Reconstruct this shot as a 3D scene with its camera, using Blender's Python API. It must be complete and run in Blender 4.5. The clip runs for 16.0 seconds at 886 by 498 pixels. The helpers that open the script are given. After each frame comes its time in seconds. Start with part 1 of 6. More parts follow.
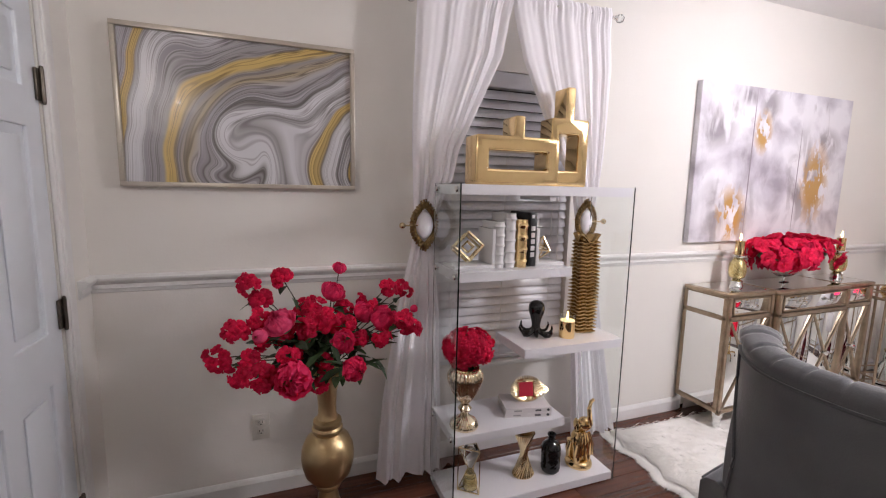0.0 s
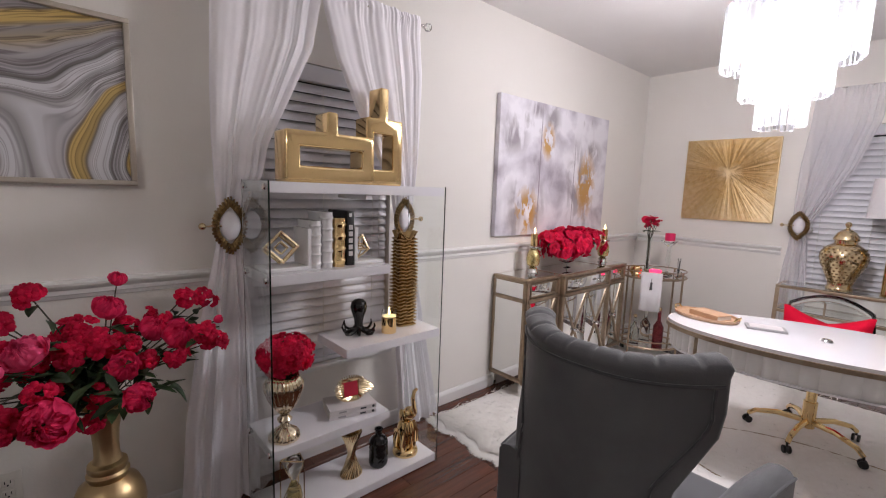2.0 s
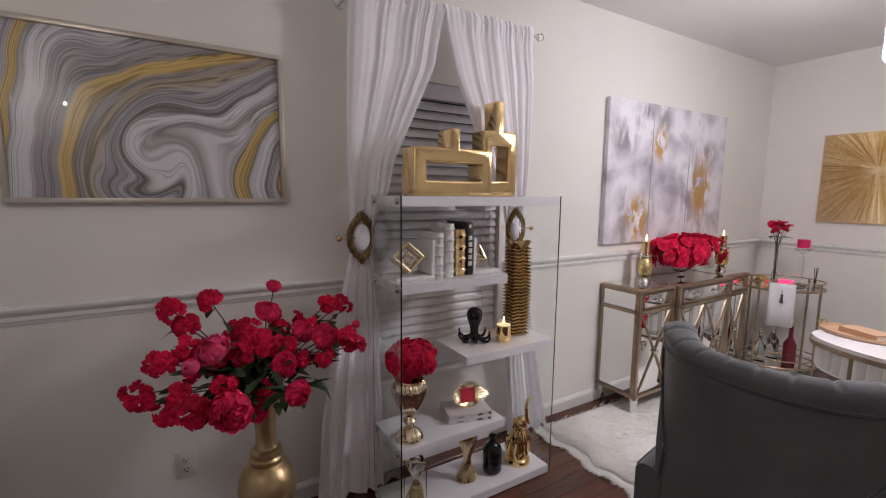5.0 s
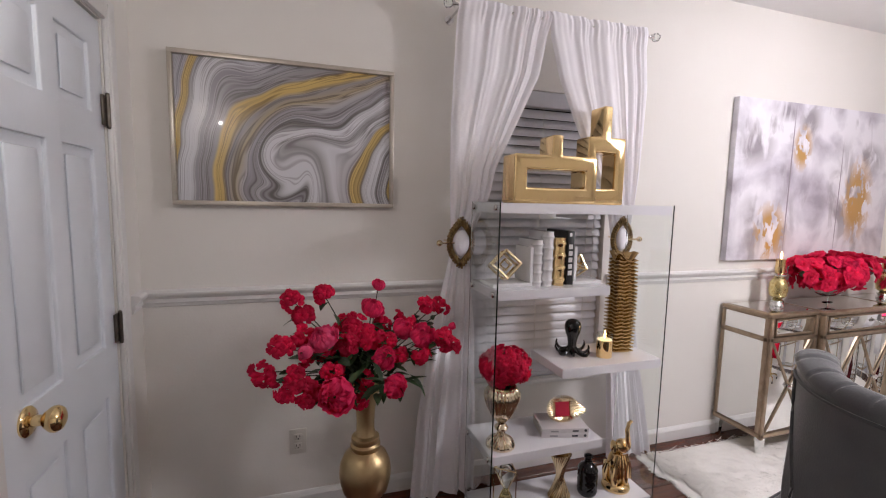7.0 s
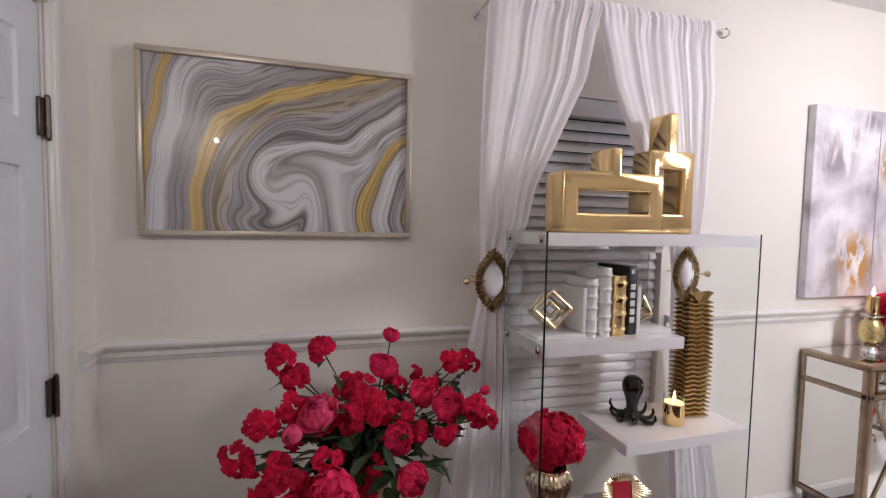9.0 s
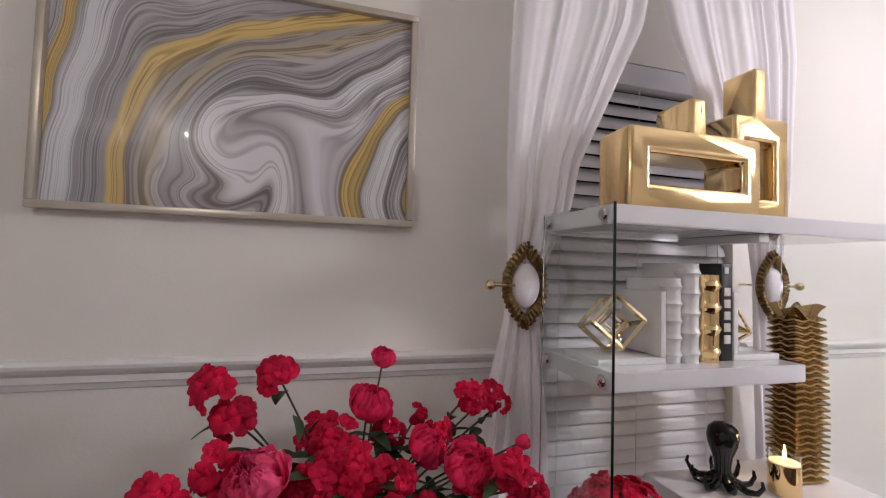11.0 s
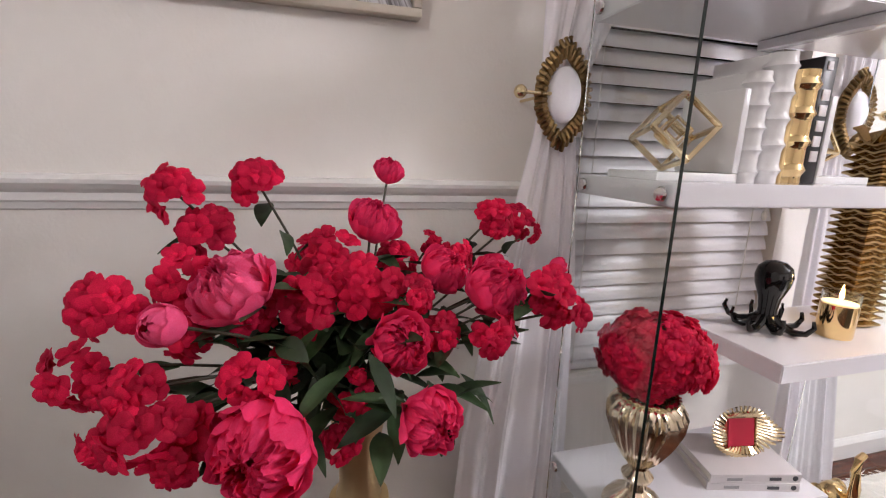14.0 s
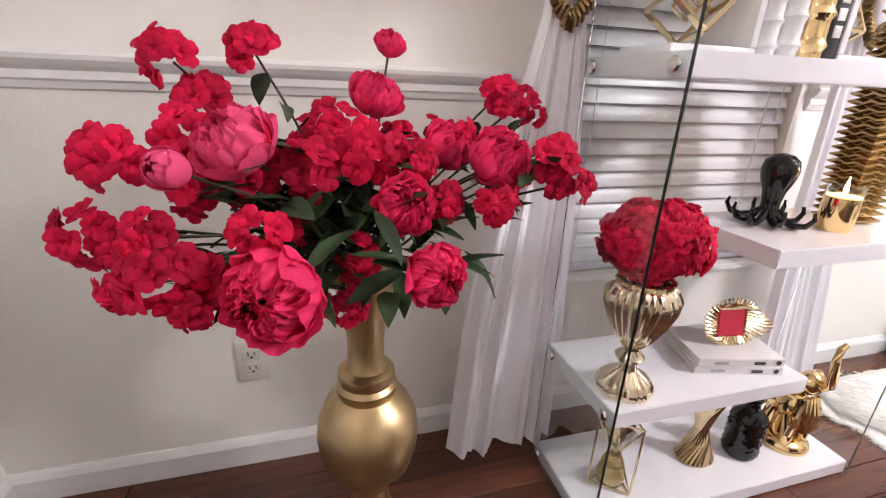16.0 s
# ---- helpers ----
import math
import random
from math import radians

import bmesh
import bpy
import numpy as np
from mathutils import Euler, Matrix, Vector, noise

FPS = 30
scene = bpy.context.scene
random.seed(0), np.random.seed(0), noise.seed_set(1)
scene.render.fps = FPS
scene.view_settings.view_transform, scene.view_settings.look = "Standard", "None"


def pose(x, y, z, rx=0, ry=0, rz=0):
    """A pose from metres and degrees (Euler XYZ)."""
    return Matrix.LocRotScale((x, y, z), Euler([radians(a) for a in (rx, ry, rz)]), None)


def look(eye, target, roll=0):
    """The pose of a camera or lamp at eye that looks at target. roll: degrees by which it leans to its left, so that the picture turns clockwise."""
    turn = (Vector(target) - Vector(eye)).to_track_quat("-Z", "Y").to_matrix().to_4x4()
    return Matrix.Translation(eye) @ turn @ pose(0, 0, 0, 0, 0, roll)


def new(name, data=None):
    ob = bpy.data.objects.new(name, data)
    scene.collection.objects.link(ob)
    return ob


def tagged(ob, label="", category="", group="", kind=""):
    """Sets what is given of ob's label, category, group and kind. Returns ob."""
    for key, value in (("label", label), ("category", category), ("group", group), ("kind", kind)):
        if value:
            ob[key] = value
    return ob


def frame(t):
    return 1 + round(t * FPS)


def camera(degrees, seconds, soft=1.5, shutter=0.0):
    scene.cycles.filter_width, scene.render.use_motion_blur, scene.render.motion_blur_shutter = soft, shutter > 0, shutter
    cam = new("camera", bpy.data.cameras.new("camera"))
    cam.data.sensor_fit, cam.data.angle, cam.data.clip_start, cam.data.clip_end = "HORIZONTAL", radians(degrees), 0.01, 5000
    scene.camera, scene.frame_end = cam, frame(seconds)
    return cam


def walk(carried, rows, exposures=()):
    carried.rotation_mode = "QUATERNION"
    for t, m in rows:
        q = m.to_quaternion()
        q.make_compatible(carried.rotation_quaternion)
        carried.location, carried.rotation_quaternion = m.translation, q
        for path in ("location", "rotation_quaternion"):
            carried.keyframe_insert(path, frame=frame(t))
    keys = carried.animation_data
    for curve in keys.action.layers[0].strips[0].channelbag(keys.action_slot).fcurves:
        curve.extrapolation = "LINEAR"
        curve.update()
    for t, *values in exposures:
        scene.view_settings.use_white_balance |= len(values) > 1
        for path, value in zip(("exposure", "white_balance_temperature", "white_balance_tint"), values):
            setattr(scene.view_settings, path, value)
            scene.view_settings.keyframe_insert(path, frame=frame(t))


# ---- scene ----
cam = camera(90.5, 16.0, soft=1.15)
PATH = [
    (0, (-0.029, 0.024, 1.335), (0.667, 1.879, 1.063), 1.2),
    (0.5, (-0.021, 0.011, 1.348), (0.861, 1.784, 1.068), 1.8),
    (1, (0.002, 0.004, 1.348), (1.062, 1.678, 1.07), 2.1),
    (1.5, (0.031, -0.009, 1.345), (1.233, 1.566, 1.074), 2.2),
    (2, (0.038, -0.005, 1.343), (1.361, 1.471, 1.078), 2.0),
    (2.5, (0.029, -0.007, 1.347), (1.451, 1.374, 1.082), 2.0),
    (3, (0.016, 0.002, 1.342), (1.485, 1.335, 1.083), 1.8),
    (3.5, (-0.017, 0.031, 1.346), (1.476, 1.336, 1.089), 1.7),
    (4, (-0.052, 0.061, 1.346), (1.434, 1.375, 1.093), 1.6),
    (4.5, (-0.088, 0.071, 1.354), (1.211, 1.571, 1.105), 1.1),
    (5, (-0.105, 0.065, 1.364), (0.925, 1.761, 1.114), 0.6),
    (5.2, (-0.106, 0.061, 1.367), (0.833, 1.81, 1.117), 0.5),
    (7.3, (-0.1, 0.036, 1.351), (0.5, 1.932, 1.139), 1.3),
    (7.5, (-0.087, 0.044, 1.356), (0.503, 1.943, 1.144), 1.3),
    (8, (-0.047, 0.086, 1.364), (0.523, 1.992, 1.156), 1.2),
    (8.5, (-0.048, 0.233, 1.365), (0.507, 2.146, 1.185), 1.1),
    (9, (-0.042, 0.388, 1.372), (0.514, 2.305, 1.259), 1.1),
    (9.2, (-0.017, 0.451, 1.368), (0.544, 2.368, 1.275), 1.0),
    (11.5, (0.043, 0.813, 1.16), (0.59, 2.734, 1.26), 1.8),
    (12, (0.052, 0.826, 1.108), (0.589, 2.753, 1.149), 1.8),
    (12.5, (0.059, 0.851, 1.085), (0.591, 2.772, 0.926), 2.0),
    (13, (0.044, 0.886, 1.079), (0.58, 2.792, 0.794), 2.0),
    (13.5, (0.037, 0.926, 1.071), (0.576, 2.818, 0.711), 2.1),
    (14, (0.066, 0.961, 1.054), (0.606, 2.84, 0.631), 2.0),
    (14.5, (0.068, 0.966, 1.028), (0.606, 2.836, 0.567), 2.0),
    (15, (0.051, 0.953, 0.995), (0.587, 2.816, 0.504), 2.0),
    (15.5, (0.051, 0.942, 0.967), (0.586, 2.781, 0.392), 2.2),
    (16, (0.057, 0.938, 0.962), (0.584, 2.735, 0.26), 2.2),
]
walk(cam, [(t, look(eye, target, roll)) for t, eye, target, roll in PATH],
     exposures=((0, 0.14), (0.5, -0.06), (1.0, -0.22), (2.0, -0.28), (3.0, -0.42), (4.0, -0.46), (4.5, -0.44), (5.0, -0.46), (5.6, -0.3), (7.5, -0.01), (9.0, 0.01), (11.5, 0.06), (12.0, 0.30), (12.5, 0.37), (13.5, 0.58), (14.5, 0.78), (16.0, 1.08)))

# ---- light ----
world = bpy.data.worlds.new("night")
world.use_nodes = True
world.node_tree.nodes["Background"].inputs[0].default_value = (0.02, 0.025, 0.04, 1)
world.node_tree.nodes["Background"].inputs[1].default_value = 0.3
scene.world = world
CH = (2.335, 0.48)


def point_lamp(name, loc, watts, radius, colour):
    data = bpy.data.lights.new(name, "POINT")
    data.energy, data.shadow_soft_size, data.color = watts, radius, colour
    ob = new(name, data)
    ob.location = loc
    return ob


point_lamp("chandelier_lamp", (CH[0], CH[1], 1.86), 35, 0.12, (1.0, 0.945, 1.02))
# extra spot added inside the chandelier to brighten rug, floor and lower walls
down = bpy.data.lights.new("added_floor_fill", "SPOT")
down.energy, down.shadow_soft_size, down.spot_size, down.spot_blend, down.color = 32, 0.06, math.radians(150), 1.0, (1.0, 0.945, 1.02)
new("added_floor_fill", down).location = (CH[0], CH[1], 1.68)
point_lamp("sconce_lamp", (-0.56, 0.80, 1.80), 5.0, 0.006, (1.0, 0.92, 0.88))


# ---- materials ----
def material(name, colour, rough=0.5, metal=0.0, second=None, scale=8.0, bump=0.0, bump_scale=60.0, spread=0.5, random=0.0, **extra):
    m = bpy.data.materials.new(name)
    m.use_nodes = True
    nt = m.node_tree
    b = nt.nodes["Principled BSDF"]
    b.inputs["Roughness"].default_value = rough
    b.inputs["Metallic"].default_value = metal
    for k, v in extra.items():
        b.inputs[k.replace("_", " ")].default_value = v
    c1 = (*colour, 1)
    c2 = (*(second or [c * 0.86 for c in colour]), 1)
    co = nt.nodes.new("ShaderNodeTexCoord")
    n1 = nt.nodes.new("ShaderNodeTexNoise")
    n1.inputs["Scale"].default_value, n1.inputs["Detail"].default_value = scale, 6
    nt.links.new(co.outputs["Object"], n1.inputs["Vector"])
    ramp = nt.nodes.new("ShaderNodeValToRGB")
    ramp.color_ramp.elements[0].position, ramp.color_ramp.elements[1].position = 0.5 - spread / 2, 0.5 + spread / 2
    ramp.color_ramp.elements[0].color, ramp.color_ramp.elements[1].color = c2, c1
    nt.links.new(n1.outputs["Fac"], ramp.inputs["Fac"])
    out = ramp.outputs["Color"]
    if random:
        info = nt.nodes.new("ShaderNodeObjectInfo")
        mr = nt.nodes.new("ShaderNodeMapRange")
        mr.inputs["To Min"].default_value, mr.inputs["To Max"].default_value = 1 - random, 1 + random
        nt.links.new(info.outputs["Random"], mr.inputs["Value"])
        hsv = nt.nodes.new("ShaderNodeHueSaturation")
        nt.links.new(mr.outputs["Result"], hsv.inputs["Value"])
        nt.links.new(out, hsv.inputs["Color"])
        out = hsv.outputs["Color"]
    nt.links.new(out, b.inputs["Base Color"])
    if bump:
        n2 = nt.nodes.new("ShaderNodeTexNoise")
        n2.inputs["Scale"].default_value, n2.inputs["Detail"].default_value = bump_scale, 5
        nt.links.new(co.outputs["Object"], n2.inputs["Vector"])
        bp = nt.nodes.new("ShaderNodeBump")
        bp.inputs["Strength"].default_value, bp.inputs["Distance"].default_value = bump, 0.004
        nt.links.new(n2.outputs["Fac"], bp.inputs["Height"])
        nt.links.new(bp.outputs["Normal"], b.inputs["Normal"])
    return m


def mix_with(m, node_type, fac, colour):
    """Mixes a second shader into a material's surface."""
    nt = m.node_tree
    out = nt.nodes["Material Output"]
    old = out.inputs["Surface"].links[0].from_socket
    sh = nt.nodes.new(node_type)
    sh.inputs["Color"].default_value = (*colour, 1)
    mx = nt.nodes.new("ShaderNodeMixShader")
    mx.inputs["Fac"].default_value = fac
    nt.links.new(old, mx.inputs[1])
    nt.links.new(sh.outputs[0], mx.inputs[2])
    nt.links.new(mx.outputs[0], out.inputs["Surface"])
    return m


M_WALL = material("wall_paint", (0.80, 0.775, 0.735), 0.8, second=(0.765, 0.74, 0.70), scale=1.3, bump=0.12, bump_scale=140)
M_CEIL = material("ceiling_paint", (0.74, 0.73, 0.72), 0.8, second=(0.70, 0.69, 0.68), scale=3, bump=0.3, bump_scale=90)
M_TRIM = material("white_trim_paint", (0.78, 0.77, 0.76), 0.32, second=(0.73, 0.72, 0.71), scale=4, bump=0.05, bump_scale=30)
# the door is white; cool light falling on it is put into this bluish base
M_DOOR = material("cool_lit_white_door_paint", (0.74, 0.78, 0.83), 0.33, second=(0.70, 0.74, 0.79), scale=5, bump=0.08, bump_scale=80)
M_GLOSSWHITE = material("white_lacquer", (0.80, 0.79, 0.82), 0.09, second=(0.77, 0.76, 0.79), scale=6, Coat_Weight=0.4)
M_GLASS = material("clear_glass", (0.96, 0.99, 0.98), 0.0, second=(0.95, 0.99, 0.98), Transmission_Weight=1.0, IOR=1.45)
M_GLASSEDGE = material("glass_edge", (0.008, 0.014, 0.012), 0.12, second=(0.012, 0.022, 0.018), scale=3)
M_CHROME = material("chrome", (0.75, 0.74, 0.73), 0.12, 1.0, scale=20)
M_GOLD = material("polished_gold", (0.86, 0.65, 0.35), 0.09, 1.0, second=(0.80, 0.58, 0.28), scale=5, bump=0.02, bump_scale=25)
M_GOLDSATIN = material("satin_gold", (0.62, 0.47, 0.26), 0.36, 1.0, second=(0.55, 0.40, 0.21), scale=9, bump=0.05, bump_scale=200)
M_GOLDPALE = material("pale_gold", (0.80, 0.66, 0.43), 0.14, 1.0, second=(0.7, 0.55, 0.33), scale=14, bump=0.05, bump_scale=50)
M_BRASSDARK = material("antique_brass", (0.42, 0.29, 0.13), 0.38, 1.0, second=(0.16, 0.10, 0.05), scale=55, bump=0.3, bump_scale=120)
M_FIN = material("antique_gold_glaze", (0.60, 0.45, 0.24), 0.24, 1.0, second=(0.42, 0.29, 0.13), scale=20)
M_URN = material("champagne_gold_glaze", (0.86, 0.75, 0.58), 0.13, 1.0, second=(0.72, 0.60, 0.43), scale=18, bump=0.06, bump_scale=60)
M_RAY = material("brushed_pale_gold", (0.82, 0.68, 0.46), 0.44, 1.0, second=(0.70, 0.53, 0.28), scale=30, bump=0.1, bump_scale=150)
M_HINGE = material("dark_bronze_hinge", (0.16, 0.14, 0.12), 0.35, 1.0, second=(0.10, 0.085, 0.07), scale=40)
M_CHAMPAGNE = material("champagne_wood", (0.42, 0.33, 0.24), 0.35, 0.75, second=(0.30, 0.22, 0.15), scale=24, bump=0.08, bump_scale=90)
M_MIRROR = material("mirror_glass", (0.86, 0.87, 0.86), 0.015, 1.0, second=(0.83, 0.84, 0.83), scale=3)
M_BLACK = material("black_gloss_ceramic", (0.006, 0.006, 0.007), 0.06, second=(0.01, 0.01, 0.011), scale=10)
M_BLACKCLOTH = material("black_book_cloth", (0.012, 0.012, 0.013), 0.4, scale=30)
M_WHITECERAMIC = material("white_glazed_ceramic", (0.80, 0.79, 0.79), 0.12, second=(0.75, 0.74, 0.75), scale=9)
M_VELVET = material("grey_velvet", (0.125, 0.127, 0.135), 0.75, second=(0.085, 0.087, 0.095), scale=7, bump=0.25, bump_scale=260, Sheen_Weight=0.55, Sheen_Roughness=0.35)
M_VELVETPIPE = material("dark_grey_piping", (0.06, 0.062, 0.068), 0.8, scale=30, Sheen_Weight=0.4)
M_STEM = material("plant_stem", (0.05, 0.045, 0.025), 0.6, scale=30)
M_LEAF = material("silk_leaf", (0.045, 0.088, 0.03), 0.55, second=(0.014, 0.03, 0.012), scale=25, bump=0.2, bump_scale=60, random=0.45)
M_LEAFPALE = material("pale_sepal", (0.22, 0.32, 0.09), 0.5, second=(0.12, 0.2, 0.05), scale=25)
M_RED = material("crimson_silk_petal", (0.86, 0.014, 0.095), 0.65, second=(0.50, 0.005, 0.035), scale=30, bump=0.1, bump_scale=120, random=0.32, Specular_IOR_Level=0.15)
M_PINK = material("coral_pink_silk_petal", (0.98, 0.075, 0.25), 0.6, second=(0.94, 0.025, 0.13), scale=26, bump=0.1, bump_scale=120, random=0.1, Specular_IOR_Level=0.15)
M_ROSEPINK = material("rose_pink_silk_petal", (0.96, 0.17, 0.38), 0.6, second=(0.92, 0.07, 0.22), scale=26, bump=0.1, bump_scale=120, Specular_IOR_Level=0.15)
mix_with(M_RED, "ShaderNodeBsdfTranslucent", 0.25, (0.9, 0.025, 0.11))
for m_ in (M_PINK, M_ROSEPINK):
    mix_with(m_, "ShaderNodeBsdfTranslucent", 0.3, (0.98, 0.06, 0.22))
M_HYD = material("crimson_hydrangea", (0.93, 0.024, 0.12), 0.65, second=(0.62, 0.008, 0.045), scale=30, random=0.25, Specular_IOR_Level=0.15)
mix_with(M_HYD, "ShaderNodeBsdfTranslucent", 0.3, (0.92, 0.04, 0.11))
M_FABRIC_RED = material("red_velvet_cloth", (0.62, 0.006, 0.035), 0.8, second=(0.5, 0.004, 0.025), scale=12, bump=0.1, bump_scale=300, Specular_IOR_Level=0.1)
M_REDPAPER = material("red_card", (0.55, 0.015, 0.05), 0.6, scale=20)
M_SHEER = material("sheer_white_voile", (0.95, 0.93, 0.97), 0.7, second=(0.92, 0.90, 0.95), scale=3, bump=0.1, bump_scale=500)
mix_with(M_SHEER, "ShaderNodeBsdfTranslucent", 0.12, (0.93, 0.91, 0.95))
mix_with(M_SHEER, "ShaderNodeBsdfTransparent", 0.10, (1, 1, 1))
M_SHEERTHIN = material("thin_white_voile", (0.90, 0.89, 0.93), 0.75, second=(0.86, 0.85, 0.90), scale=3)
mix_with(M_SHEERTHIN, "ShaderNodeBsdfTranslucent", 0.4, (0.9, 0.89, 0.93))
mix_with(M_SHEERTHIN, "ShaderNodeBsdfTransparent", 0.46, (1, 1, 1))
M_BLIND = material("white_blind_slat", (0.62, 0.62, 0.66), 0.35, second=(0.58, 0.58, 0.62), scale=5, bump=0.05, bump_scale=50)
M_CORD = material("white_cord", (0.6, 0.6, 0.58), 0.7, scale=60)
M_FUR = material("white_faux_fur", (0.90, 0.88, 0.85), 0.9, second=(0.87, 0.85, 0.81), scale=16)
mix_with(M_FUR, "ShaderNodeBsdfTranslucent", 0.42, (0.93, 0.92, 0.9))
M_FURBASE = material("dense_white_underfur", (0.92, 0.90, 0.87), 0.95, second=(0.88, 0.855, 0.82), scale=30, bump=0.7, bump_scale=90)
M_WAX = material("white_wax", (0.85, 0.78, 0.62), 0.4, scale=20, Subsurface_Weight=0.2)
M_PINKWAX = material("hot_pink_wax", (0.75, 0.02, 0.13), 0.4, scale=20)
M_SHADE = material("white_linen_shade", (0.76, 0.74, 0.76), 0.85, second=(0.72, 0.70, 0.72), scale=30, bump=0.3, bump_scale=400)
M_BOOKWHITE = material("white_book_cover", (0.72, 0.68, 0.68), 0.35, scale=8)
M_PAGES = material("book_pages", (0.75, 0.72, 0.66), 0.8, scale=90)
M_INK = material("dark_print", (0.05, 0.05, 0.055), 0.5, scale=40)
M_INKPALE = material("grey_print", (0.35, 0.34, 0.34), 0.5, scale=40)
M_PLASTIC = material("ivory_plastic", (0.74, 0.71, 0.65), 0.3, scale=10)
M_SLOT = material("dark_slot", (0.02, 0.02, 0.02), 0.6, scale=10)
M_NIGHT = material("night_window_glass", (0.012, 0.014, 0.02), 0.05, scale=5)
M_CRYSTAL = material("crystal_prism", (0.95, 0.96, 1.0), 0.05, scale=10, Transmission_Weight=1.0, IOR=1.5)
mix_with(M_CRYSTAL, "ShaderNodeBsdfTranslucent", 0.035, (0.95, 0.96, 1.0))
M_ROSEWOOD = material("tan_leather", (0.55, 0.35, 0.22), 0.45, second=(0.45, 0.27, 0.16), scale=20, bump=0.2, bump_scale=150)
M_BOTTLE = material("amber_pink_bottle", (0.25, 0.03, 0.04), 0.05, second=(0.15, 0.02, 0.03), scale=8, Transmission_Weight=0.5)
M_SEEDGLASS = material("gold_mercury_glass", (0.86, 0.74, 0.40), 0.16, 0.85, second=(0.5, 0.36, 0.12), scale=60, bump=0.6, bump_scale=120)
M_BOARD = material("red_brown_floor_board", (0.115, 0.034, 0.017), 0.24, second=(0.058, 0.017, 0.009), scale=9, bump=0.1, bump_scale=60, random=0.3, Coat_Weight=0.15)


def emitter(name, colour, strength):
    m = bpy.data.materials.new(name)
    m.use_nodes = True
    b = m.node_tree.nodes["Principled BSDF"]
    b.inputs["Base Color"].default_value = (*colour, 1)
    b.inputs["Emission Color"].default_value = (*colour, 1)
    b.inputs["Emission Strength"].default_value = strength
    return m


M_FLAME = emitter("candle_flame", (1.0, 0.62, 0.22), 14)
M_BULB = emitter("lit_bulb", (1.0, 0.96, 0.95), 34)
M_PINKGLOW = emitter("lit_pink_candle_glass", (1.0, 0.05, 0.16), 1.6)


def vary_petals(m, amount):
    """Sets each petal of a flower a little lighter or darker than its neighbours."""
    nt = m.node_tree
    b = nt.nodes["Principled BSDF"]
    old = b.inputs["Base Color"].links[0].from_socket
    geo = nt.nodes.new("ShaderNodeNewGeometry")
    mr = nt.nodes.new("ShaderNodeMapRange")
    mr.inputs["To Min"].default_value, mr.inputs["To Max"].default_value = 1 - amount, 1 + amount * 0.4
    nt.links.new(geo.outputs["Random Per Island"], mr.inputs["Value"])
    hsv = nt.nodes.new("ShaderNodeHueSaturation")
    nt.links.new(mr.outputs["Result"], hsv.inputs["Value"])
    nt.links.new(old, hsv.inputs["Color"])
    nt.links.new(hsv.outputs["Color"], b.inputs["Base Color"])


vary_petals(M_RED, 0.36)
vary_petals(M_HYD, 0.3)
vary_petals(M_PINK, 0.28)
vary_petals(M_ROSEPINK, 0.2)


def stretch_grain(m, sx, sy, sz):
    """Stretches a material's noise along one axis, as wood grain runs."""
    nt = m.node_tree
    co = next(n for n in nt.nodes if n.type == "TEX_COORD")
    mp = nt.nodes.new("ShaderNodeMapping")
    mp.inputs["Scale"].default_value = (sx, sy, sz)
    for link in list(co.outputs["Object"].links):
        to = link.to_socket
        nt.links.remove(link)
        nt.links.new(mp.outputs["Vector"], to)
    nt.links.new(co.outputs["Object"], mp.inputs["Vector"])


stretch_grain(M_BOARD, 0.35, 6.0, 1.0)


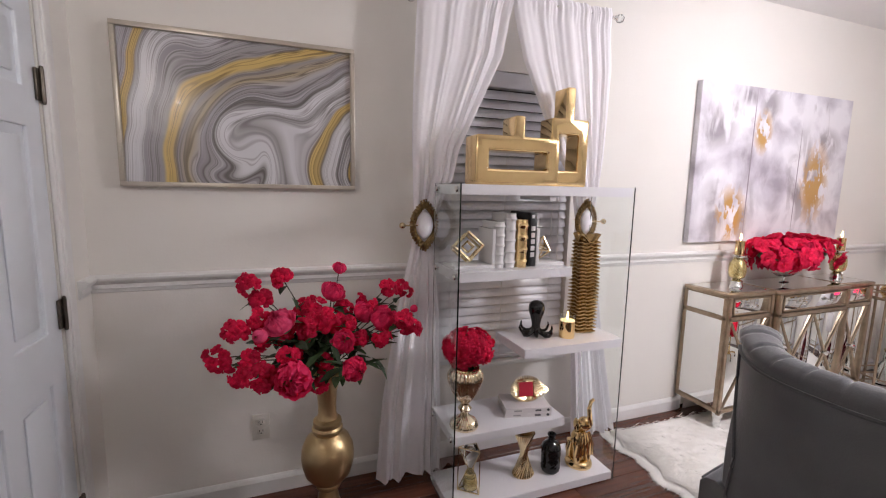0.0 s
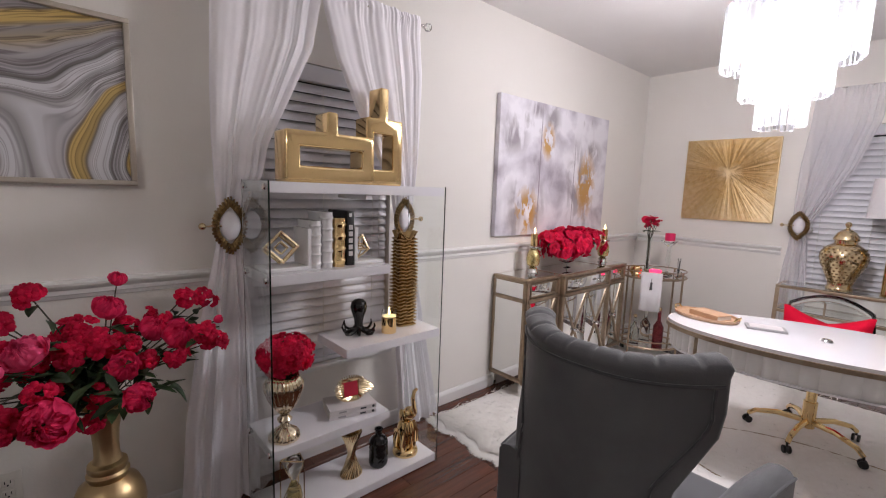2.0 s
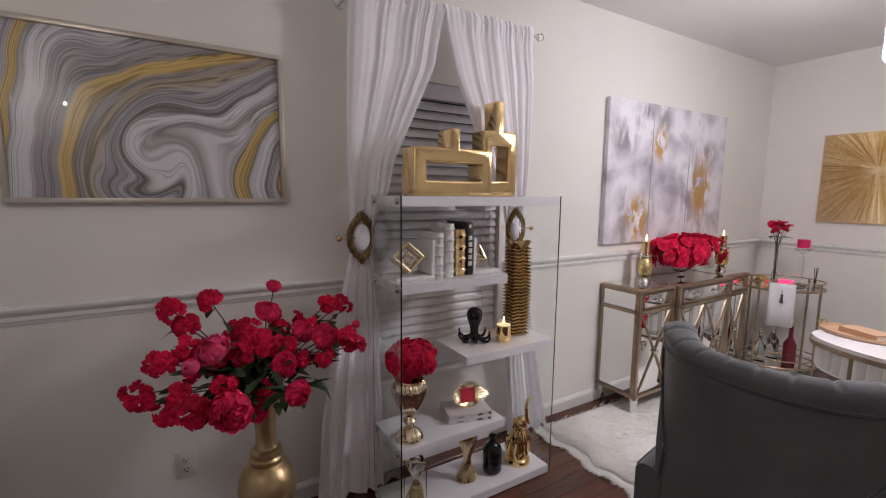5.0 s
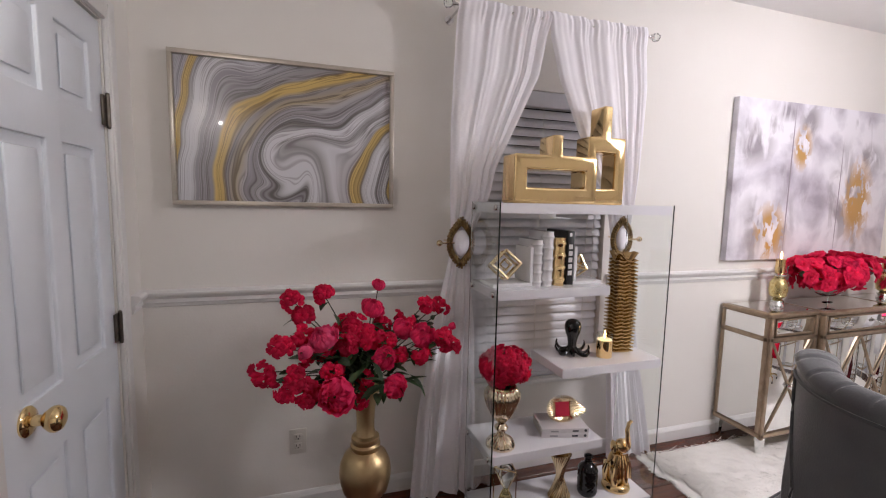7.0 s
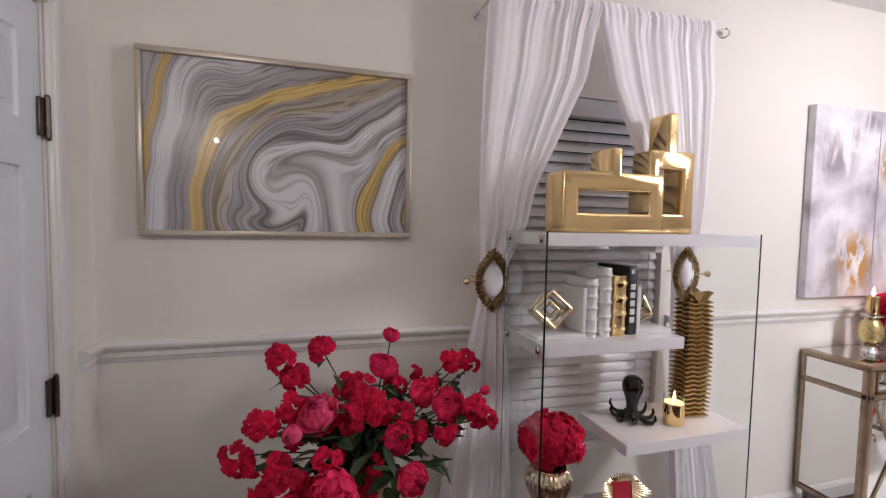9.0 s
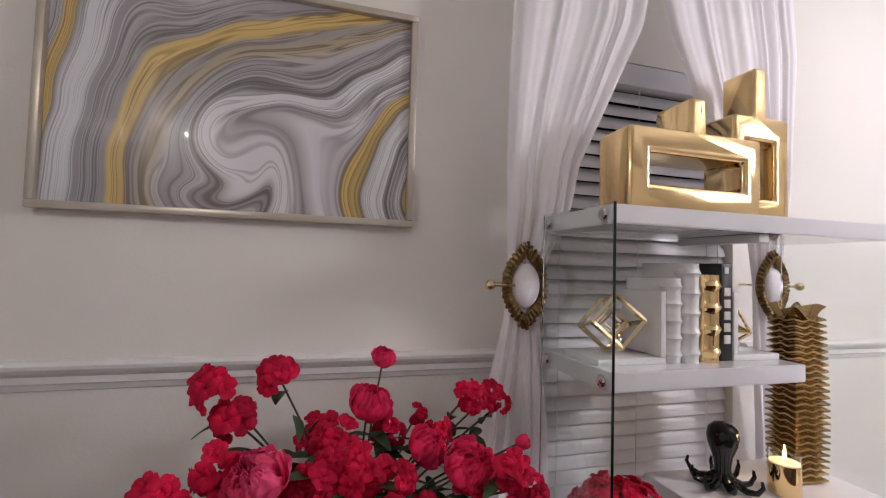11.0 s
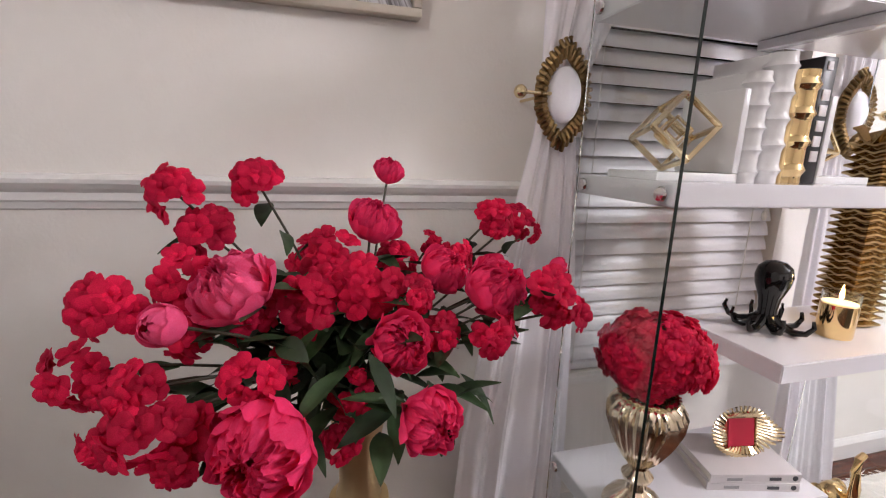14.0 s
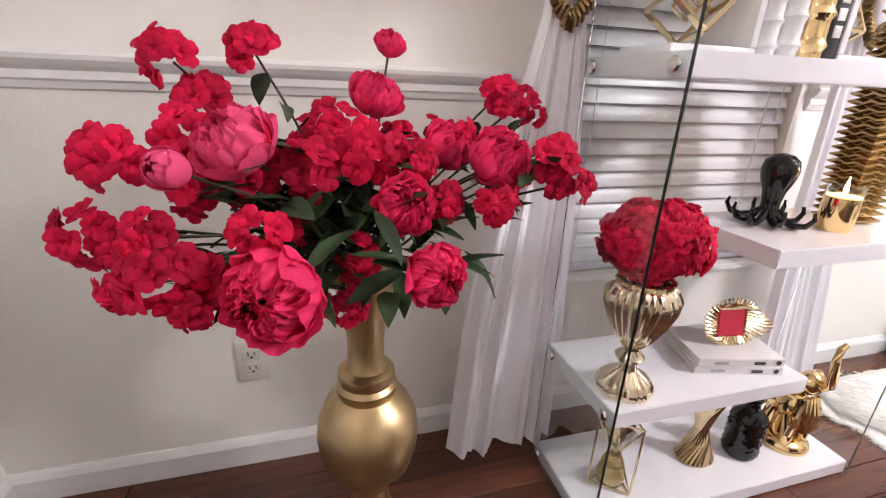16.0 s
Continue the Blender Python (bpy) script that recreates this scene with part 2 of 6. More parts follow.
# ---- modelling helpers ----
class Kit:
    """One bmesh with shaped primitives; off shifts what is added."""

    def __init__(self, off=(0, 0, 0)):
        self.bm = bmesh.new()
        self.off = Vector(off)

    def add(self, verts, faces, m=None):
        vs = [self.bm.verts.new((m @ Vector(v) if m else Vector(v)) + self.off) for v in verts]
        for f in faces:
            try:
                self.bm.faces.new([vs[i] for i in f])
            except ValueError:
                pass
        return vs

    def box(self, x0, x1, y0, y1, z0, z1, bevel=0.0, m=None, seg=2):
        v = [(x, y, z) for x in (x0, x1) for y in (y0, y1) for z in (z0, z1)]
        f = [(0, 1, 3, 2), (4, 6, 7, 5), (0, 4, 5, 1), (2, 3, 7, 6), (0, 2, 6, 4), (1, 5, 7, 3)]
        vs = self.add(v, f, m)
        if bevel:
            edges = {e for q in vs for e in q.link_edges}
            bmesh.ops.bevel(self.bm, geom=list(edges), offset=bevel, segments=seg, profile=0.5, affect="EDGES")
        return self

    def lathe(self, profile, seg=32, m=None, ribs=0, rib_depth=0.0, caps=True, twist=0.0):
        """Turns (radius, z) pairs round z; ribs flute it."""
        verts, faces = [], []
        n = len(profile)
        for i, (r, z) in enumerate(profile):
            for k in range(seg):
                a = 2 * math.pi * k / seg
                rr = r * (1 + rib_depth * (abs(math.cos(ribs * a / 2 + twist * z)) - 0.6)) if ribs else r
                verts.append((rr * math.cos(a), rr * math.sin(a), z))
        for i in range(n - 1):
            for k in range(seg):
                j = (k + 1) % seg
                faces.append((i * seg + k, i * seg + j, (i + 1) * seg + j, (i + 1) * seg + k))
        if caps:
            faces.append(tuple(reversed(range(seg))))
            faces.append(tuple(range((n - 1) * seg, n * seg)))
        self.add(verts, faces, m)
        return self

    def cyl(self, p, q, r, seg=12, r2=None):
        p, q = Vector(p), Vector(q)
        m = Matrix.Translation(p) @ (q - p).to_track_quat("Z", "Y").to_matrix().to_4x4()
        return self.lathe([(r, 0), (r if r2 is None else r2, (q - p).length)], seg, m)

    def ball(self, c, r, seg=16, sx=1, sy=1, sz=1, rings=10):
        prof = [(max(1e-4, math.sin(math.pi * i / rings)) * r, -math.cos(math.pi * i / rings) * r) for i in range(rings + 1)]
        return self.lathe(prof, seg, Matrix.Translation(c) @ Matrix.Diagonal((sx, sy, sz, 1)))

    def tube(self, pts, r, seg=8, closed=False, taper=None):
        pts = [Vector(p) for p in pts]
        n = len(pts)
        verts, faces = [], []
        up = Vector((0.13, 0.21, 1)).normalized()
        for i, p in enumerate(pts):
            d = (pts[(i + 1) % n] - pts[i - 1]) if closed else (pts[min(i + 1, n - 1)] - pts[max(i - 1, 0)])
            d.normalize()
            a = d.cross(up)
            if a.length < 0.05:
                a = d.cross(Vector((1, 0.1, 0)))
            a.normalize()
            b = d.cross(a)
            rr = r if taper is None else r + (taper - r) * i / (n - 1)
            for k in range(seg):
                t = 2 * math.pi * k / seg
                verts.append(p + a * rr * math.cos(t) + b * rr * math.sin(t))
        for i in range(n if closed else n - 1):
            for k in range(seg):
                j, i2 = (k + 1) % seg, (i + 1) % n
                faces.append((i * seg + k, i * seg + j, i2 * seg + j, i2 * seg + k))
        if not closed:
            faces.append(tuple(reversed(range(seg))))
            faces.append(tuple(range((n - 1) * seg, n * seg)))
        self.add(verts, faces)
        return self

    def cells(self, xs, zs, mask, y0, y1, bevel):
        """A slab cut on a grid (mask rows from the bottom up), its outer edges rounded."""
        seen = {}

        def v(x, y, z):
            key = (round(x, 5), round(y, 5), round(z, 5))
            if key not in seen:
                seen[key] = self.bm.verts.new(Vector(key) + self.off)
            return seen[key]

        def full(i, j):
            return 0 <= j < len(mask) and 0 <= i < len(mask[0]) and mask[j][i]

        for j in range(len(mask)):
            for i in range(len(mask[0])):
                if not mask[j][i]:
                    continue
                a, b, c, d = xs[i], xs[i + 1], zs[j], zs[j + 1]
                self.bm.faces.new([v(a, y0, c), v(b, y0, c), v(b, y0, d), v(a, y0, d)])
                self.bm.faces.new([v(a, y1, c), v(a, y1, d), v(b, y1, d), v(b, y1, c)])
                if not full(i - 1, j):
                    self.bm.faces.new([v(a, y0, c), v(a, y0, d), v(a, y1, d), v(a, y1, c)])
                if not full(i + 1, j):
                    self.bm.faces.new([v(b, y0, c), v(b, y1, c), v(b, y1, d), v(b, y0, d)])
                if not full(i, j - 1):
                    self.bm.faces.new([v(a, y0, c), v(a, y1, c), v(b, y1, c), v(b, y0, c)])
                if not full(i, j + 1):
                    self.bm.faces.new([v(a, y0, d), v(b, y0, d), v(b, y1, d), v(a, y1, d)])
        bmesh.ops.recalc_face_normals(self.bm, faces=self.bm.faces)
        bmesh.ops.dissolve_limit(self.bm, angle_limit=0.01, verts=self.bm.verts, edges=self.bm.edges)
        sharp = [e for e in self.bm.edges if len(e.link_faces) == 2 and e.calc_face_angle(0) > 0.5]
        bmesh.ops.bevel(self.bm, geom=sharp, offset=bevel, segments=4, profile=0.5, affect="EDGES")
        return self

    def mesh(self, name, mat, smooth=True):
        me = bpy.data.meshes.new(name)
        bmesh.ops.recalc_face_normals(self.bm, faces=self.bm.faces)
        self.bm.to_mesh(me)
        self.bm.free()
        me.materials.append(mat)
        if smooth:
            me.polygons.foreach_set("use_smooth", [True] * len(me.polygons))
            me.set_sharp_from_angle(angle=radians(38))
        return me


def data_mesh(name, verts, faces, mat, smooth=True):
    me = bpy.data.meshes.new(name)
    me.from_pydata([tuple(v) for v in verts], [], [tuple(f) for f in faces])
    me.materials.append(mat)
    if smooth:
        me.polygons.foreach_set("use_smooth", [True] * len(me.polygons))
    return me


def part(name, kit, mat, parent, label="", smooth=True):
    me = kit.mesh(name, mat, smooth) if isinstance(kit, Kit) else kit
    ob = new(name, me)
    ob.parent = parent
    if label:
        ob["label"] = label
    return ob


def thing(name, loc, label, category, group="", rz=0.0):
    ob = new(name)
    ob.empty_display_size = 0.05
    ob.matrix_basis = pose(*loc, 0, 0, rz)
    return tagged(ob, label, category, group)


def structure(name, kit, mat, label, smooth=False):
    ob = new(name, kit.mesh(name, mat, smooth))
    return tagged(ob, label, name.split("_")[0], kind="structure")


# ---- the room ----
X0, X1, Y0, Y1, H = -0.68, 4.32, -2.3, 1.94, 2.46
T = 0.14
WIN1 = (0.63, 1.39, 0.47, 1.885)      # window in the north wall: x0, x1, z0, z1
WIN2 = (-0.10, 0.68, 0.70, 1.90)     # window in the east wall: y0, y1, z0, z1
DOOR = (1.085, 1.706, 1.885)          # y0, y1, height, in the west wall

k = Kit()
k.box(X0 - T, X1 + T, Y0 - T, Y1 + T, -0.12, -0.016)
floor = structure("floor", k, M_BOARD, "dark red-brown wooden board floor")
k = Kit()
k.box(X0 - T, X1 + T, Y0 - T, Y1 + T, H, H + 0.1)
structure("ceiling", k, M_CEIL, "plain white painted ceiling")
k = Kit()
a, b, c, d = WIN1
k.box(X0 - T, a, Y1, Y1 + T, -0.02, H).box(b, X1 + T, Y1, Y1 + T, -0.02, H).box(a, b, Y1, Y1 + T, -0.02, c).box(a, b, Y1, Y1 + T, d, H)
wall_north = structure("wall_north", k, M_WALL, "cream painted wall with a window and chair rail")
k = Kit()
a, b, c, d = WIN2
k.box(X1, X1 + T, Y0, a, -0.02, H).box(X1, X1 + T, b, Y1, -0.02, H).box(X1, X1 + T, a, b, -0.02, c).box(X1, X1 + T, a, b, d, H)
wall_east = structure("wall_east", k, M_WALL, "cream painted wall with a curtained window")
k = Kit()
k.box(X0 - T, X0, Y0, DOOR[0], -0.02, H).box(X0 - T, X0, DOOR[1], Y1, -0.02, H).box(X0 - T, X0, DOOR[0], DOOR[1], DOOR[2], H)
wall_west = structure("wall_west", k, M_WALL, "cream painted wall with a panelled door")
k = Kit()
k.box(X0 - T, X1 + T, Y0 - T, Y0, -0.02, H)
structure("wall_south", k, M_WALL, "plain cream painted wall")


def moulding(name, label, profile, runs):
    """Runs of (start, end, inward normal) along walls; profile of (depth, z)."""
    for p, q, nrm in runs:
        kk = Kit()
        p, q, nrm = Vector((*p, 0)), Vector((*q, 0)), Vector((*nrm, 0))
        verts = [base + nrm * dd + Vector((0, 0, z)) for base in (p, q) for dd, z in profile]
        n = len(profile)
        faces = [(i, (i + 1) % n, n + (i + 1) % n, n + i) for i in range(n)] + [tuple(range(n)), tuple(range(n, 2 * n))]
        kk.add(verts, faces)
        structure(name, kk, M_TRIM, label)


RAIL = [(dd, z + 0.003) for dd, z in ((0.0, 0.925), (0.006, 0.928), (0.010, 0.940), (0.014, 0.944), (0.012, 0.958), (0.022, 0.966), (0.030, 0.976), (0.031, 0.984), (0.022, 0.991), (0.0, 0.993))]
BASE = [(0.0, 0.0), (0.015, 0.0), (0.015, 0.06), (0.009, 0.072), (0.004, 0.079), (0.0, 0.08)]
EDGE_RUNS = [((X0, Y1), (X1, Y1), (0, -1)), ((X1, Y1 - 0.03), (X1, Y0), (-1, 0))]
moulding("chair_rail", "white painted moulded chair rail", RAIL, [((X0, Y1), (0.55, Y1), (0, -1)), ((1.42, Y1), (X1, Y1), (0, -1)), ((X1, Y1 - 0.032), (X1, 0.78), (-1, 0)), ((X1, -0.16), (X1, Y0), (-1, 0)), ((X0, 1.83), (X0, Y1 - 0.032), (1, 0))])
moulding("baseboard", "white painted moulded baseboard", BASE, EDGE_RUNS + [((X0, 1.83), (X0, Y1 - 0.016), (1, 0))])


def window(name, wall_axis, rect, wall_at, sign):
    """A sash window with night panes, sill and slatted blind; axis u runs along the wall, sign is the way into the room."""
    u0, u1, z0, z1 = rect
    m = Matrix(((1, 0, 0, 0), (0, 1, 0, wall_at), (0, 0, 1, 0), (0, 0, 0, 1))) if wall_axis == "x" else Matrix(((0, -1, 0, wall_at), (1, 0, 0, 0), (0, 0, 1, 0), (0, 0, 0, 1))) @ Matrix.Diagonal((1, -1, 1, 1))
    root = new(name)
    tagged(root, "dark night window behind lowered white slatted blinds", "window", kind="structure")
    root.matrix_basis = m
    kk = Kit()
    w = 0.035
    for q in ((u0, u0 + w, z0, z1), (u1 - w, u1, z0, z1), (u0 + w, u1 - w, z0, z0 + w), (u0 + w, u1 - w, z1 - w, z1), (u0 + w, u1 - w, (z0 + z1) / 2 - 0.02, (z0 + z1) / 2 + 0.02)):
        kk.box(q[0], q[1], 0.085, 0.12, q[2], q[3], 0.003)
    part("window_frame", kk, M_TRIM, root)
    for zz in ((z0 + w, (z0 + z1) / 2 - 0.02), ((z0 + z1) / 2 + 0.02, z1 - w)):
        part("pane", Kit().box(u0 + w, u1 - w, 0.098, 0.106, zz[0], zz[1]), M_NIGHT, root)
    part("window_sill", Kit().box(u0 - 0.02, u1 + 0.02, -0.02, 0.085, z0 - 0.025, z0 - 0.001, 0.006), M_TRIM, root)
    part("head_rail", Kit().box(u0 + 0.006, u1 - 0.006, -0.004, 0.05, z1 - 0.075, z1 - 0.004, 0.004), M_BLIND, root)
    part("bottom_rail", Kit().box(u0 + 0.008, u1 - 0.008, 0.008, 0.05, z0 + 0.004, z0 + 0.026, 0.004), M_BLIND, root)
    step = 0.0435
    n = int((z1 - z0 - 0.13) / step) + 1
    kk = Kit()
    hw = (u1 - u0) / 2 - 0.008
    prof = [(-0.024, -0.001), (-0.012, 0.0016), (0.0, 0.0026), (0.012, 0.0016), (0.024, -0.001), (0.012, -0.001), (0.0, 0.0002), (-0.012, -0.001)]
    verts = [(x, p, z) for x in (-hw, hw) for p, z in prof]
    nn = len(prof)
    kk.add(verts, [(i, (i + 1) % nn, nn + (i + 1) % nn, nn + i) for i in range(nn)] + [tuple(range(nn)), tuple(range(nn, 2 * nn))])
    slat = kk.mesh("slat", M_BLIND)
    for i in range(n):
        ob = part("slat", slat, M_BLIND, root)
        ob.matrix_basis = pose((u0 + u1) / 2, 0.028, z0 + 0.05 + step * i, 67 + random.uniform(-2, 2), 0, random.uniform(-0.15, 0.15))
    for f in (0.14, 0.5, 0.86):
        uu = u0 + (u1 - u0) * f
        part("ladder_cord", Kit().cyl((uu, 0.004, z0 + 0.02), (uu, 0.004, z1 - 0.05), 0.0013, 6), M_CORD, root)
    part("pull_cord", Kit().cyl((u1 - 0.07, -0.004, z0 + 0.45), (u1 - 0.07, -0.004, z1 - 0.05), 0.0012, 6).ball((u1 - 0.07, -0.004, z0 + 0.44), 0.008, 8, sz=1.8), M_CORD, root)
    return root


window("window_1", "x", WIN1, Y1, -1)
window("window_2", "y", WIN2, X1, -1)


def panel_door():
    y0, y1, h = DOOR[0] + 0.004, DOOR[1] - 0.004, DOOR[2] - 0.006
    root = tagged(new("door_1"), "closed white six-panel door with brass knob", "door", kind="structure")
    root.location = (X0, 0, 0)
    s = 0.085
    mid = (y0 + y1) / 2
    cols = [(y0 + s, mid - s * 0.45), (mid + s * 0.45, y1 - s)]
    rows = [(0.19, 0.72), (0.88, 1.485), (1.596, 1.79)]
    ys = [y0, cols[0][0], cols[0][1], cols[1][0], cols[1][1], y1]
    zs = [0.012, rows[0][0], rows[0][1], rows[1][0], rows[1][1], rows[2][0], rows[2][1], h]
    mask = [[not (i in (1, 3) and j in (1, 3, 5)) for i in range(5)] for j in range(7)]
    kk = Kit()
    kk.cells(ys, zs, mask, 0.0, 0.036, 0.004)
    leaf = part("leaf", kk, M_DOOR, root, smooth=True)
    leaf.matrix_basis = Matrix(((0, -1, 0, -0.004), (1, 0, 0, 0), (0, 0, 1, 0), (0, 0, 0, 1)))
    for ca in cols:
        for ra in rows:
            kk = Kit()
            kk.box(-0.034, -0.014, ca[0], ca[1], ra[0], ra[1])
            g = 0.028
            kk.box(-0.016, -0.008, ca[0] + g, ca[1] - g, ra[0] + g, ra[1] - g, 0.005)
            part("panel", kk, M_DOOR, root)
    for z in (0.24, 0.92, 1.613):
        kk = Kit()
        kk.cyl((0.008, y1 + 0.003, z - 0.047), (0.008, y1 + 0.003, z + 0.047), 0.0065, 10)
        kk.box(-0.003, 0.004, y1 - 0.022, y1 + 0.028, z - 0.046, z + 0.046, 0.001)
        kk.ball((0.008, y1 + 0.003, z + 0.05), 0.006, 8).ball((0.008, y1 + 0.003, z - 0.05), 0.006, 8)
        part("hinge", kk, M_HINGE, root, "dark antique brass butt hinge")
    kk = Kit()
    yk, zk = y0 + 0.103, 0.851
    turn = Matrix.Translation((-0.004, yk, zk)) @ pose(0, 0, 0, 0, 90, 0)
    kk.lathe([(0.034, 0), (0.034, 0.004), (0.028, 0.010), (0.013, 0.013), (0.012, 0.030), (0.020, 0.036), (0.029, 0.048), (0.030, 0.056), (0.024, 0.066), (0.012, 0.071), (0.002, 0.072)], 28, turn)
    part("door_knob", kk, M_GOLD, root, "polished brass door knob")


panel_door()
k = Kit()
cw = 0.075
for q in ((DOOR[0] - cw, DOOR[0] - 0.003, 0, DOOR[2] + cw), (DOOR[1] + 0.003, DOOR[1] + cw, 0, DOOR[2] + cw), (DOOR[0] - 0.003, DOOR[1] + 0.003, DOOR[2] + 0.003, DOOR[2] + cw)):
    k.box(X0 + 0.0005, X0 + 0.014, q[0], q[1], q[2], q[3], 0.004)
    k.box(X0 + 0.012, X0 + 0.019, q[0] + 0.012, q[1] - 0.03 if q[1] - q[0] < 0.2 else q[1] - 0.012, q[2], q[3] - 0.02, 0.003)
structure("trim_door", k, M_TRIM, "white painted moulded door casing", True)


# ---- wall pictures ----
def ramp_node(nt, stops):
    r = nt.nodes.new("ShaderNodeValToRGB")
    while len(r.color_ramp.elements) < len(stops):
        r.color_ramp.elements.new(0.5)
    for e, (p, c) in zip(r.color_ramp.elements, stops):
        e.position, e.color = p, (*c, 1)
    return r


def marble_art_material():
    m = bpy.data.materials.new("poured_marble_paint")
    m.use_nodes = True
    nt = m.node_tree
    L = nt.links.new
    b = nt.nodes["Principled BSDF"]
    b.inputs["Roughness"].default_value, b.inputs["Coat Weight"].default_value, b.inputs["Coat Roughness"].default_value = 0.3, 0.5, 0.012
    co = nt.nodes.new("ShaderNodeTexCoord")

    def math_node(op, a, bb):
        n = nt.nodes.new("ShaderNodeMath")
        n.operation = op
        for i, v in enumerate((a, bb)):
            if isinstance(v, (int, float)):
                n.inputs[i].default_value = v
            else:
                L(v, n.inputs[i])
        return n.outputs[0]

    sep = nt.nodes.new("ShaderNodeSeparateXYZ")
    L(co.outputs["Object"], sep.inputs[0])

    def wander(scale, detail, seed):
        mp = nt.nodes.new("ShaderNodeMapping")
        mp.inputs["Location"].default_value = (seed, seed * 0.7, 0)
        L(co.outputs["Object"], mp.inputs["Vector"])
        n = nt.nodes.new("ShaderNodeTexNoise")
        n.inputs["Scale"].default_value, n.inputs["Detail"].default_value = scale, detail
        L(mp.outputs["Vector"], n.inputs["Vector"])
        return math_node("SUBTRACT", n.outputs["Fac"], 0.5)

    def times(a, bb):
        return math_node("MULTIPLY", a, bb)

    def plus(a, bb):
        return math_node("ADD", a, bb)

    def clamp01(a):
        return math_node("MAXIMUM", math_node("MINIMUM", a, 1.0), 0.0)

    # picture coordinates from 0 to 1, gently stirred
    P = plus(times(sep.outputs["X"], 1.2), plus(times(wander(2.6, 0.4, 3.0), 0.14), times(wander(8.0, 0.4, 5.0), 0.035)))
    Q = plus(times(sep.outputs["Z"], 1.77), plus(times(wander(2.8, 0.4, 8.0), 0.16), times(wander(8.5, 0.4, 15.0), 0.05)))

    def twirl(p_, q_, cx, cy, turn, size):
        """Turns the paint round (cx, cy), most in the middle, as a stirring stick does."""
        dx, dy = math_node("SUBTRACT", p_, cx), times(math_node("SUBTRACT", q_, cy), 0.68)
        far = plus(times(dx, dx), times(dy, dy))
        ang = times(math_node("POWER", 2.718, times(far, -1 / size ** 2)), turn)
        c_, s_ = math_node("COSINE", ang, 0), math_node("SINE", ang, 0)
        return plus(math_node("SUBTRACT", times(dx, c_), times(dy, s_)), cx), plus(times(plus(times(dx, s_), times(dy, c_)), 1.47), cy)

    P, Q = twirl(P, Q, 0.50, 0.30, -2.3, 0.17)
    P, Q = twirl(P, Q, 0.62, 0.45, 1.3, 0.13)
    P, Q = twirl(P, Q, 0.27, 0.88, 0.7, 0.12)
    P, Q = twirl(P, Q, 0.36, 0.12, -1.2, 0.12)
    # strands rise steeply from one lower corner, level out and close round an eddy at the far edge
    away = math_node("MAXIMUM", math_node("SUBTRACT", 1.02, P), 0.0)
    near_part = times(math_node("SUBTRACT", 1.0, math_node("POWER", 2.718, times(away, -8.3))), 0.40)
    reach = plus(near_part, times(math_node("POWER", away, 4.0), 0.46))
    lift = times(math_node("SUBTRACT", Q, 0.15), 0.7)
    phi = math_node("SQRT", plus(times(reach, reach), times(lift, lift)), 0)
    sv = nt.nodes.new("ShaderNodeCombineXYZ")
    L(times(phi, 25.0), sv.inputs[0])
    L(times(P, 1.3), sv.inputs[1])
    strand = nt.nodes.new("ShaderNodeTexNoise")
    strand.inputs["Scale"].default_value, strand.inputs["Detail"].default_value, strand.inputs["Roughness"].default_value = 1.0, 2.0, 0.5
    L(sv.outputs[0], strand.inputs["Vector"])
    band = strand.outputs["Fac"]
    white, grey, dark, pale, gilt = (0.66, 0.66, 0.69), (0.30, 0.285, 0.29), (0.14, 0.125, 0.115), (0.44, 0.425, 0.46), (0.62, 0.44, 0.15)
    tan = (0.42, 0.34, 0.22)
    colours = ramp_node(nt, [(0.0, gilt), (0.07, gilt), (0.08, dark), (0.10, white), (0.17, pale), (0.185, dark), (0.20, white), (0.27, white), (0.28, dark), (0.295, gilt), (0.325, gilt), (0.335, pale), (0.375, white), (0.40, grey), (0.42, white), (0.455, white), (0.47, dark), (0.485, pale), (0.51, grey), (0.53, pale), (0.56, tan), (0.595, grey), (0.615, gilt), (0.65, gilt), (0.662, grey), (0.75, pale), (0.78, white), (0.86, white), (0.885, grey), (0.90, gilt), (0.935, gilt), (0.95, pale)])
    L(phi, colours.inputs["Fac"])
    lines = ramp_node(nt, [(0.30, (1, 1, 1)), (0.36, (0.85, 0.84, 0.86)), (0.40, (0.42, 0.40, 0.40)), (0.43, (1, 1, 1)), (0.49, (1, 1, 1)), (0.515, (0.62, 0.60, 0.61)), (0.54, (1.1, 1.1, 1.1)), (0.585, (0.38, 0.36, 0.35)), (0.615, (1.15, 1.14, 1.14)), (0.66, (0.7, 0.69, 0.7))])
    L(band, lines.inputs["Fac"])
    mx = nt.nodes.new("ShaderNodeMix")
    mx.data_type, mx.blend_type = "RGBA", "MULTIPLY"
    mx.inputs["Factor"].default_value = 1.0
    L(colours.outputs["Color"], mx.inputs["A"])
    L(lines.outputs["Color"], mx.inputs["B"])
    L(mx.outputs["Result"], b.inputs["Base Color"])
    return m


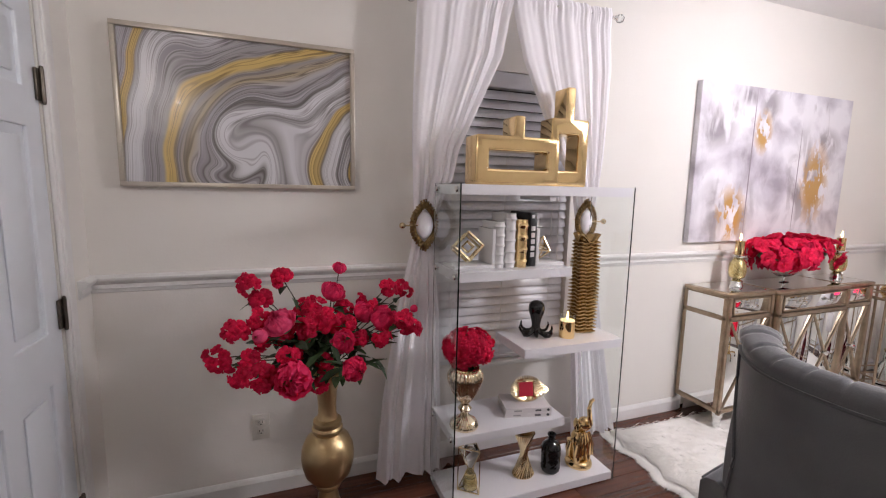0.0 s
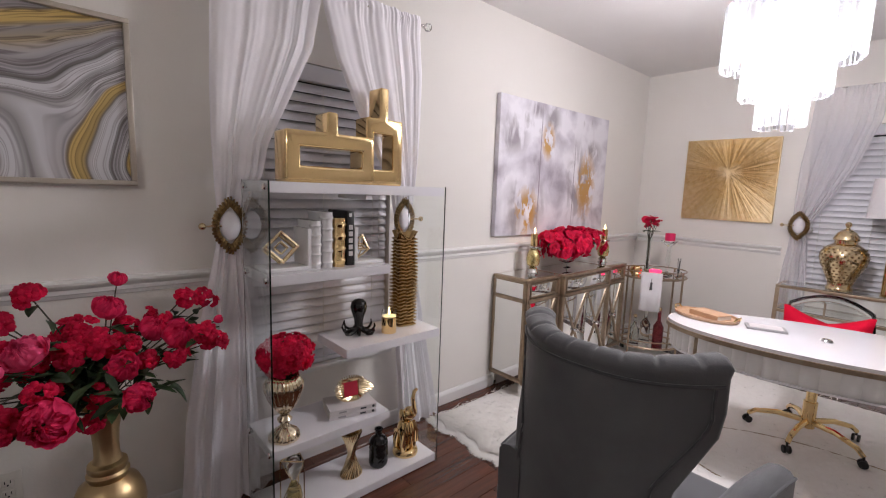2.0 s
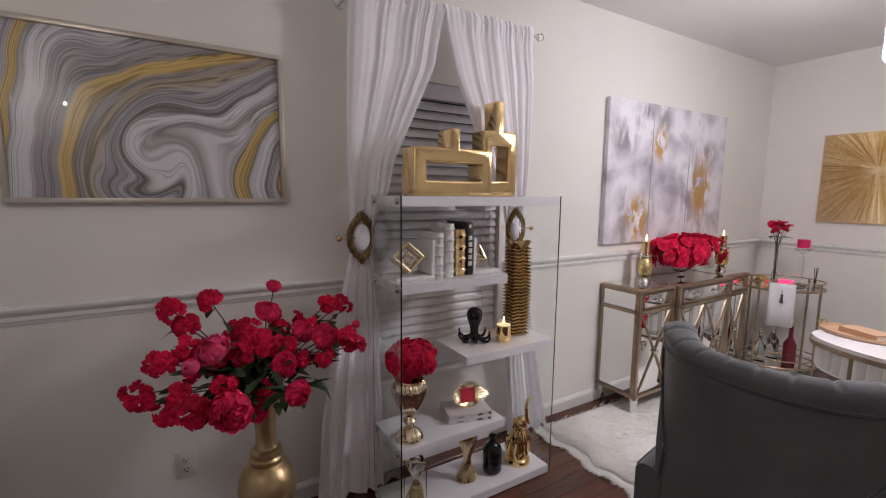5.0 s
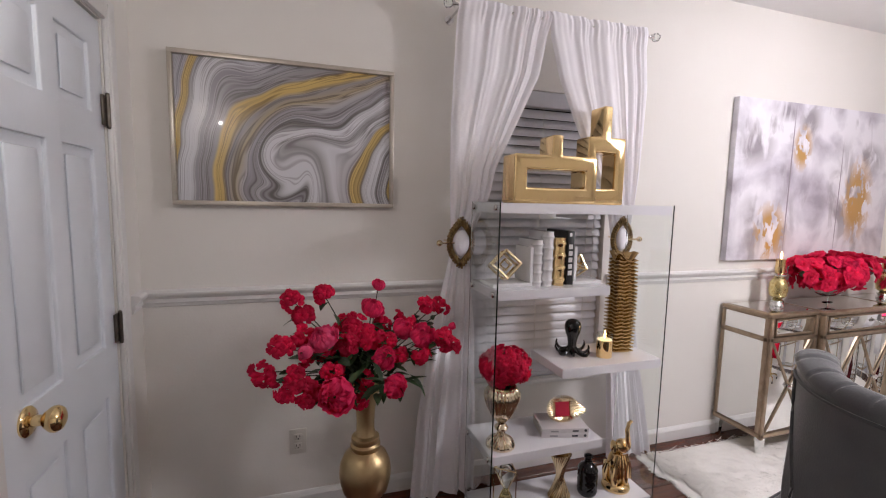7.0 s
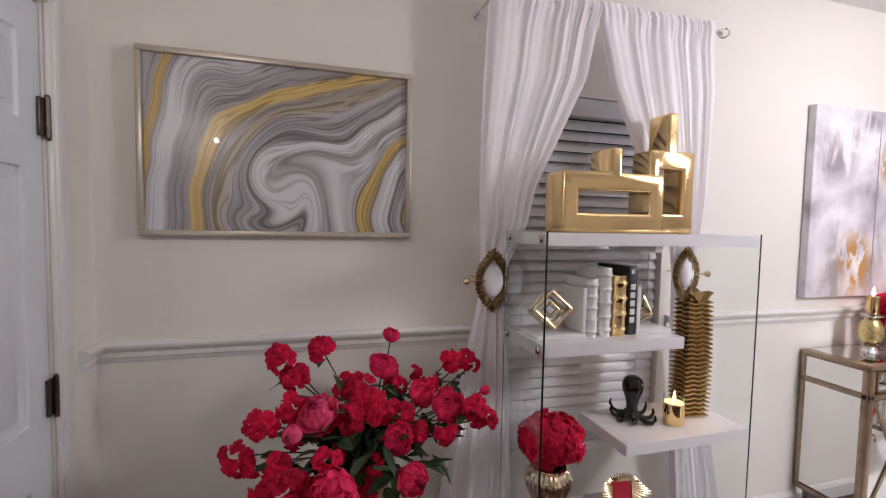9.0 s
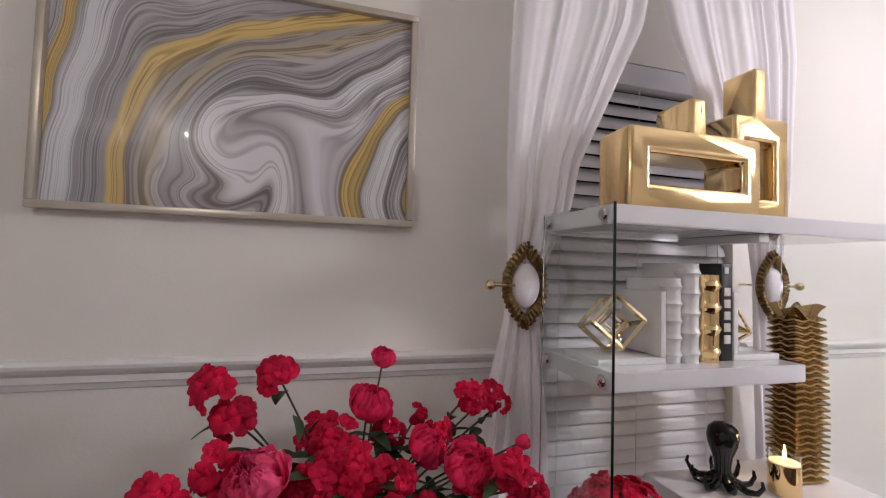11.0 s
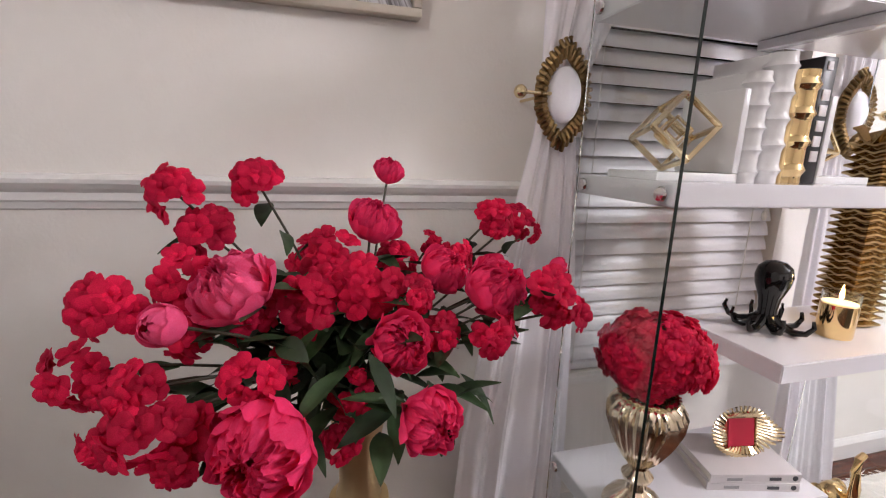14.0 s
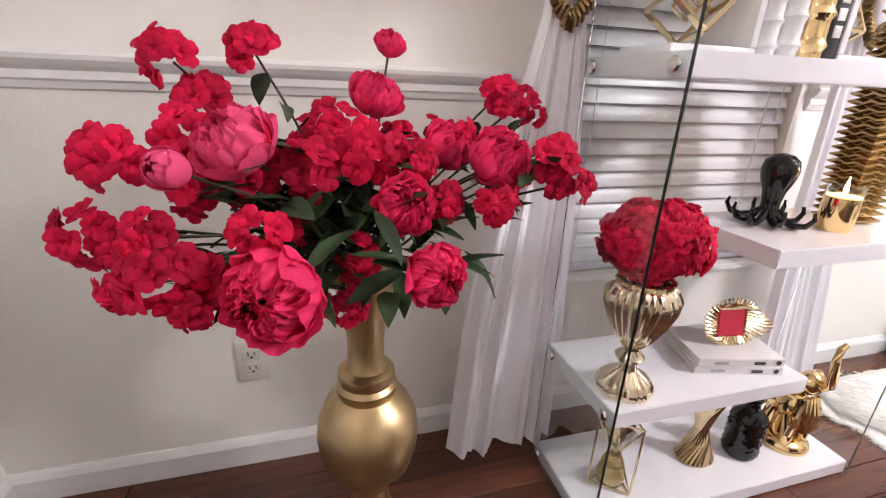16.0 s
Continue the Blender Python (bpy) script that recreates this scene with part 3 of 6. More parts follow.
def canvas_art_material():
    m = bpy.data.materials.new("abstract_canvas_paint")
    m.use_nodes = True
    nt = m.node_tree
    L = nt.links.new
    b = nt.nodes["Principled BSDF"]
    b.inputs["Roughness"].default_value = 0.5
    co = nt.nodes.new("ShaderNodeTexCoord")

    def noise_node(scale, detail, stretch, dist=0.0):
        mp = nt.nodes.new("ShaderNodeMapping")
        mp.inputs["Scale"].default_value = stretch
        L(co.outputs["Object"], mp.inputs["Vector"])
        n = nt.nodes.new("ShaderNodeTexNoise")
        n.inputs["Scale"].default_value, n.inputs["Detail"].default_value, n.inputs["Distortion"].default_value = scale, detail, dist
        L(mp.outputs["Vector"], n.inputs["Vector"])
        return n.outputs["Fac"]

    def over(base, fac, colour):
        mx = nt.nodes.new("ShaderNodeMix")
        mx.data_type = "RGBA"
        L(fac, mx.inputs["Factor"])
        L(base, mx.inputs["A"])
        mx.inputs["B"].default_value = (*colour, 1)
        return mx.outputs["Result"]

    base = ramp_node(nt, [(0.32, (0.36, 0.32, 0.38)), (0.44, (0.58, 0.55, 0.61)), (0.56, (0.80, 0.78, 0.83))])
    L(noise_node(3.4, 12, (1.1, 1, 1.0), 0.3), base.inputs["Fac"])
    d = ramp_node(nt, [(0.58, (0, 0, 0)), (0.68, (0.5, 0.5, 0.5))])
    L(noise_node(3.6, 9, (2.2, 1, 1.0), 0.4), d.inputs["Fac"])
    col = over(base.outputs["Color"], d.outputs["Color"], (0.19, 0.15, 0.17))
    g = ramp_node(nt, [(0.47, (0, 0, 0)), (0.51, (1, 1, 1))])
    L(noise_node(15, 10, (1.4, 1, 0.8), 0.3), g.inputs["Fac"])
    def patches(places, soft):
        total = None
        for cx, cz, rx, rz in places:
            vm = nt.nodes.new("ShaderNodeMapping")
            vm.inputs["Location"].default_value = (-cx / rx, 0, -cz / rz)
            vm.inputs["Scale"].default_value = (1 / rx, 0, 1 / rz)
            L(co.outputs["Object"], vm.inputs["Vector"])
            ln = nt.nodes.new("ShaderNodeVectorMath")
            ln.operation = "LENGTH"
            L(vm.outputs["Vector"], ln.inputs[0])
            r = ramp_node(nt, [(soft, (1, 1, 1)), (1.0, (0, 0, 0))])
            L(ln.outputs["Value"], r.inputs["Fac"])
            if total is None:
                total = r.outputs["Color"]
            else:
                ad = nt.nodes.new("ShaderNodeMath")
                ad.operation = "MAXIMUM"
                L(total, ad.inputs[0])
                L(r.outputs["Color"], ad.inputs[1])
                total = ad.outputs[0]
        return total

    def times(p, q):
        mu = nt.nodes.new("ShaderNodeMath")
        mu.operation = "MULTIPLY"
        L(p, mu.inputs[0])
        L(q, mu.inputs[1])
        return mu.outputs[0]

    # smoky violet-grey clouds, then gold leaf at three places
    s = ramp_node(nt, [(0.44, (0, 0, 0)), (0.56, (0.8, 0.8, 0.8))])
    L(noise_node(5.5, 10, (1.3, 1, 0.8), 0.7), s.inputs["Fac"])
    col = over(col, times(patches(((0.14, 0.66, 0.2, 0.15), (0.57, 0.80, 0.12, 0.2), (0.30, 0.22, 0.28, 0.26), (0.93, 0.38, 0.2, 0.4), (1.12, 0.62, 0.2, 0.12), (0.36, 0.86, 0.14, 0.07)), 0.3), s.outputs["Color"]), (0.20, 0.165, 0.195))
    gold = times(patches(((0.32, 0.16, 0.15, 0.2), (1.06, 0.36, 0.16, 0.30), (0.53, 0.66, 0.09, 0.15)), 0.45), g.outputs["Color"])
    col = over(col, gold, (0.50, 0.28, 0.085))
    # the edges of the painted panels
    col = over(col, patches(((0.445, 0.46, 0.007, 0.5), (0.885, 0.36, 0.005, 0.40)), 0.6), (0.27, 0.23, 0.27))
    L(col, b.inputs["Base Color"])
    return m


M_MARBLE, M_CANVAS = marble_art_material(), canvas_art_material()
M_SILVERFRAME = material("champagne_silver_frame", (0.58, 0.53, 0.46), 0.35, 0.6, second=(0.50, 0.45, 0.38), scale=20)

# poured marble picture in its frame
px0, px1, pz0, pz1 = -0.556, 0.276, 1.321, 1.885
pic = thing("framed_picture", (px0, Y1, pz0), "wide grey, white and gold poured-marble picture in a slim silver frame", "picture")
w, h, f = px1 - px0, pz1 - pz0, 0.017
for q in ((0, w, 0, f), (0, w, h - f, h), (0, f, f, h - f), (w - f, w, f, h - f)):
    part("frame_bar", Kit().box(q[0], q[1], -0.036, -0.002, q[2], q[3], 0.0025), M_SILVERFRAME, pic, "champagne silver frame bar")
part("artwork", Kit().box(f + 0.0005, w - f - 0.0005, -0.02, -0.004, f + 0.0005, h - f - 0.0005), M_MARBLE, pic, "glossy swirling grey, white and gold paint")

# abstract canvas
can = thing("canvas_painting", (2.195, Y1, 1.054), "large unframed canvas in smoky lilac, grey and gold leaf", "painting")
part("canvas", Kit().box(0, 1.36, -0.038, -0.002, 0, 0.912, 0.004), M_CANVAS, can)

# gold sunburst relief
sb = thing("sunburst_relief", (X1, 1.197, 1.172), "square gold wall panel with raised rays bursting from its centre", "wall art")
S = 0.338
part("backing_panel", Kit().box(-0.03, -0.002, -S, S, 0, 2 * S, 0.003), M_RAY, sb)
verts, faces = [], []
c0 = Vector((0, 0.0, 0.40))
rng = random.Random(5)
ang = 0.0
while ang < 2 * math.pi:
    wd = rng.uniform(0.009, 0.022)
    dirs = [ang, ang + wd / 2, ang + wd * 0.96]
    tips = []
    for t_ in dirs:
        dy, dz = math.cos(t_), math.sin(t_)
        ly = ((S - 0.004) * (1 if dy > 0 else -1) - c0.y) / dy if abs(dy) > 1e-6 else 9
        lz = ((2 * S - 0.004 if dz > 0 else 0.004) - c0.z) / dz if abs(dz) > 1e-6 else 9
        tips.append(min(ly, lz))
    r0 = rng.uniform(0.01, 0.10)
    hh = rng.uniform(0.0008, 0.0032)
    verts, faces, i = [], [], 0
    for rr, hs in ((None, 0.3), (0.5, 1.0), (1.0, rng.uniform(0.7, 1.3))):
        for j_, t_ in enumerate(dirs):
            ln = r0 if rr is None else r0 + (tips[j_] - r0) * rr
            verts.append((-0.0302 - (hh * hs if j_ == 1 else 0.0), c0.y + ln * math.cos(t_), c0.z + ln * math.sin(t_)))
    for rw in (0, 1):
        for cc in (0, 1):
            q = i + rw * 3 + cc
            faces.append((q, q + 1, q + 4, q + 3))
    ang += wd
    part("ray", data_mesh("ray", verts, faces, M_RAY, False), M_RAY, sb)


# ---- curtains ----
def curtain(name, table, folds, label, at, group, gather, cloth=M_SHEER):
    """table rows: z, left edge, right edge, depth, fold height, along the local wall axis."""
    root = thing(name, (0, 0, 0), label, "curtain", group)
    root.matrix_basis = at
    nu, nv = 220, 84
    tab = np.array(table)[::-1]
    verts, faces = [], []
    top = tab[-1, 0]
    for j in range(nv + 1):
        z = tab[0, 0] + (top - tab[0, 0]) * j / nv
        l, r, y, amp = [np.interp(z, tab[:, 0], tab[:, i]) for i in (1, 2, 3, 4)]
        head = max(0.0, 1 - abs(z - (top - 0.03)) / 0.06)
        for i in range(nu + 1):
            u = i / nu
            ph = folds * 2 * math.pi * (u + 0.06 * math.sin(5.3 * u + z * 0.5 + 0.6) + 0.022 * math.sin(13 * u + 2))
            fold = 0.75 * math.sin(ph) + 0.55 * math.sin(0.43 * ph + 1.1 + 0.5 * z) + 0.20 * math.sin(2.3 * ph + z * 0.7) + 0.07 * math.sin(4.1 * ph + z * 1.3)
            gathers = 0.5 * math.sin(3.1 * ph) + 0.4 * math.sin(4.7 * ph + 1.0)
            wob = amp * (fold * (1 - 0.55 * head) + gathers * (0.10 + 0.55 * head))
            verts.append((l + (r - l) * (u + 0.006 * math.sin(ph * 0.5 + z * 3)), y + wob - 0.016 * head, z + (0.004 * gathers if j == nv else 0.003 * math.sin(ph) if j == 0 else 0)))
    for j in range(nv):
        for i in range(nu):
            q = j * (nu + 1) + i
            faces.append((q, q + 1, q + nu + 2, q + nu + 1))
    part("panel", data_mesh("panel", verts, faces, cloth), cloth, root)
    # cloth drawn through the holdback ring
    zc, (l, r, y) = gather[1], [np.interp(gather[1], tab[:, 0], tab[:, i]) for i in (1, 2, 3)]
    part("gather", Kit().ball((gather[0], y - 0.022, zc), 0.05, 24, 0.72, 0.5, 1.12, 16), M_SHEER, root, "bulge of sheer cloth inside the ring")
    return root


AT1 = Matrix.Identity(4)
LEFT1 = [(2.165, 0.505, 0.925, 1.775, 0.010), (2.10, 0.50, 0.915, 1.775, 0.011), (1.9, 0.495, 0.88, 1.78, 0.009), (1.7, 0.492, 0.79, 1.79, 0.009), (1.5, 0.495, 0.70, 1.80, 0.010), (1.38, 0.50, 0.675, 1.80, 0.012), (1.22, 0.512, 0.615, 1.822, 0.008), (1.10, 0.505, 0.60, 1.822, 0.009), (0.8, 0.44, 0.635, 1.82, 0.014), (0.4, 0.375, 0.645, 1.81, 0.018), (0.03, 0.345, 0.645, 1.80, 0.020)]
RIGHT1 = [(2.165, 0.905, 1.425, 1.775, 0.010), (2.10, 0.92, 1.43, 1.775, 0.011), (1.9, 0.985, 1.455, 1.78, 0.009), (1.7, 1.10, 1.465, 1.80, 0.009), (1.5, 1.22, 1.462, 1.81, 0.011), (1.35, 1.31, 1.455, 1.82, 0.009), (1.20, 1.345, 1.45, 1.83, 0.007), (1.0, 1.35, 1.47, 1.83, 0.009), (0.6, 1.37, 1.55, 1.835, 0.012), (0.03, 1.41, 1.68, 1.83, 0.016)]
curtain("sheer_curtain", LEFT1, 4.6, "sheer white curtain panel tied back beside the flower vase", AT1, "curtains of the shelf window", (0.552, 1.179))
curtain("sheer_curtain", RIGHT1, 5.7, "sheer white curtain panel tied back behind the glass shelf", AT1, "curtains of the shelf window", (1.39, 1.19))
# the east window's pair; local x runs to the south
AT2 = Matrix(((0, 1, 0, X1 - Y1), (-1, 0, 0, 0.31), (0, 0, 1, 0), (0, 0, 0, 1)))
LEFT2 = [(2.14, -0.36, 0.02, 1.775, 0.007), (1.9, -0.37, 0.0, 1.78, 0.007), (1.6, -0.40, -0.09, 1.80, 0.006), (1.35, -0.41, -0.22, 1.84, 0.009), (1.17, -0.41, -0.32, 1.86, 0.007), (1.0, -0.42, -0.30, 1.86, 0.009), (0.7, -0.45, -0.28, 1.85, 0.007), (0.05, -0.48, -0.25, 1.84, 0.009)]
RIGHT2 = [(z, -r, -l, y, a_) for z, l, r, y, a_ in LEFT2]
RIGHT2[0], RIGHT2[1] = (2.14, 0.03, 0.42, 1.775, 0.007), (1.9, 0.05, 0.42, 1.78, 0.007)
RIGHT2[2], RIGHT2[3], RIGHT2[4] = (1.6, 0.16, 0.43, 1.8, 0.006), (1.35, 0.3, 0.46, 1.84, 0.009), (1.17, 0.38, 0.48, 1.86, 0.007)
curtain("sheer_curtain", LEFT2, 6, "sheer white curtain panel tied back beside the gold relief", AT2, "curtains of the desk window", (-0.365, 1.172), M_SHEERTHIN)
curtain("sheer_curtain", RIGHT2, 6, "sheer white curtain panel tied back beside the table lamp", AT2, "curtains of the desk window", (0.45, 1.178), M_SHEERTHIN)


def curtain_rod(at, x0, x1, z, y):
    root = thing("curtain_rod", (0, 0, 0), "thin metal curtain rod with clear crystal end knobs", "curtain rod")
    root.matrix_basis = at
    part("rod", Kit().cyl((x0, y, z), (x1, y, z), 0.006, 12), M_CHROME, root)
    for xe, s in ((x0, -1), (x1, 1)):
        part("collar", Kit().cyl((xe, y, z), (xe + s * 0.012, y, z), 0.011, 12), M_CHROME, root)
        part("finial", Kit().ball((xe + s * 0.028, y, z), 0.02, 8, rings=5), M_GLASS, root, "faceted clear crystal knob", False)
        xb = xe - s * 0.03
        part("bracket", Kit().cyl((xb, y, z), (xb, Y1 - 0.0005, z), 0.005, 8).cyl((xb, Y1 - 0.008, z), (xb, Y1 - 0.0005, z), 0.02, 12), M_CHROME, root)


curtain_rod(AT1, 0.49, 1.455, 2.135, 1.775)
curtain_rod(AT2, -0.44, 0.50, 2.135, 1.775)


def holdback(at, x, z, y, side):
    """An ornate pointed oval ring on a knobbed pin."""
    root = thing("curtain_holdback", (0, 0, 0), "ornate antique gold oval curtain holdback ring", "curtain holdback", "curtain holdbacks")
    root.matrix_basis = at @ Matrix.Translation((x, y, z))
    kk = Kit()
    n = 38

    def ring(t_, s):
        c, sn = math.cos(t_), math.sin(t_)
        point = 1 + 0.22 * abs(sn) ** 12
        return Vector((s * 0.062 * c, 0, s * 0.086 * sn * point))

    kk.tube([ring(2 * math.pi * i / 72, 0.74) for i in range(72)], 0.006, 8, True)
    kk.tube([ring(2 * math.pi * i / 72, 0.92) for i in range(72)], 0.006, 8, True)
    part("ring", kk, M_BRASSDARK, root)
    kk = Kit()
    for i in range(n):
        t_ = 2 * math.pi * i / n
        p, q = ring(t_, 0.70), ring(t_, 1.04 + 0.03 * (i % 2))
        kk.tube([p + Vector((0, -0.006, 0)), (p + q) / 2 + Vector((0, -0.012, 0)), q + Vector((0, -0.003, 0))], 0.0068, 6, taper=0.0048)
    part("leaf_border", kk, M_BRASSDARK, root, "antique gold leaf border")
    kk = Kit()
    kk.cyl((side * 0.092, -0.012, 0), (side * 0.03, -0.012, 0), 0.0035, 8).ball((side * 0.10, -0.012, 0), 0.0135, 12)
    kk.cyl((side * 0.03, -0.012, 0), (side * 0.03, Y1 - y - 0.0005, 0), 0.0035, 8)
    part("pin", kk, M_GOLDPALE, root, "knobbed gold pin")


holdback(AT1, 0.552, 1.179, 1.806, -1)
holdback(AT1, 1.39, 1.190, 1.808, 1)
holdback(AT2, -0.365, 1.172, 1.83, -1)
holdback(AT2, 0.45, 1.180, 1.83, 1)

# ---- wall outlet ----
out = thing("wall_outlet", (-0.126, Y1, 0.254), "ivory double socket plate on the cream wall", "outlet")
part("plate", Kit().box(-0.035, 0.035, -0.006, -0.0005, 0, 0.112, 0.0025), M_PLASTIC, out)
for zc in (0.036, 0.076):
    part("socket", Kit().box(-0.017, 0.017, -0.0085, -0.006, zc - 0.014, zc + 0.014, 0.003), M_PLASTIC, out)
    for sx in (-0.007, 0.007):
        part("slot", Kit().box(sx - 0.0012, sx + 0.0012, -0.0092, -0.0083, zc - 0.001, zc + 0.009), M_SLOT, out, "dark socket slot")
    part("slot", Kit().cyl((0, -0.0083, zc - 0.007), (0, -0.0092, zc - 0.007), 0.003, 8), M_SLOT, out, "dark earth hole")

# ---- glass shelf unit ----
EX0, EX1, EY0, EY1 = 0.589, 1.405, 1.512, 1.785
et = thing("display_shelf", (EX0, EY0, 0), "tall display shelf with clear glass sides and staggered white gloss shelves", "shelf unit")
W_, D_ = EX1 - EX0, EY1 - EY0
for xx, ends in ((0.0, (0.002, 0.008)), (W_, (W_ - 0.008, W_ - 0.002))):
    g = part("glass_side", Kit().box(ends[0], ends[1], 0.0, D_, 0.0, 1.357), M_GLASS, et, "clear glass side panel", False)
    g.visible_shadow = False
    for q in ((-0.0008, -0.0001), (D_ + 0.0001, D_ + 0.0008)):
        part("glass_edge", Kit().box(ends[0], ends[1], q[0], q[1], 0.0, 1.357), M_GLASSEDGE, et, "dark green polished glass edge", False)
SH = 0.039


def shelf(x0, x1, ztop, skew=0.0, y0=0.004, y1=D_ - 0.004, name="shelf"):
    kk = Kit()
    v = [(x0 + (skew if x0 > 0.1 else 0), y0), (x1, y0), (x1, y1), (x0, y1)]
    verts = [(x, y, z) for z in (ztop - SH, ztop) for x, y in v]
    vs = kk.add(verts, [(3, 2, 1, 0), (4, 5, 6, 7), (0, 1, 5, 4), (1, 2, 6, 5), (2, 3, 7, 6), (3, 0, 4, 7)])
    bmesh.ops.bevel(kk.bm, geom=list(kk.bm.edges), offset=0.002, segments=2, affect="EDGES")
    return part(name, kk, M_GLOSSWHITE, et)


shelf(0.0085, W_ - 0.0085, 1.354)
shelf(0.0085, 1.106 - EX0, 1.023)
shelf(0.898 - EX0, W_ - 0.0085, 0.687, 0.0)
shelf(0.0085, 1.115 - EX0, 0.360)
shelf(0.0085, W_ - 0.0085, 0.042)
part("cross_rib", Kit().box(0.40, 0.43, 0.02, D_ - 0.02, 1.295, 1.3145, 0.002), M_GLOSSWHITE, et)
for zt, xs in ((1.354, (0, W_)), (1.023, (0,)), (0.687, (W_,)), (0.360, (0,)), (0.042, (0, W_))):
    for xx in xs:
        for yy in (0.028, D_ - 0.028):
            s = -1 if xx == 0 else 1
            m = Matrix.Translation((xx, yy, zt - SH / 2)) @ pose(0, 0, 0, 0, 90 * s, 0)
            part("bolt_cap", Kit().lathe([(0.0125, 0), (0.0125, 0.003), (0.0105, 0.006), (0.001, 0.007)], 18, m), M_CHROME, et, "round chrome bolt cap")


# ---- things on the top shelf ----
vz = thing("bottle_vase", (0.683, 1.58, 1.354), "long polished gold block vase with an open slot", "vase", "gold block vases")
part("body", Kit().cells([0, 0.057, 0.165, 0.212, 0.322, 0.377], [0, 0.063, 0.133, 0.192, 0.272], [[1, 1, 1, 1, 1], [1, 0, 0, 0, 1], [1, 1, 1, 1, 1], [0, 0, 1, 0, 0]], 0.0, 0.115, 0.011), M_GOLD, vz)
vz = thing("bottle_vase", (1.072, 1.662, 1.354), "tall polished gold block vase with an open slot", "vase", "gold block vases")
part("body", Kit().cells([0, 0.04, 0.068, 0.112, 0.14, 0.19], [0, 0.069, 0.224, 0.29, 0.422], [[1, 1, 1, 1, 1], [1, 0, 0, 0, 1], [1, 1, 1, 1, 1], [0, 0, 1, 0, 0]], 0.0, 0.10, 0.009), M_GOLD, vz)

# ---- second shelf: books between geometric bookends ----
Z2 = 1.023


def bookend(x, flip, label):
    root = thing("bookend", (x, 1.575, Z2), label, "bookend", "bookends")
    s = -1 if flip else 1
    wide = 0.14 if flip else 0.168
    part("base", Kit().box(min(0, -s * wide), max(0, -s * wide), 0, 0.13, 0, 0.014, 0.0015), M_WHITECERAMIC, root)
    part("upright", Kit().box(min(-s * 0.014, 0), max(-s * 0.014, 0), 0, 0.13, 0.0145, 0.157, 0.0015), M_WHITECERAMIC, root)
    kk = Kit()
    if flip:
        # a faceted form: a wire octahedron with struts to its middle
        tips = [Vector(v) * 0.042 for v in ((1, 0, 0), (-1, 0, 0), (0, 1, 0), (0, -1, 0), (0, 0, 1.25), (0, 0, -1.25))]
        rot = pose(0, 0, 0, 14, -8, 35)
        pairs = [(i, j) for i in range(6) for j in range(i + 1, 6) if i // 2 != j // 2]
        thick, centre = 0.0038, Vector((0.060, 0.06, 0.08))
        for i in range(4):
            kk.cyl(centre, centre + rot @ tips[i], 0.0028, 4)
    else:
        # a cube of flat bars standing on one edge, with a smaller cube hung inside
        tips = [Vector((i, j, l_)) * 0.040 for i in (-1, 1) for j in (-1, 1) for l_ in (-1, 1)]
        rot = pose(0, 0, 0, 0, 0, -14) @ pose(0, 0, 0, -12, 0, 0) @ pose(0, 0, 0, 0, 43, 0)
        pairs = [(i, j) for i in range(8) for j in range(i + 1, 8) if abs((tips[i] - tips[j]).length - 0.080) < 1e-5]
        thick, centre = 0.0056, Vector((-0.098, 0.055, 0.085))
        for i, j in pairs:
            kk.cyl(centre + rot @ (tips[i] * 0.42), centre + rot @ (tips[j] * 0.42), 0.0028, 4)
    for i, j in pairs:
        kk.cyl(centre + rot @ tips[i], centre + rot @ tips[j], thick, 4)
    low = min((centre + rot @ c_).z for c_ in tips)
    o_ = part("wire_form", kk, M_GOLDPALE, root, "open gold wire form", False)
    o_.location.z = 0.0185 - low


bookend(0.777, False, "white bookend holding a gold wire cube")
bookend(0.966, True, "white bookend holding a faceted gold wire form")


def spine_book(name, x, w, h, d, mat, bands, label, y=1.578):
    root = thing(name, (x, y, Z2), label, "book", "books between the bookends")
    part("cover", Kit().box(0, w, 0.012 if bands else 0.004, d, 0, h, 0.003), mat, root)
    if bands:
        kk = Kit()
        prof = []
        for i in range(41):
            z = h * i / 40
            prof.append((w / 2 * (1.0 + 0.2 * max(0.0, math.cos(2 * math.pi * bands * z / h + math.pi)) ** 3), z))
        kk.lathe(prof, 20, Matrix.Translation((w / 2, 0.010, 0)) @ Matrix.Diagonal((1, 1.1, 1, 1)))
        part("ribbed_spine", kk, mat, root)
    return root


spine_book("ceramic_book", 0.779, 0.040, 0.186, 0.13, M_WHITECERAMIC, 5, "short white glazed ceramic book with a ribbed spine")
spine_book("ceramic_book", 0.823, 0.045, 0.220, 0.13, M_WHITECERAMIC, 5, "tall white glazed ceramic book with a ribbed spine")
spine_book("ceramic_book", 0.874, 0.050, 0.196, 0.13, M_GOLD, 4, "polished gold ceramic book with a ribbed spine")
bk = spine_book("fashion_book", 0.930, 0.034, 0.223, 0.17, M_BLACKCLOTH, 0, "large black hardback with pale marks on its spine", 1.572)
for i in range(5):
    z = 0.040 + i * 0.027
    part("spine_mark", Kit().box(0.008, 0.026, 0.0022, 0.0042, z, z + 0.019, 0.0004), M_BOOKWHITE, bk, "pale bar on the spine")
part("spine_badge", Kit().box(0.009, 0.020, 0.0018, 0.0036, 0.200, 0.214), M_WHITECERAMIC, bk, "small white square badge")

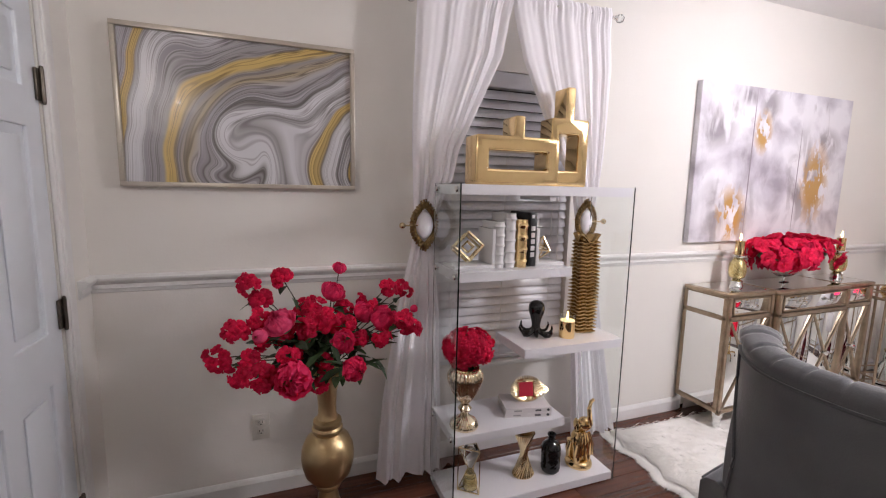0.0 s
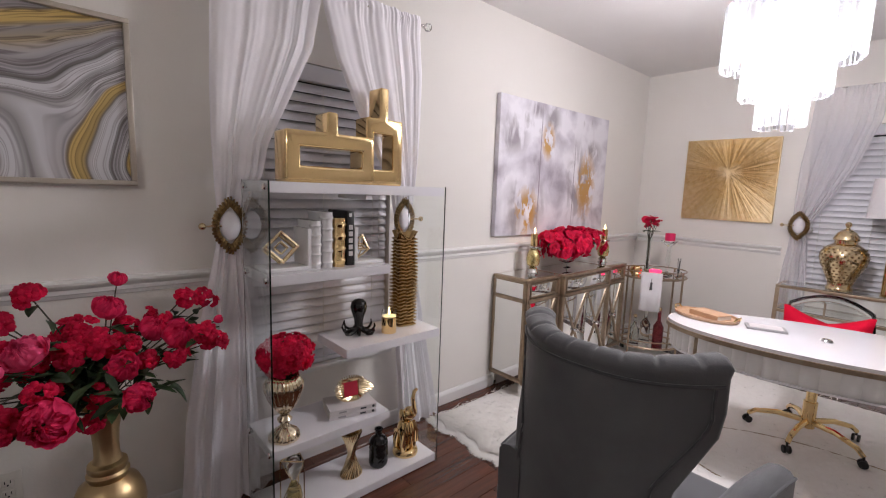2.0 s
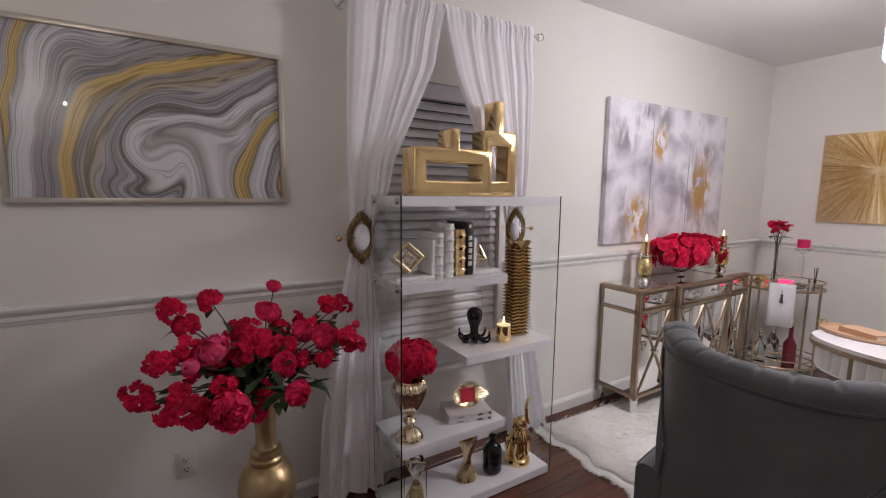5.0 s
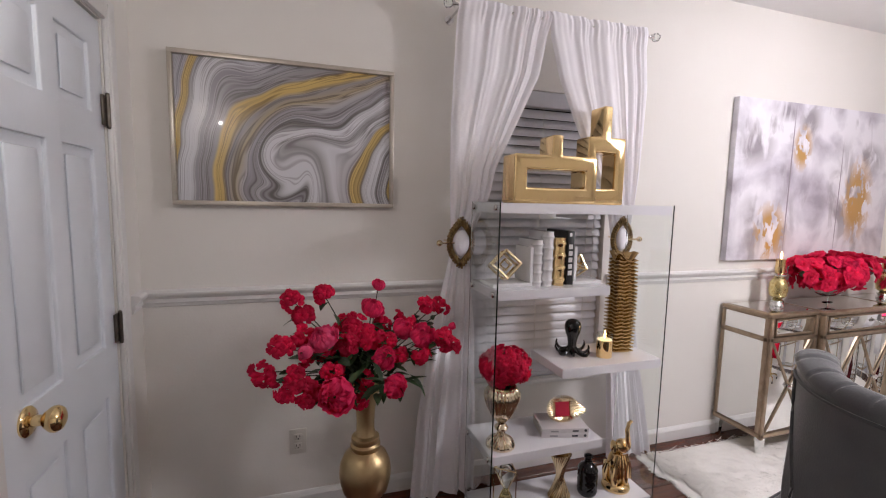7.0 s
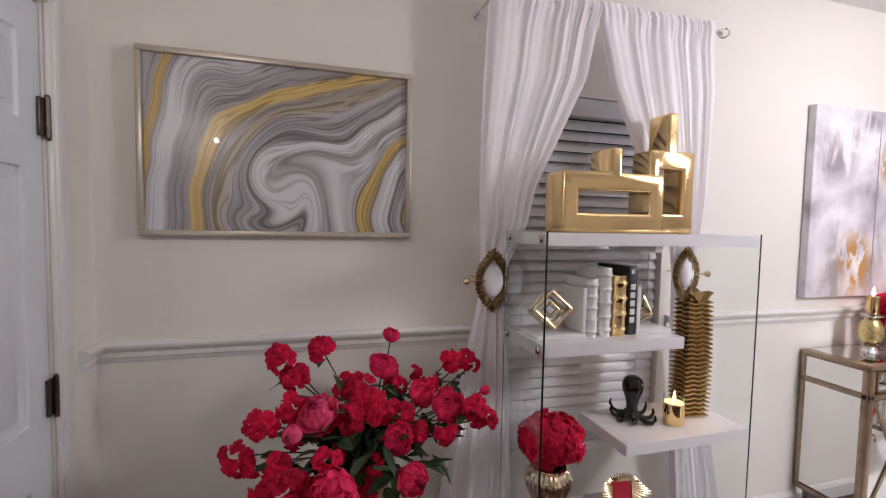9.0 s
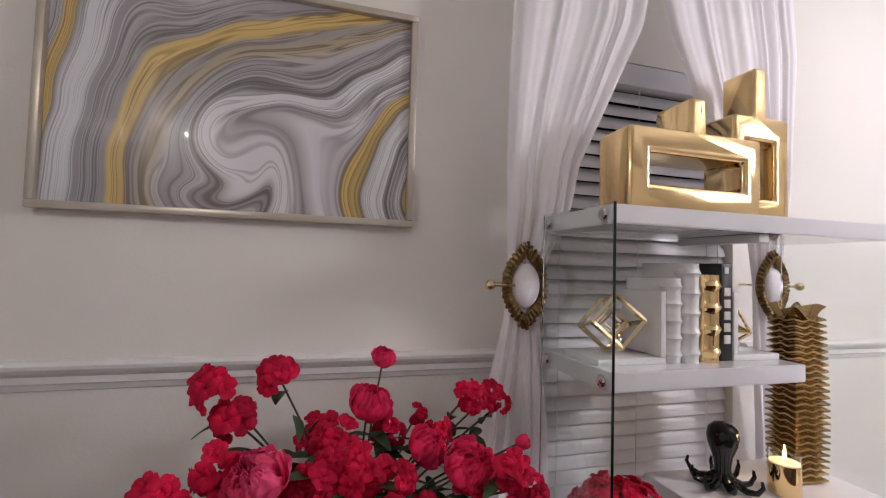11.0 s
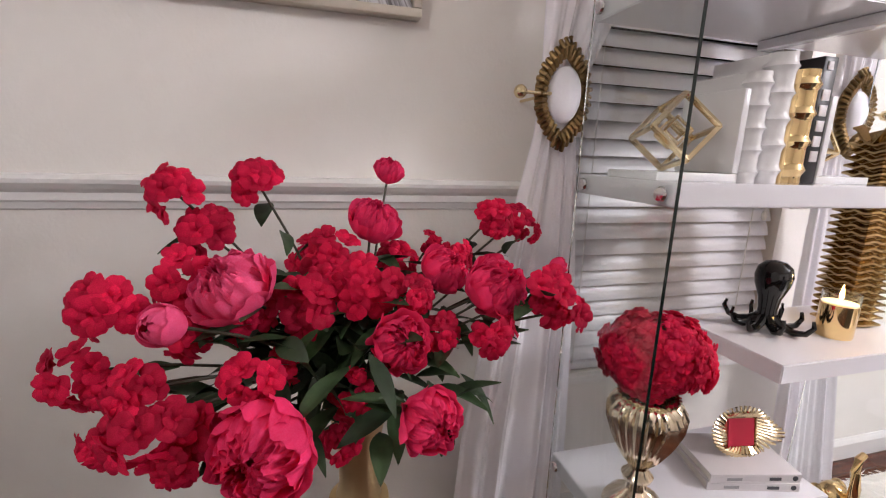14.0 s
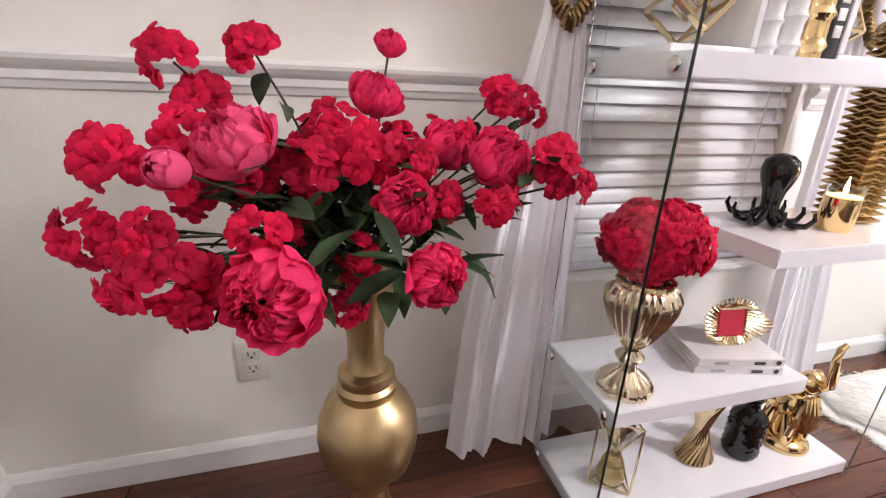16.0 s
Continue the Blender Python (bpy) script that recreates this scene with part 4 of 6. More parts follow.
# ---- third shelf ----
Z3 = 0.687
oc = thing("octopus_figurine", (1.047, 1.675, Z3), "glossy black ceramic octopus figurine standing on its arms", "figurine")
kk = Kit()
kk.lathe([(0.012, 0.018), (0.020, 0.03), (0.019, 0.05), (0.023, 0.075), (0.034, 0.105), (0.037, 0.125), (0.033, 0.145), (0.020, 0.157), (0.002, 0.161)], 24)
for i in range(8):
    a_ = 2 * math.pi * (i + 0.4) / 8
    c_, s_ = math.cos(a_), math.sin(a_)
    ln = 0.070 if i % 2 else 0.086
    kk.tube([(c_ * 0.008, s_ * 0.008, 0.034), (c_ * ln * 0.35, s_ * ln * 0.35, 0.016), (c_ * ln * 0.65, s_ * ln * 0.65, 0.008), (c_ * ln * 0.9, s_ * ln * 0.9, 0.013), (c_ * ln * 1.04, s_ * ln * 1.04, 0.030), (c_ * ln * 1.0, s_ * ln * 1.0, 0.045)], 0.011, 8, taper=0.0035)
part("body", kk, M_BLACK, oc)


def jar_candle(loc, r, h, label):
    root = thing("candle", loc, label, "candle")
    part("gold_cup", Kit().lathe([(r * 0.96, 0), (r, 0.004), (r, h * 0.72), (r * 0.95, h * 0.73)], 32), M_GOLD, root, "polished gold cup")
    g_ = part("glass_rim", Kit().lathe([(r, h * 0.722), (r, h), (r - 0.0016, h), (r - 0.0016, h * 0.735)], 32, caps=False), M_GLASS, root, "clear glass rim")
    g_.visible_shadow = False
    part("wax", Kit().lathe([(r * 0.93, h * 0.731), (r * 0.93, h * 0.765), (0.002, h * 0.768)], 24), M_WAX, root)
    part("flame", Kit().lathe([(0.0008, h * 0.80), (0.0042, h * 0.86), (0.0045, h * 0.92), (0.0022, h * 1.05), (0.0004, h * 1.16)], 10), M_FLAME, root, "small lit flame")


jar_candle((1.168, 1.61, Z3), 0.0345, 0.102, "lit candle in a polished gold glass cup")
point_lamp("candle_lamp", (1.168, 1.61, Z3 + 0.135), 0.25, 0.01, (1.0, 0.6, 0.25))

rv = thing("ribbed_vase", (1.288, 1.665, Z3), "tall gold vase of stacked wavy fins", "vase")
nf, hv, seg = 27, 0.445, 72
verts, faces = [], []
pitch = hv / nf
rows = [(0.0, 0.8)]
for i in range(nf):
    z = i * pitch
    rows += [(z + 0.001, 0.80), (z + 0.35 * pitch, 1.10), (z + 0.62 * pitch, 1.10), (z + 0.97 * pitch, 0.80)]
for i, (z, out_) in enumerate(rows):
    for q in range(seg):
        a_ = 2 * math.pi * q / seg
        sq = 1 / max(abs(math.cos(a_)), abs(math.sin(a_))) ** 0.95
        r = (0.046 + 0.003 * math.sin(z * 9)) * sq * out_
        wave = (0.0026 * math.cos(8 * a_ + 0.9 + z * 14) if z > 0.02 else 0) - (0.018 * math.cos(4 * a_) if i > len(rows) - 5 else 0)
        verts.append((r * math.cos(a_), r * math.sin(a_) * 0.85, z + wave))
for i in range(len(rows) - 1):
    for q in range(seg):
        j = (q + 1) % seg
        faces.append((i * seg + q, i * seg + j, (i + 1) * seg + j, (i + 1) * seg + q))
faces.append(tuple(range(seg)))
faces.append(tuple(range((len(rows) - 1) * seg, len(rows) * seg)))
o_ = part("body", data_mesh("body", verts, faces, M_FIN, False), M_FIN, rv)
o_.matrix_basis = pose(0, 0, 0, 0, 0, -7)

# ---- fourth shelf ----
Z4 = 0.360


# petals and blooms
def petal(L, Wd, cup, curl, nu=6, nv=8, ruffle=0.0, rng=random):
    """One petal along +y from the origin, cupped and curled up to +z."""
    verts, faces = [], []
    ph = rng.uniform(0, 6)
    for j in range(nv + 1):
        v = j / nv
        wd = Wd * ((0.24 + 0.76 * math.sin(math.pi / 2 * v / 0.62)) if v < 0.62 else math.sqrt(max(0.0, 1 - 0.975 * ((v - 0.62) / 0.38) ** 2)))
        for i in range(nu + 1):
            u = -1 + 2 * i / nu
            x = u * wd / 2
            notch = 0.05 * L * max(0, 1 - abs(u) * 3) * v ** 6
            y = L * v * (1 - 0.12 * u * u * v) - notch
            z = cup * wd * (u * u) + curl * L * v * v + ruffle * L * v * math.sin(3.3 * u + ph)
            verts.append(Vector((x, y, z)))
    for j in range(nv):
        for i in range(nu):
            q = j * (nu + 1) + i
            faces.append((q, q + 1, q + nu + 2, q + nu + 1))
    return verts, faces


def shell_petal(R, low, top, half, flare, fold, rng, nu=12, nv=9):
    """One petal of a globe-shaped flower: a patch of a ball, with a rounded, gently waved rim."""
    V, F = [], []
    ph = rng.uniform(0, 6)
    for j in range(nv + 1):
        v = j / nv
        wide = half * (0.35 + 0.65 * math.sin(math.pi / 2 * min(1.0, v / 0.6)))
        for i in range(nu + 1):
            u = -1 + 2 * i / nu
            reach = 1 - 0.26 * abs(u) ** 2.6 - 0.045 * math.cos(4 * u + ph) - 0.05 * abs(math.sin(5.5 * u + 2 * ph))
            th = math.radians(low + (top - low) * v * reach)
            r = R * (1 + flare * v ** 3 + fold * v * math.sin(3.1 * u + ph) + 0.6 * fold * v * v * math.sin(8.3 * u + 3 * ph) - 0.05 * u * u)
            a = wide * u
            V.append(Vector((r * math.sin(th) * math.sin(a), r * math.sin(th) * math.cos(a), r * math.cos(th))))
    for j in range(nv):
        for i in range(nu):
            q = j * (nu + 1) + i
            F.append((q, q + 1, q + nu + 2, q + nu + 1))
    return V, F


def globe_bloom(name, whorls, mat, seed):
    """whorls: (count, ball radius, low angle, top angle, half width in radians, flare, fold)."""
    rng = random.Random(seed)
    V, F = [], []
    for count, R, low, top, half, flare, fold in whorls:
        a0 = rng.uniform(0, 360)
        for i in range(count):
            vs, fs = shell_petal(R * rng.uniform(0.95, 1.05), low, top + rng.uniform(-7, 7), half * rng.uniform(0.85, 1.15), flare * rng.uniform(0.5, 1.4), fold, rng)
            m = pose(0, 0, 0, rng.uniform(-4, 4), rng.uniform(-4, 4), a0 + 360 * i / count + rng.uniform(-9, 9))
            base = len(V)
            V += [m @ v for v in vs]
            F += [tuple(base + k_ for k_ in f_) for f_ in fs]
    # the packed heart of the flower
    base = len(V)
    for j in range(7):
        for i in range(12):
            th, a = math.pi * (0.06 + 0.14 * j), 2 * math.pi * i / 12
            r = 0.5 * (1 + 0.12 * math.sin(5 * a + j) * math.sin(th))
            V.append(Vector((r * math.sin(th) * math.cos(a), r * math.sin(th) * math.sin(a), r * math.cos(th) + 0.08)))
    F += [(base + j * 12 + i, base + j * 12 + (i + 1) % 12, base + (j + 1) * 12 + (i + 1) % 12, base + (j + 1) * 12 + i) for j in range(6) for i in range(12)]
    return data_mesh(name, V, F, mat)


PEONY_WHORLS = [(6, 1.0, 165, 74, 0.62, 0.20, 0.07), (7, 0.97, 160, 54, 0.56, 0.10, 0.09), (8, 0.91, 150, 42, 0.50, 0.07, 0.11), (9, 0.84, 140, 32, 0.46, 0.10, 0.14), (10, 0.75, 125, 25, 0.44, 0.16, 0.17), (9, 0.64, 110, 20, 0.40, 0.28, 0.20), (8, 0.52, 100, 15, 0.42, 0.42, 0.24), (6, 0.38, 95, 8, 0.5, 0.6, 0.25)]
PEONY = [globe_bloom("peony_bloom", PEONY_WHORLS, mt, s_) for s_, mt in ((1, M_PINK), (2, M_PINK), (3, M_ROSEPINK), (4, M_PINK))]
BUD = [globe_bloom("peony_bud", [(3, 1.0, 170, 52, 1.1, 0.05, 0.02), (4, 0.94, 165, 26, 0.95, -0.02, 0.02), (4, 0.86, 160, 14, 0.9, -0.02, 0.03), (3, 0.7, 150, 8, 0.9, 0.1, 0.05)], mt, s_) for s_, mt in ((5, M_ROSEPINK), (6, M_PINK))]


def flat_bloom(name, mat, seed):
    """An open blossom: five broad round petals with a shallow cup, and a small inner ring."""
    rng = random.Random(seed)
    V, F = [], []
    for count, L, Wd, lift, z0 in ((6, 0.72, 0.58, 14, 0.0), (5, 0.46, 0.42, 40, 0.02), (3, 0.18, 0.16, 62, 0.03)):
        a0 = rng.uniform(0, 360)
        for i in range(count):
            base = len(V)
            nu, nv = 8, 8
            ph, bow = rng.uniform(0, 6), rng.uniform(0.2, 0.42)
            m = pose(0, 0, z0, 0, 0, a0 + 360 * i / count + rng.uniform(-9, 9)) @ pose(0, 0, 0, lift + rng.uniform(-10, 10), rng.uniform(-9, 9), 0)
            for j in range(nv + 1):
                for k_ in range(nu + 1):
                    u, v = -1 + 2 * k_ / nu, j / nv
                    # a round outline, narrow at the claw
                    s = u * math.pi / 2
                    y = L * v * (0.55 + 0.45 * math.cos(s) ** 0.8 - 0.07 * math.exp(-(u / 0.22) ** 2) if abs(u) < 1 else 0.55)
                    x = Wd * 0.5 * math.sin(s) * (0.2 + 0.8 * v) * min(1.0, 0.5 + v)
                    z = bow * L * math.sin(math.pi * v * 0.8) * (1 - 0.4 * u * u) + 0.10 * L * u * u * v + 0.05 * L * v * math.sin(4 * u + ph)
                    V.append(m @ Vector((x, y, z)))
            for j in range(nv):
                for k_ in range(nu):
                    q = base + j * (nu + 1) + k_
                    F.append((q, q + 1, q + nu + 2, q + nu + 1))
    return data_mesh(name, V, F, mat)


BLOSSOM = [flat_bloom("blossom", M_RED, s_) for s_ in (11, 12, 13)]


def leaf_mesh(L, Wd, seed):
    rng = random.Random(seed)
    V, F = [], []
    for j in range(9):
        v = j / 8
        wd = Wd * math.sin(math.pi * (0.04 + 0.95 * v)) ** 0.9
        for i in (-1, -0.5, 0, 0.5, 1):
            V.append((i * wd / 2, L * v, 0.16 * wd * abs(i) - 0.28 * L * v * v + 0.01 * L * math.sin(9 * v + i * 2)))
    for j in range(8):
        for i in range(4):
            q = j * 5 + i
            F.append((q, q + 1, q + 6, q + 5))
    return data_mesh("leaf", V, F, M_LEAF)


LEAVES = [leaf_mesh(0.085, 0.022, 1), leaf_mesh(0.07, 0.03, 2), leaf_mesh(0.1, 0.03, 3)]
SEPAL = data_mesh("sepal", *[[tuple(v) for v in petal(0.045, 0.022, 0.4, 0.1)[0]], petal(0.045, 0.022, 0.4, 0.1)[1]], M_LEAFPALE)

# large floor vase
VX, VY = 0.122, 1.64
fv = thing("floor_vase", (VX, VY, 0), "tall satin gold floor vase with a round belly and flared neck", "vase")
part("foot", Kit().lathe([(0.078, 0.0), (0.082, 0.012), (0.078, 0.03), (0.062, 0.07), (0.044, 0.12), (0.036, 0.16), (0.034, 0.178)], 56), M_GOLDSATIN, fv)
part("lower_collar", Kit().lathe([(0.034, 0.176), (0.046, 0.186), (0.049, 0.195), (0.046, 0.204), (0.04, 0.206)], 56), M_GOLDSATIN, fv)
part("belly", Kit().lathe([(0.046, 0.204), (0.062, 0.215), (0.085, 0.245), (0.096, 0.285), (0.099, 0.315), (0.095, 0.35), (0.080, 0.385), (0.060, 0.402), (0.054, 0.408)], 56), M_GOLDSATIN, fv)
part("upper_collar", Kit().lathe([(0.050, 0.406), (0.057, 0.418), (0.057, 0.428), (0.050, 0.436), (0.054, 0.446), (0.052, 0.458), (0.038, 0.468)], 56), M_GOLDSATIN, fv)
part("neck", Kit().lathe([(0.040, 0.466), (0.034, 0.485), (0.0335, 0.52), (0.037, 0.57), (0.046, 0.615), (0.058, 0.648), (0.056, 0.650), (0.044, 0.615), (0.03, 0.55)], 56), M_GOLDSATIN, fv)

bouquet = thing("flower_bouquet", (VX, VY, 0.56), "bouquet of crimson blossoms and coral peonies in the gold vase", "flowers")
ORG = Vector((VX, VY, 0.56))
# kind, x, y, z, radius
PEONIES = [("P", -0.001, 1.412, 0.733, 0.066), ("W", -0.038, 1.511, 0.893, 0.056), ("B", -0.095, 1.45, 0.870, 0.029), ("P", 0.164, 1.481, 0.812, 0.045), ("P", 0.190, 1.413, 0.742, 0.046), ("P", 0.154, 1.68, 0.946, 0.048), ("P", 0.187, 1.735, 1.024, 0.030), ("P", 0.319, 1.541, 0.866, 0.056), ("P", 0.262, 1.62, 0.872, 0.046), ("B", 0.443, 1.58, 0.882, 0.018)]
LEFT_SPRAYS = [("C", -0.026, 1.690, 1.004, 0.050), ("C", -0.138, 1.675, 0.985, 0.052), ("C", -0.102, 1.68, 0.925, 0.052), ("C", -0.172, 1.515, 0.868, 0.048), ("C", -0.236, 1.57, 0.766, 0.050), ("C", -0.198, 1.56, 0.742, 0.034), ("C", -0.116, 1.45, 0.757, 0.056), ("C", -0.094, 1.44, 0.708, 0.032), ("C", -0.170, 1.46, 0.732, 0.032), ("C", -0.128, 1.46, 0.790, 0.046), ("C", -0.105, 1.56, 0.885, 0.046), ("C", -0.07, 1.47, 0.725, 0.044)]
MIDDLE = [("C", 0.083, 1.645, 0.892, 0.052), ("C", 0.129, 1.545, 0.873, 0.052), ("C", 0.039, 1.545, 0.846, 0.052), ("C", 0.190, 1.520, 0.863, 0.034), ("C", -0.018, 1.46, 0.785, 0.042), ("C", 0.08, 1.60, 0.86, 0.040), ("C", 0.022, 1.52, 0.776, 0.030), ("C", 0.085, 1.53, 0.645, 0.042), ("C", 0.20, 1.72, 0.87, 0.045), ("C", 0.05, 1.74, 0.87, 0.045), ("C", -0.09, 1.53, 0.832, 0.042), ("C", -0.03, 1.56, 0.835, 0.046), ("C", 0.10, 1.50, 0.735, 0.040), ("C", 0.23, 1.52, 0.80, 0.036)]
RIGHT_SPRAYS = [("C", 0.366, 1.68, 0.950, 0.044), ("C", 0.425, 1.71, 0.935, 0.042), ("C", 0.462, 1.72, 0.915, 0.026), ("C", 0.388, 1.50, 0.858, 0.046), ("C", 0.418, 1.50, 0.833, 0.038), ("C", 0.300, 1.50, 0.812, 0.044), ("C", 0.29, 1.66, 0.885, 0.040), ("C", 0.275, 1.77, 0.885, 0.030), ("C", 0.34, 1.62, 0.83, 0.045)]
BLOOMS = [(k_, x_, y_, z_, r_ * (0.82 if k_ == "C" else 0.9)) for k_, x_, y_, z_, r_ in PEONIES + LEFT_SPRAYS + MIDDLE + RIGHT_SPRAYS]
rng = random.Random(21)
bend = Vector((VX, VY, 0.66))
for n_, (kind, x, y, z, r) in enumerate(BLOOMS):
    p = Vector((x, y, z))
    d = (p - Vector((VX, VY, 0.72))).normalized()
    d = (d + Vector((0.0, -0.25, 0.75) if kind == "W" else (0.0, -0.75, 0.22)) + Vector((rng.uniform(-0.25, 0.25), rng.uniform(-0.2, 0.2), rng.uniform(-0.2, 0.2)))).normalized()
    if kind == "C":
        d = (d * 0.6 + Vector((-0.05, -0.8, 0.05))).normalized()
    me, nm = (PEONY[2], "peony") if kind == "W" else (PEONY[n_ % 2], "peony") if kind == "P" else (BUD[n_ % 2], "bud") if kind == "B" else (None, "blossom")
    turn = d.to_track_quat("Z", "Y").to_matrix().to_4x4() @ pose(0, 0, 0, 0, 0, rng.uniform(0, 360))
    if me:
        ob = part(nm, me, None, bouquet)
        ob.matrix_basis = Matrix.Translation(p - ORG - d * r * 0.1) @ turn @ Matrix.Diagonal((r * 0.86, r * 0.86, r * (0.80 if kind in "PW" else 1.0), 1))
    else:
        for q in range(6):
            a_ = q * 1.05 + rng.uniform(-0.25, 0.25)
            d_ = Vector((math.cos(a_), math.sin(a_), rng.uniform(0.25, 0.8))).normalized() if q else Vector((0.1, 0.1, 1)).normalized()
            ob = part(nm, BLOSSOM[q % 3], None, bouquet)
            s_ = r * rng.uniform(0.76, 1.0)
            ob.matrix_basis = Matrix.Translation(p - ORG - d * r * 0.3) @ turn @ Matrix.Translation(d_ * r * rng.uniform(0.45, 0.8)) @ (d_ + Vector((rng.uniform(-0.3, 0.3), rng.uniform(-0.3, 0.3), 0.55))).to_track_quat("Z", "Y").to_matrix().to_4x4() @ pose(0, 0, 0, 0, 0, rng.uniform(0, 360)) @ Matrix.Diagonal((s_, s_, s_, 1))
    back = p - d * r * 0.5
    a_ = bend.lerp(back, 0.35) + Vector((0, 0, 0.03))
    b_ = bend.lerp(back, 0.72) + Vector((0, 0, 0.02))
    kk = Kit()
    kk.tube([Vector((VX + rng.uniform(-0.015, 0.015), VY + rng.uniform(-0.015, 0.015), 0.57)) - ORG, bend + Vector((rng.uniform(-0.02, 0.02), rng.uniform(-0.02, 0.02), 0)) - ORG, a_ - ORG, b_ - ORG, back - ORG], 0.0022, 6)
    part("stem", kk, M_STEM, bouquet)
    if kind in "BW" or (kind == "P" and n_ % 3 == 0):
        for q in range(3):
            sp = part("sepal", SEPAL, None, bouquet)
            sp.matrix_basis = Matrix.Translation(back - ORG) @ d.to_track_quat("Z", "Y").to_matrix().to_4x4() @ pose(0, 0, 0, 0, 0, 120 * q) @ pose(0, 0, 0, 40, 0, 0) @ Matrix.Diagonal((r * 20, r * 20, r * 20, 1))
    for q in range(3):
        lf = part("leaf", LEAVES[(n_ + q) % 3], None, bouquet)
        o2 = bend.lerp(back, rng.uniform(0.55, 0.95))
        s_ = rng.uniform(0.75, 1.15)
        lf.matrix_basis = Matrix.Translation(o2 - ORG) @ pose(0, 0, 0, rng.uniform(-15, 50), rng.uniform(-30, 30), rng.uniform(0, 360)) @ Matrix.Diagonal((s_, s_, s_, 1))
for q in range(70):
    lf = part("leaf", LEAVES[q % 3], None, bouquet)
    a_ = rng.uniform(0, 6.28)
    rr = rng.uniform(0.02, 0.19)
    low = rng.uniform(0.13, 0.27)
    lf.matrix_basis = Matrix.Translation((rr * math.cos(a_) + 0.03, rr * math.sin(a_) * 0.8 - 0.04, low)) @ pose(0, 0, 0, rng.uniform(-40, 40), 0, math.degrees(a_) - 90 + rng.uniform(-40, 40)) @ Matrix.Diagonal((0.95, 0.95, 0.95, 1))

# dark foliage packed in the heart of the bouquet
for q in range(130):
    lf = part("leaf", LEAVES[q % 3], None, bouquet)
    d = Vector((rng.gauss(0, 1), rng.gauss(0, 1), rng.gauss(0, 1))).normalized() * rng.uniform(0.3, 1.0)
    lf.matrix_basis = Matrix.Translation((d.x * 0.17 - 0.04, d.y * 0.09 - 0.06, 0.225 + d.z * 0.075)) @ pose(0, 0, 0, rng.uniform(-60, 60), rng.uniform(-40, 40), rng.uniform(0, 360)) @ Matrix.Diagonal((1.05, 0.8, 0.8, 1))

# fluted gold urn with a ball of hydrangea
ur = thing("fluted_urn", (0.668, 1.587, Z4), "fluted shiny gold urn on a round foot", "vase")
ur.scale = (1, 1, 1.1)
part("foot", Kit().lathe([(0.054, 0), (0.057, 0.008), (0.054, 0.018), (0.046, 0.028), (0.03, 0.038), (0.018, 0.046), (0.014, 0.065)], 64, ribs=28, rib_depth=0.12), M_URN, ur)
part("stem_ring", Kit().lathe([(0.015, 0.064), (0.027, 0.068), (0.029, 0.075), (0.022, 0.082), (0.017, 0.09), (0.022, 0.1)], 32), M_URN, ur)
part("bowl", Kit().lathe([(0.02, 0.098), (0.035, 0.115), (0.055, 0.15), (0.068, 0.185), (0.07, 0.205), (0.06, 0.222), (0.05, 0.228), (0.054, 0.236), (0.045, 0.236), (0.03, 0.2)], 84, ribs=26, rib_depth=0.13, twist=4), M_URN, ur)
hy = thing("hydrangea_ball", (0.680, 1.600, Z4 + 0.236), "dense round ball of crimson hydrangea in the gold urn", "flowers")
rng = random.Random(8)
fl = flat_bloom("floret", M_HYD, 31)
N = 280
for i in range(N):
    t_ = (i + 0.5) / N
    zz = 1 - 1.75 * t_
    a_ = i * 2.39996
    rr = math.sqrt(max(0, 1 - zz * zz))
    d = Vector((rr * math.cos(a_), rr * math.sin(a_), zz))
    ob = part("floret", fl, None, hy)
    lump = 1 + 0.10 * math.sin(4 * a_ + 3 * zz) * rr + 0.06 * math.sin(9 * zz + 2 * a_)
    p = Vector((d.x * 0.092 * lump, d.y * 0.082 * lump, 0.096 + d.z * 0.064 * lump)) * rng.uniform(0.88, 1.08)
    s_ = rng.uniform(0.024, 0.033)
    ob.matrix_basis = Matrix.Translation(p) @ d.to_track_quat("Z", "Y").to_matrix().to_4x4() @ pose(0, 0, 0, rng.uniform(-20, 20), rng.uniform(-20, 20), rng.uniform(0, 360)) @ Matrix.Diagonal((s_, s_, s_, 1))
part("core", Kit().ball((0, 0, 0.1), 0.07, 16, 1.2, 1.05, 0.9).cyl((0, 0, -0.02), (0, 0, 0.08), 0.012), M_STEM, hy)

for i, (lab, zb, sx) in enumerate((("pale hardback book lying flat on the shelf", 0.0, 0.0), ("thick pale hardback book under the picture frame", 0.021, 0.004))):
    b2 = thing("coffee_table_book", (0.978, 1.635, Z4 + zb), lab, "book", "stacked books", rz=-15 + 2 * i)
    part("cover", Kit().box(-0.102, 0.102, -0.072, 0.072, 0, 0.0035, 0.001).box(-0.102, 0.102, -0.072, 0.072, 0.017, 0.0205, 0.001).box(-0.102, 0.102, -0.072, -0.0685, 0.0036, 0.0169), M_BOOKWHITE, b2)
    part("page_block", Kit().box(-0.1, 0.1, -0.068, 0.070, 0.0036, 0.0169), M_PAGES, b2)
    part("spine_print", Kit().box(-0.065, -0.032, -0.0732, -0.0721, 0.006, 0.0125), M_INKPALE, b2, "grey print bar")
    part("spine_print", Kit().box(0.03, 0.056, -0.0732, -0.0721, 0.006, 0.013), M_INK, b2, "dark print bar")
    part("spine_print", Kit().cyl((0.088, -0.0721, 0.0105), (0.088, -0.0732, 0.0105), 0.006, 12), M_INK, b2, "dark round mark")

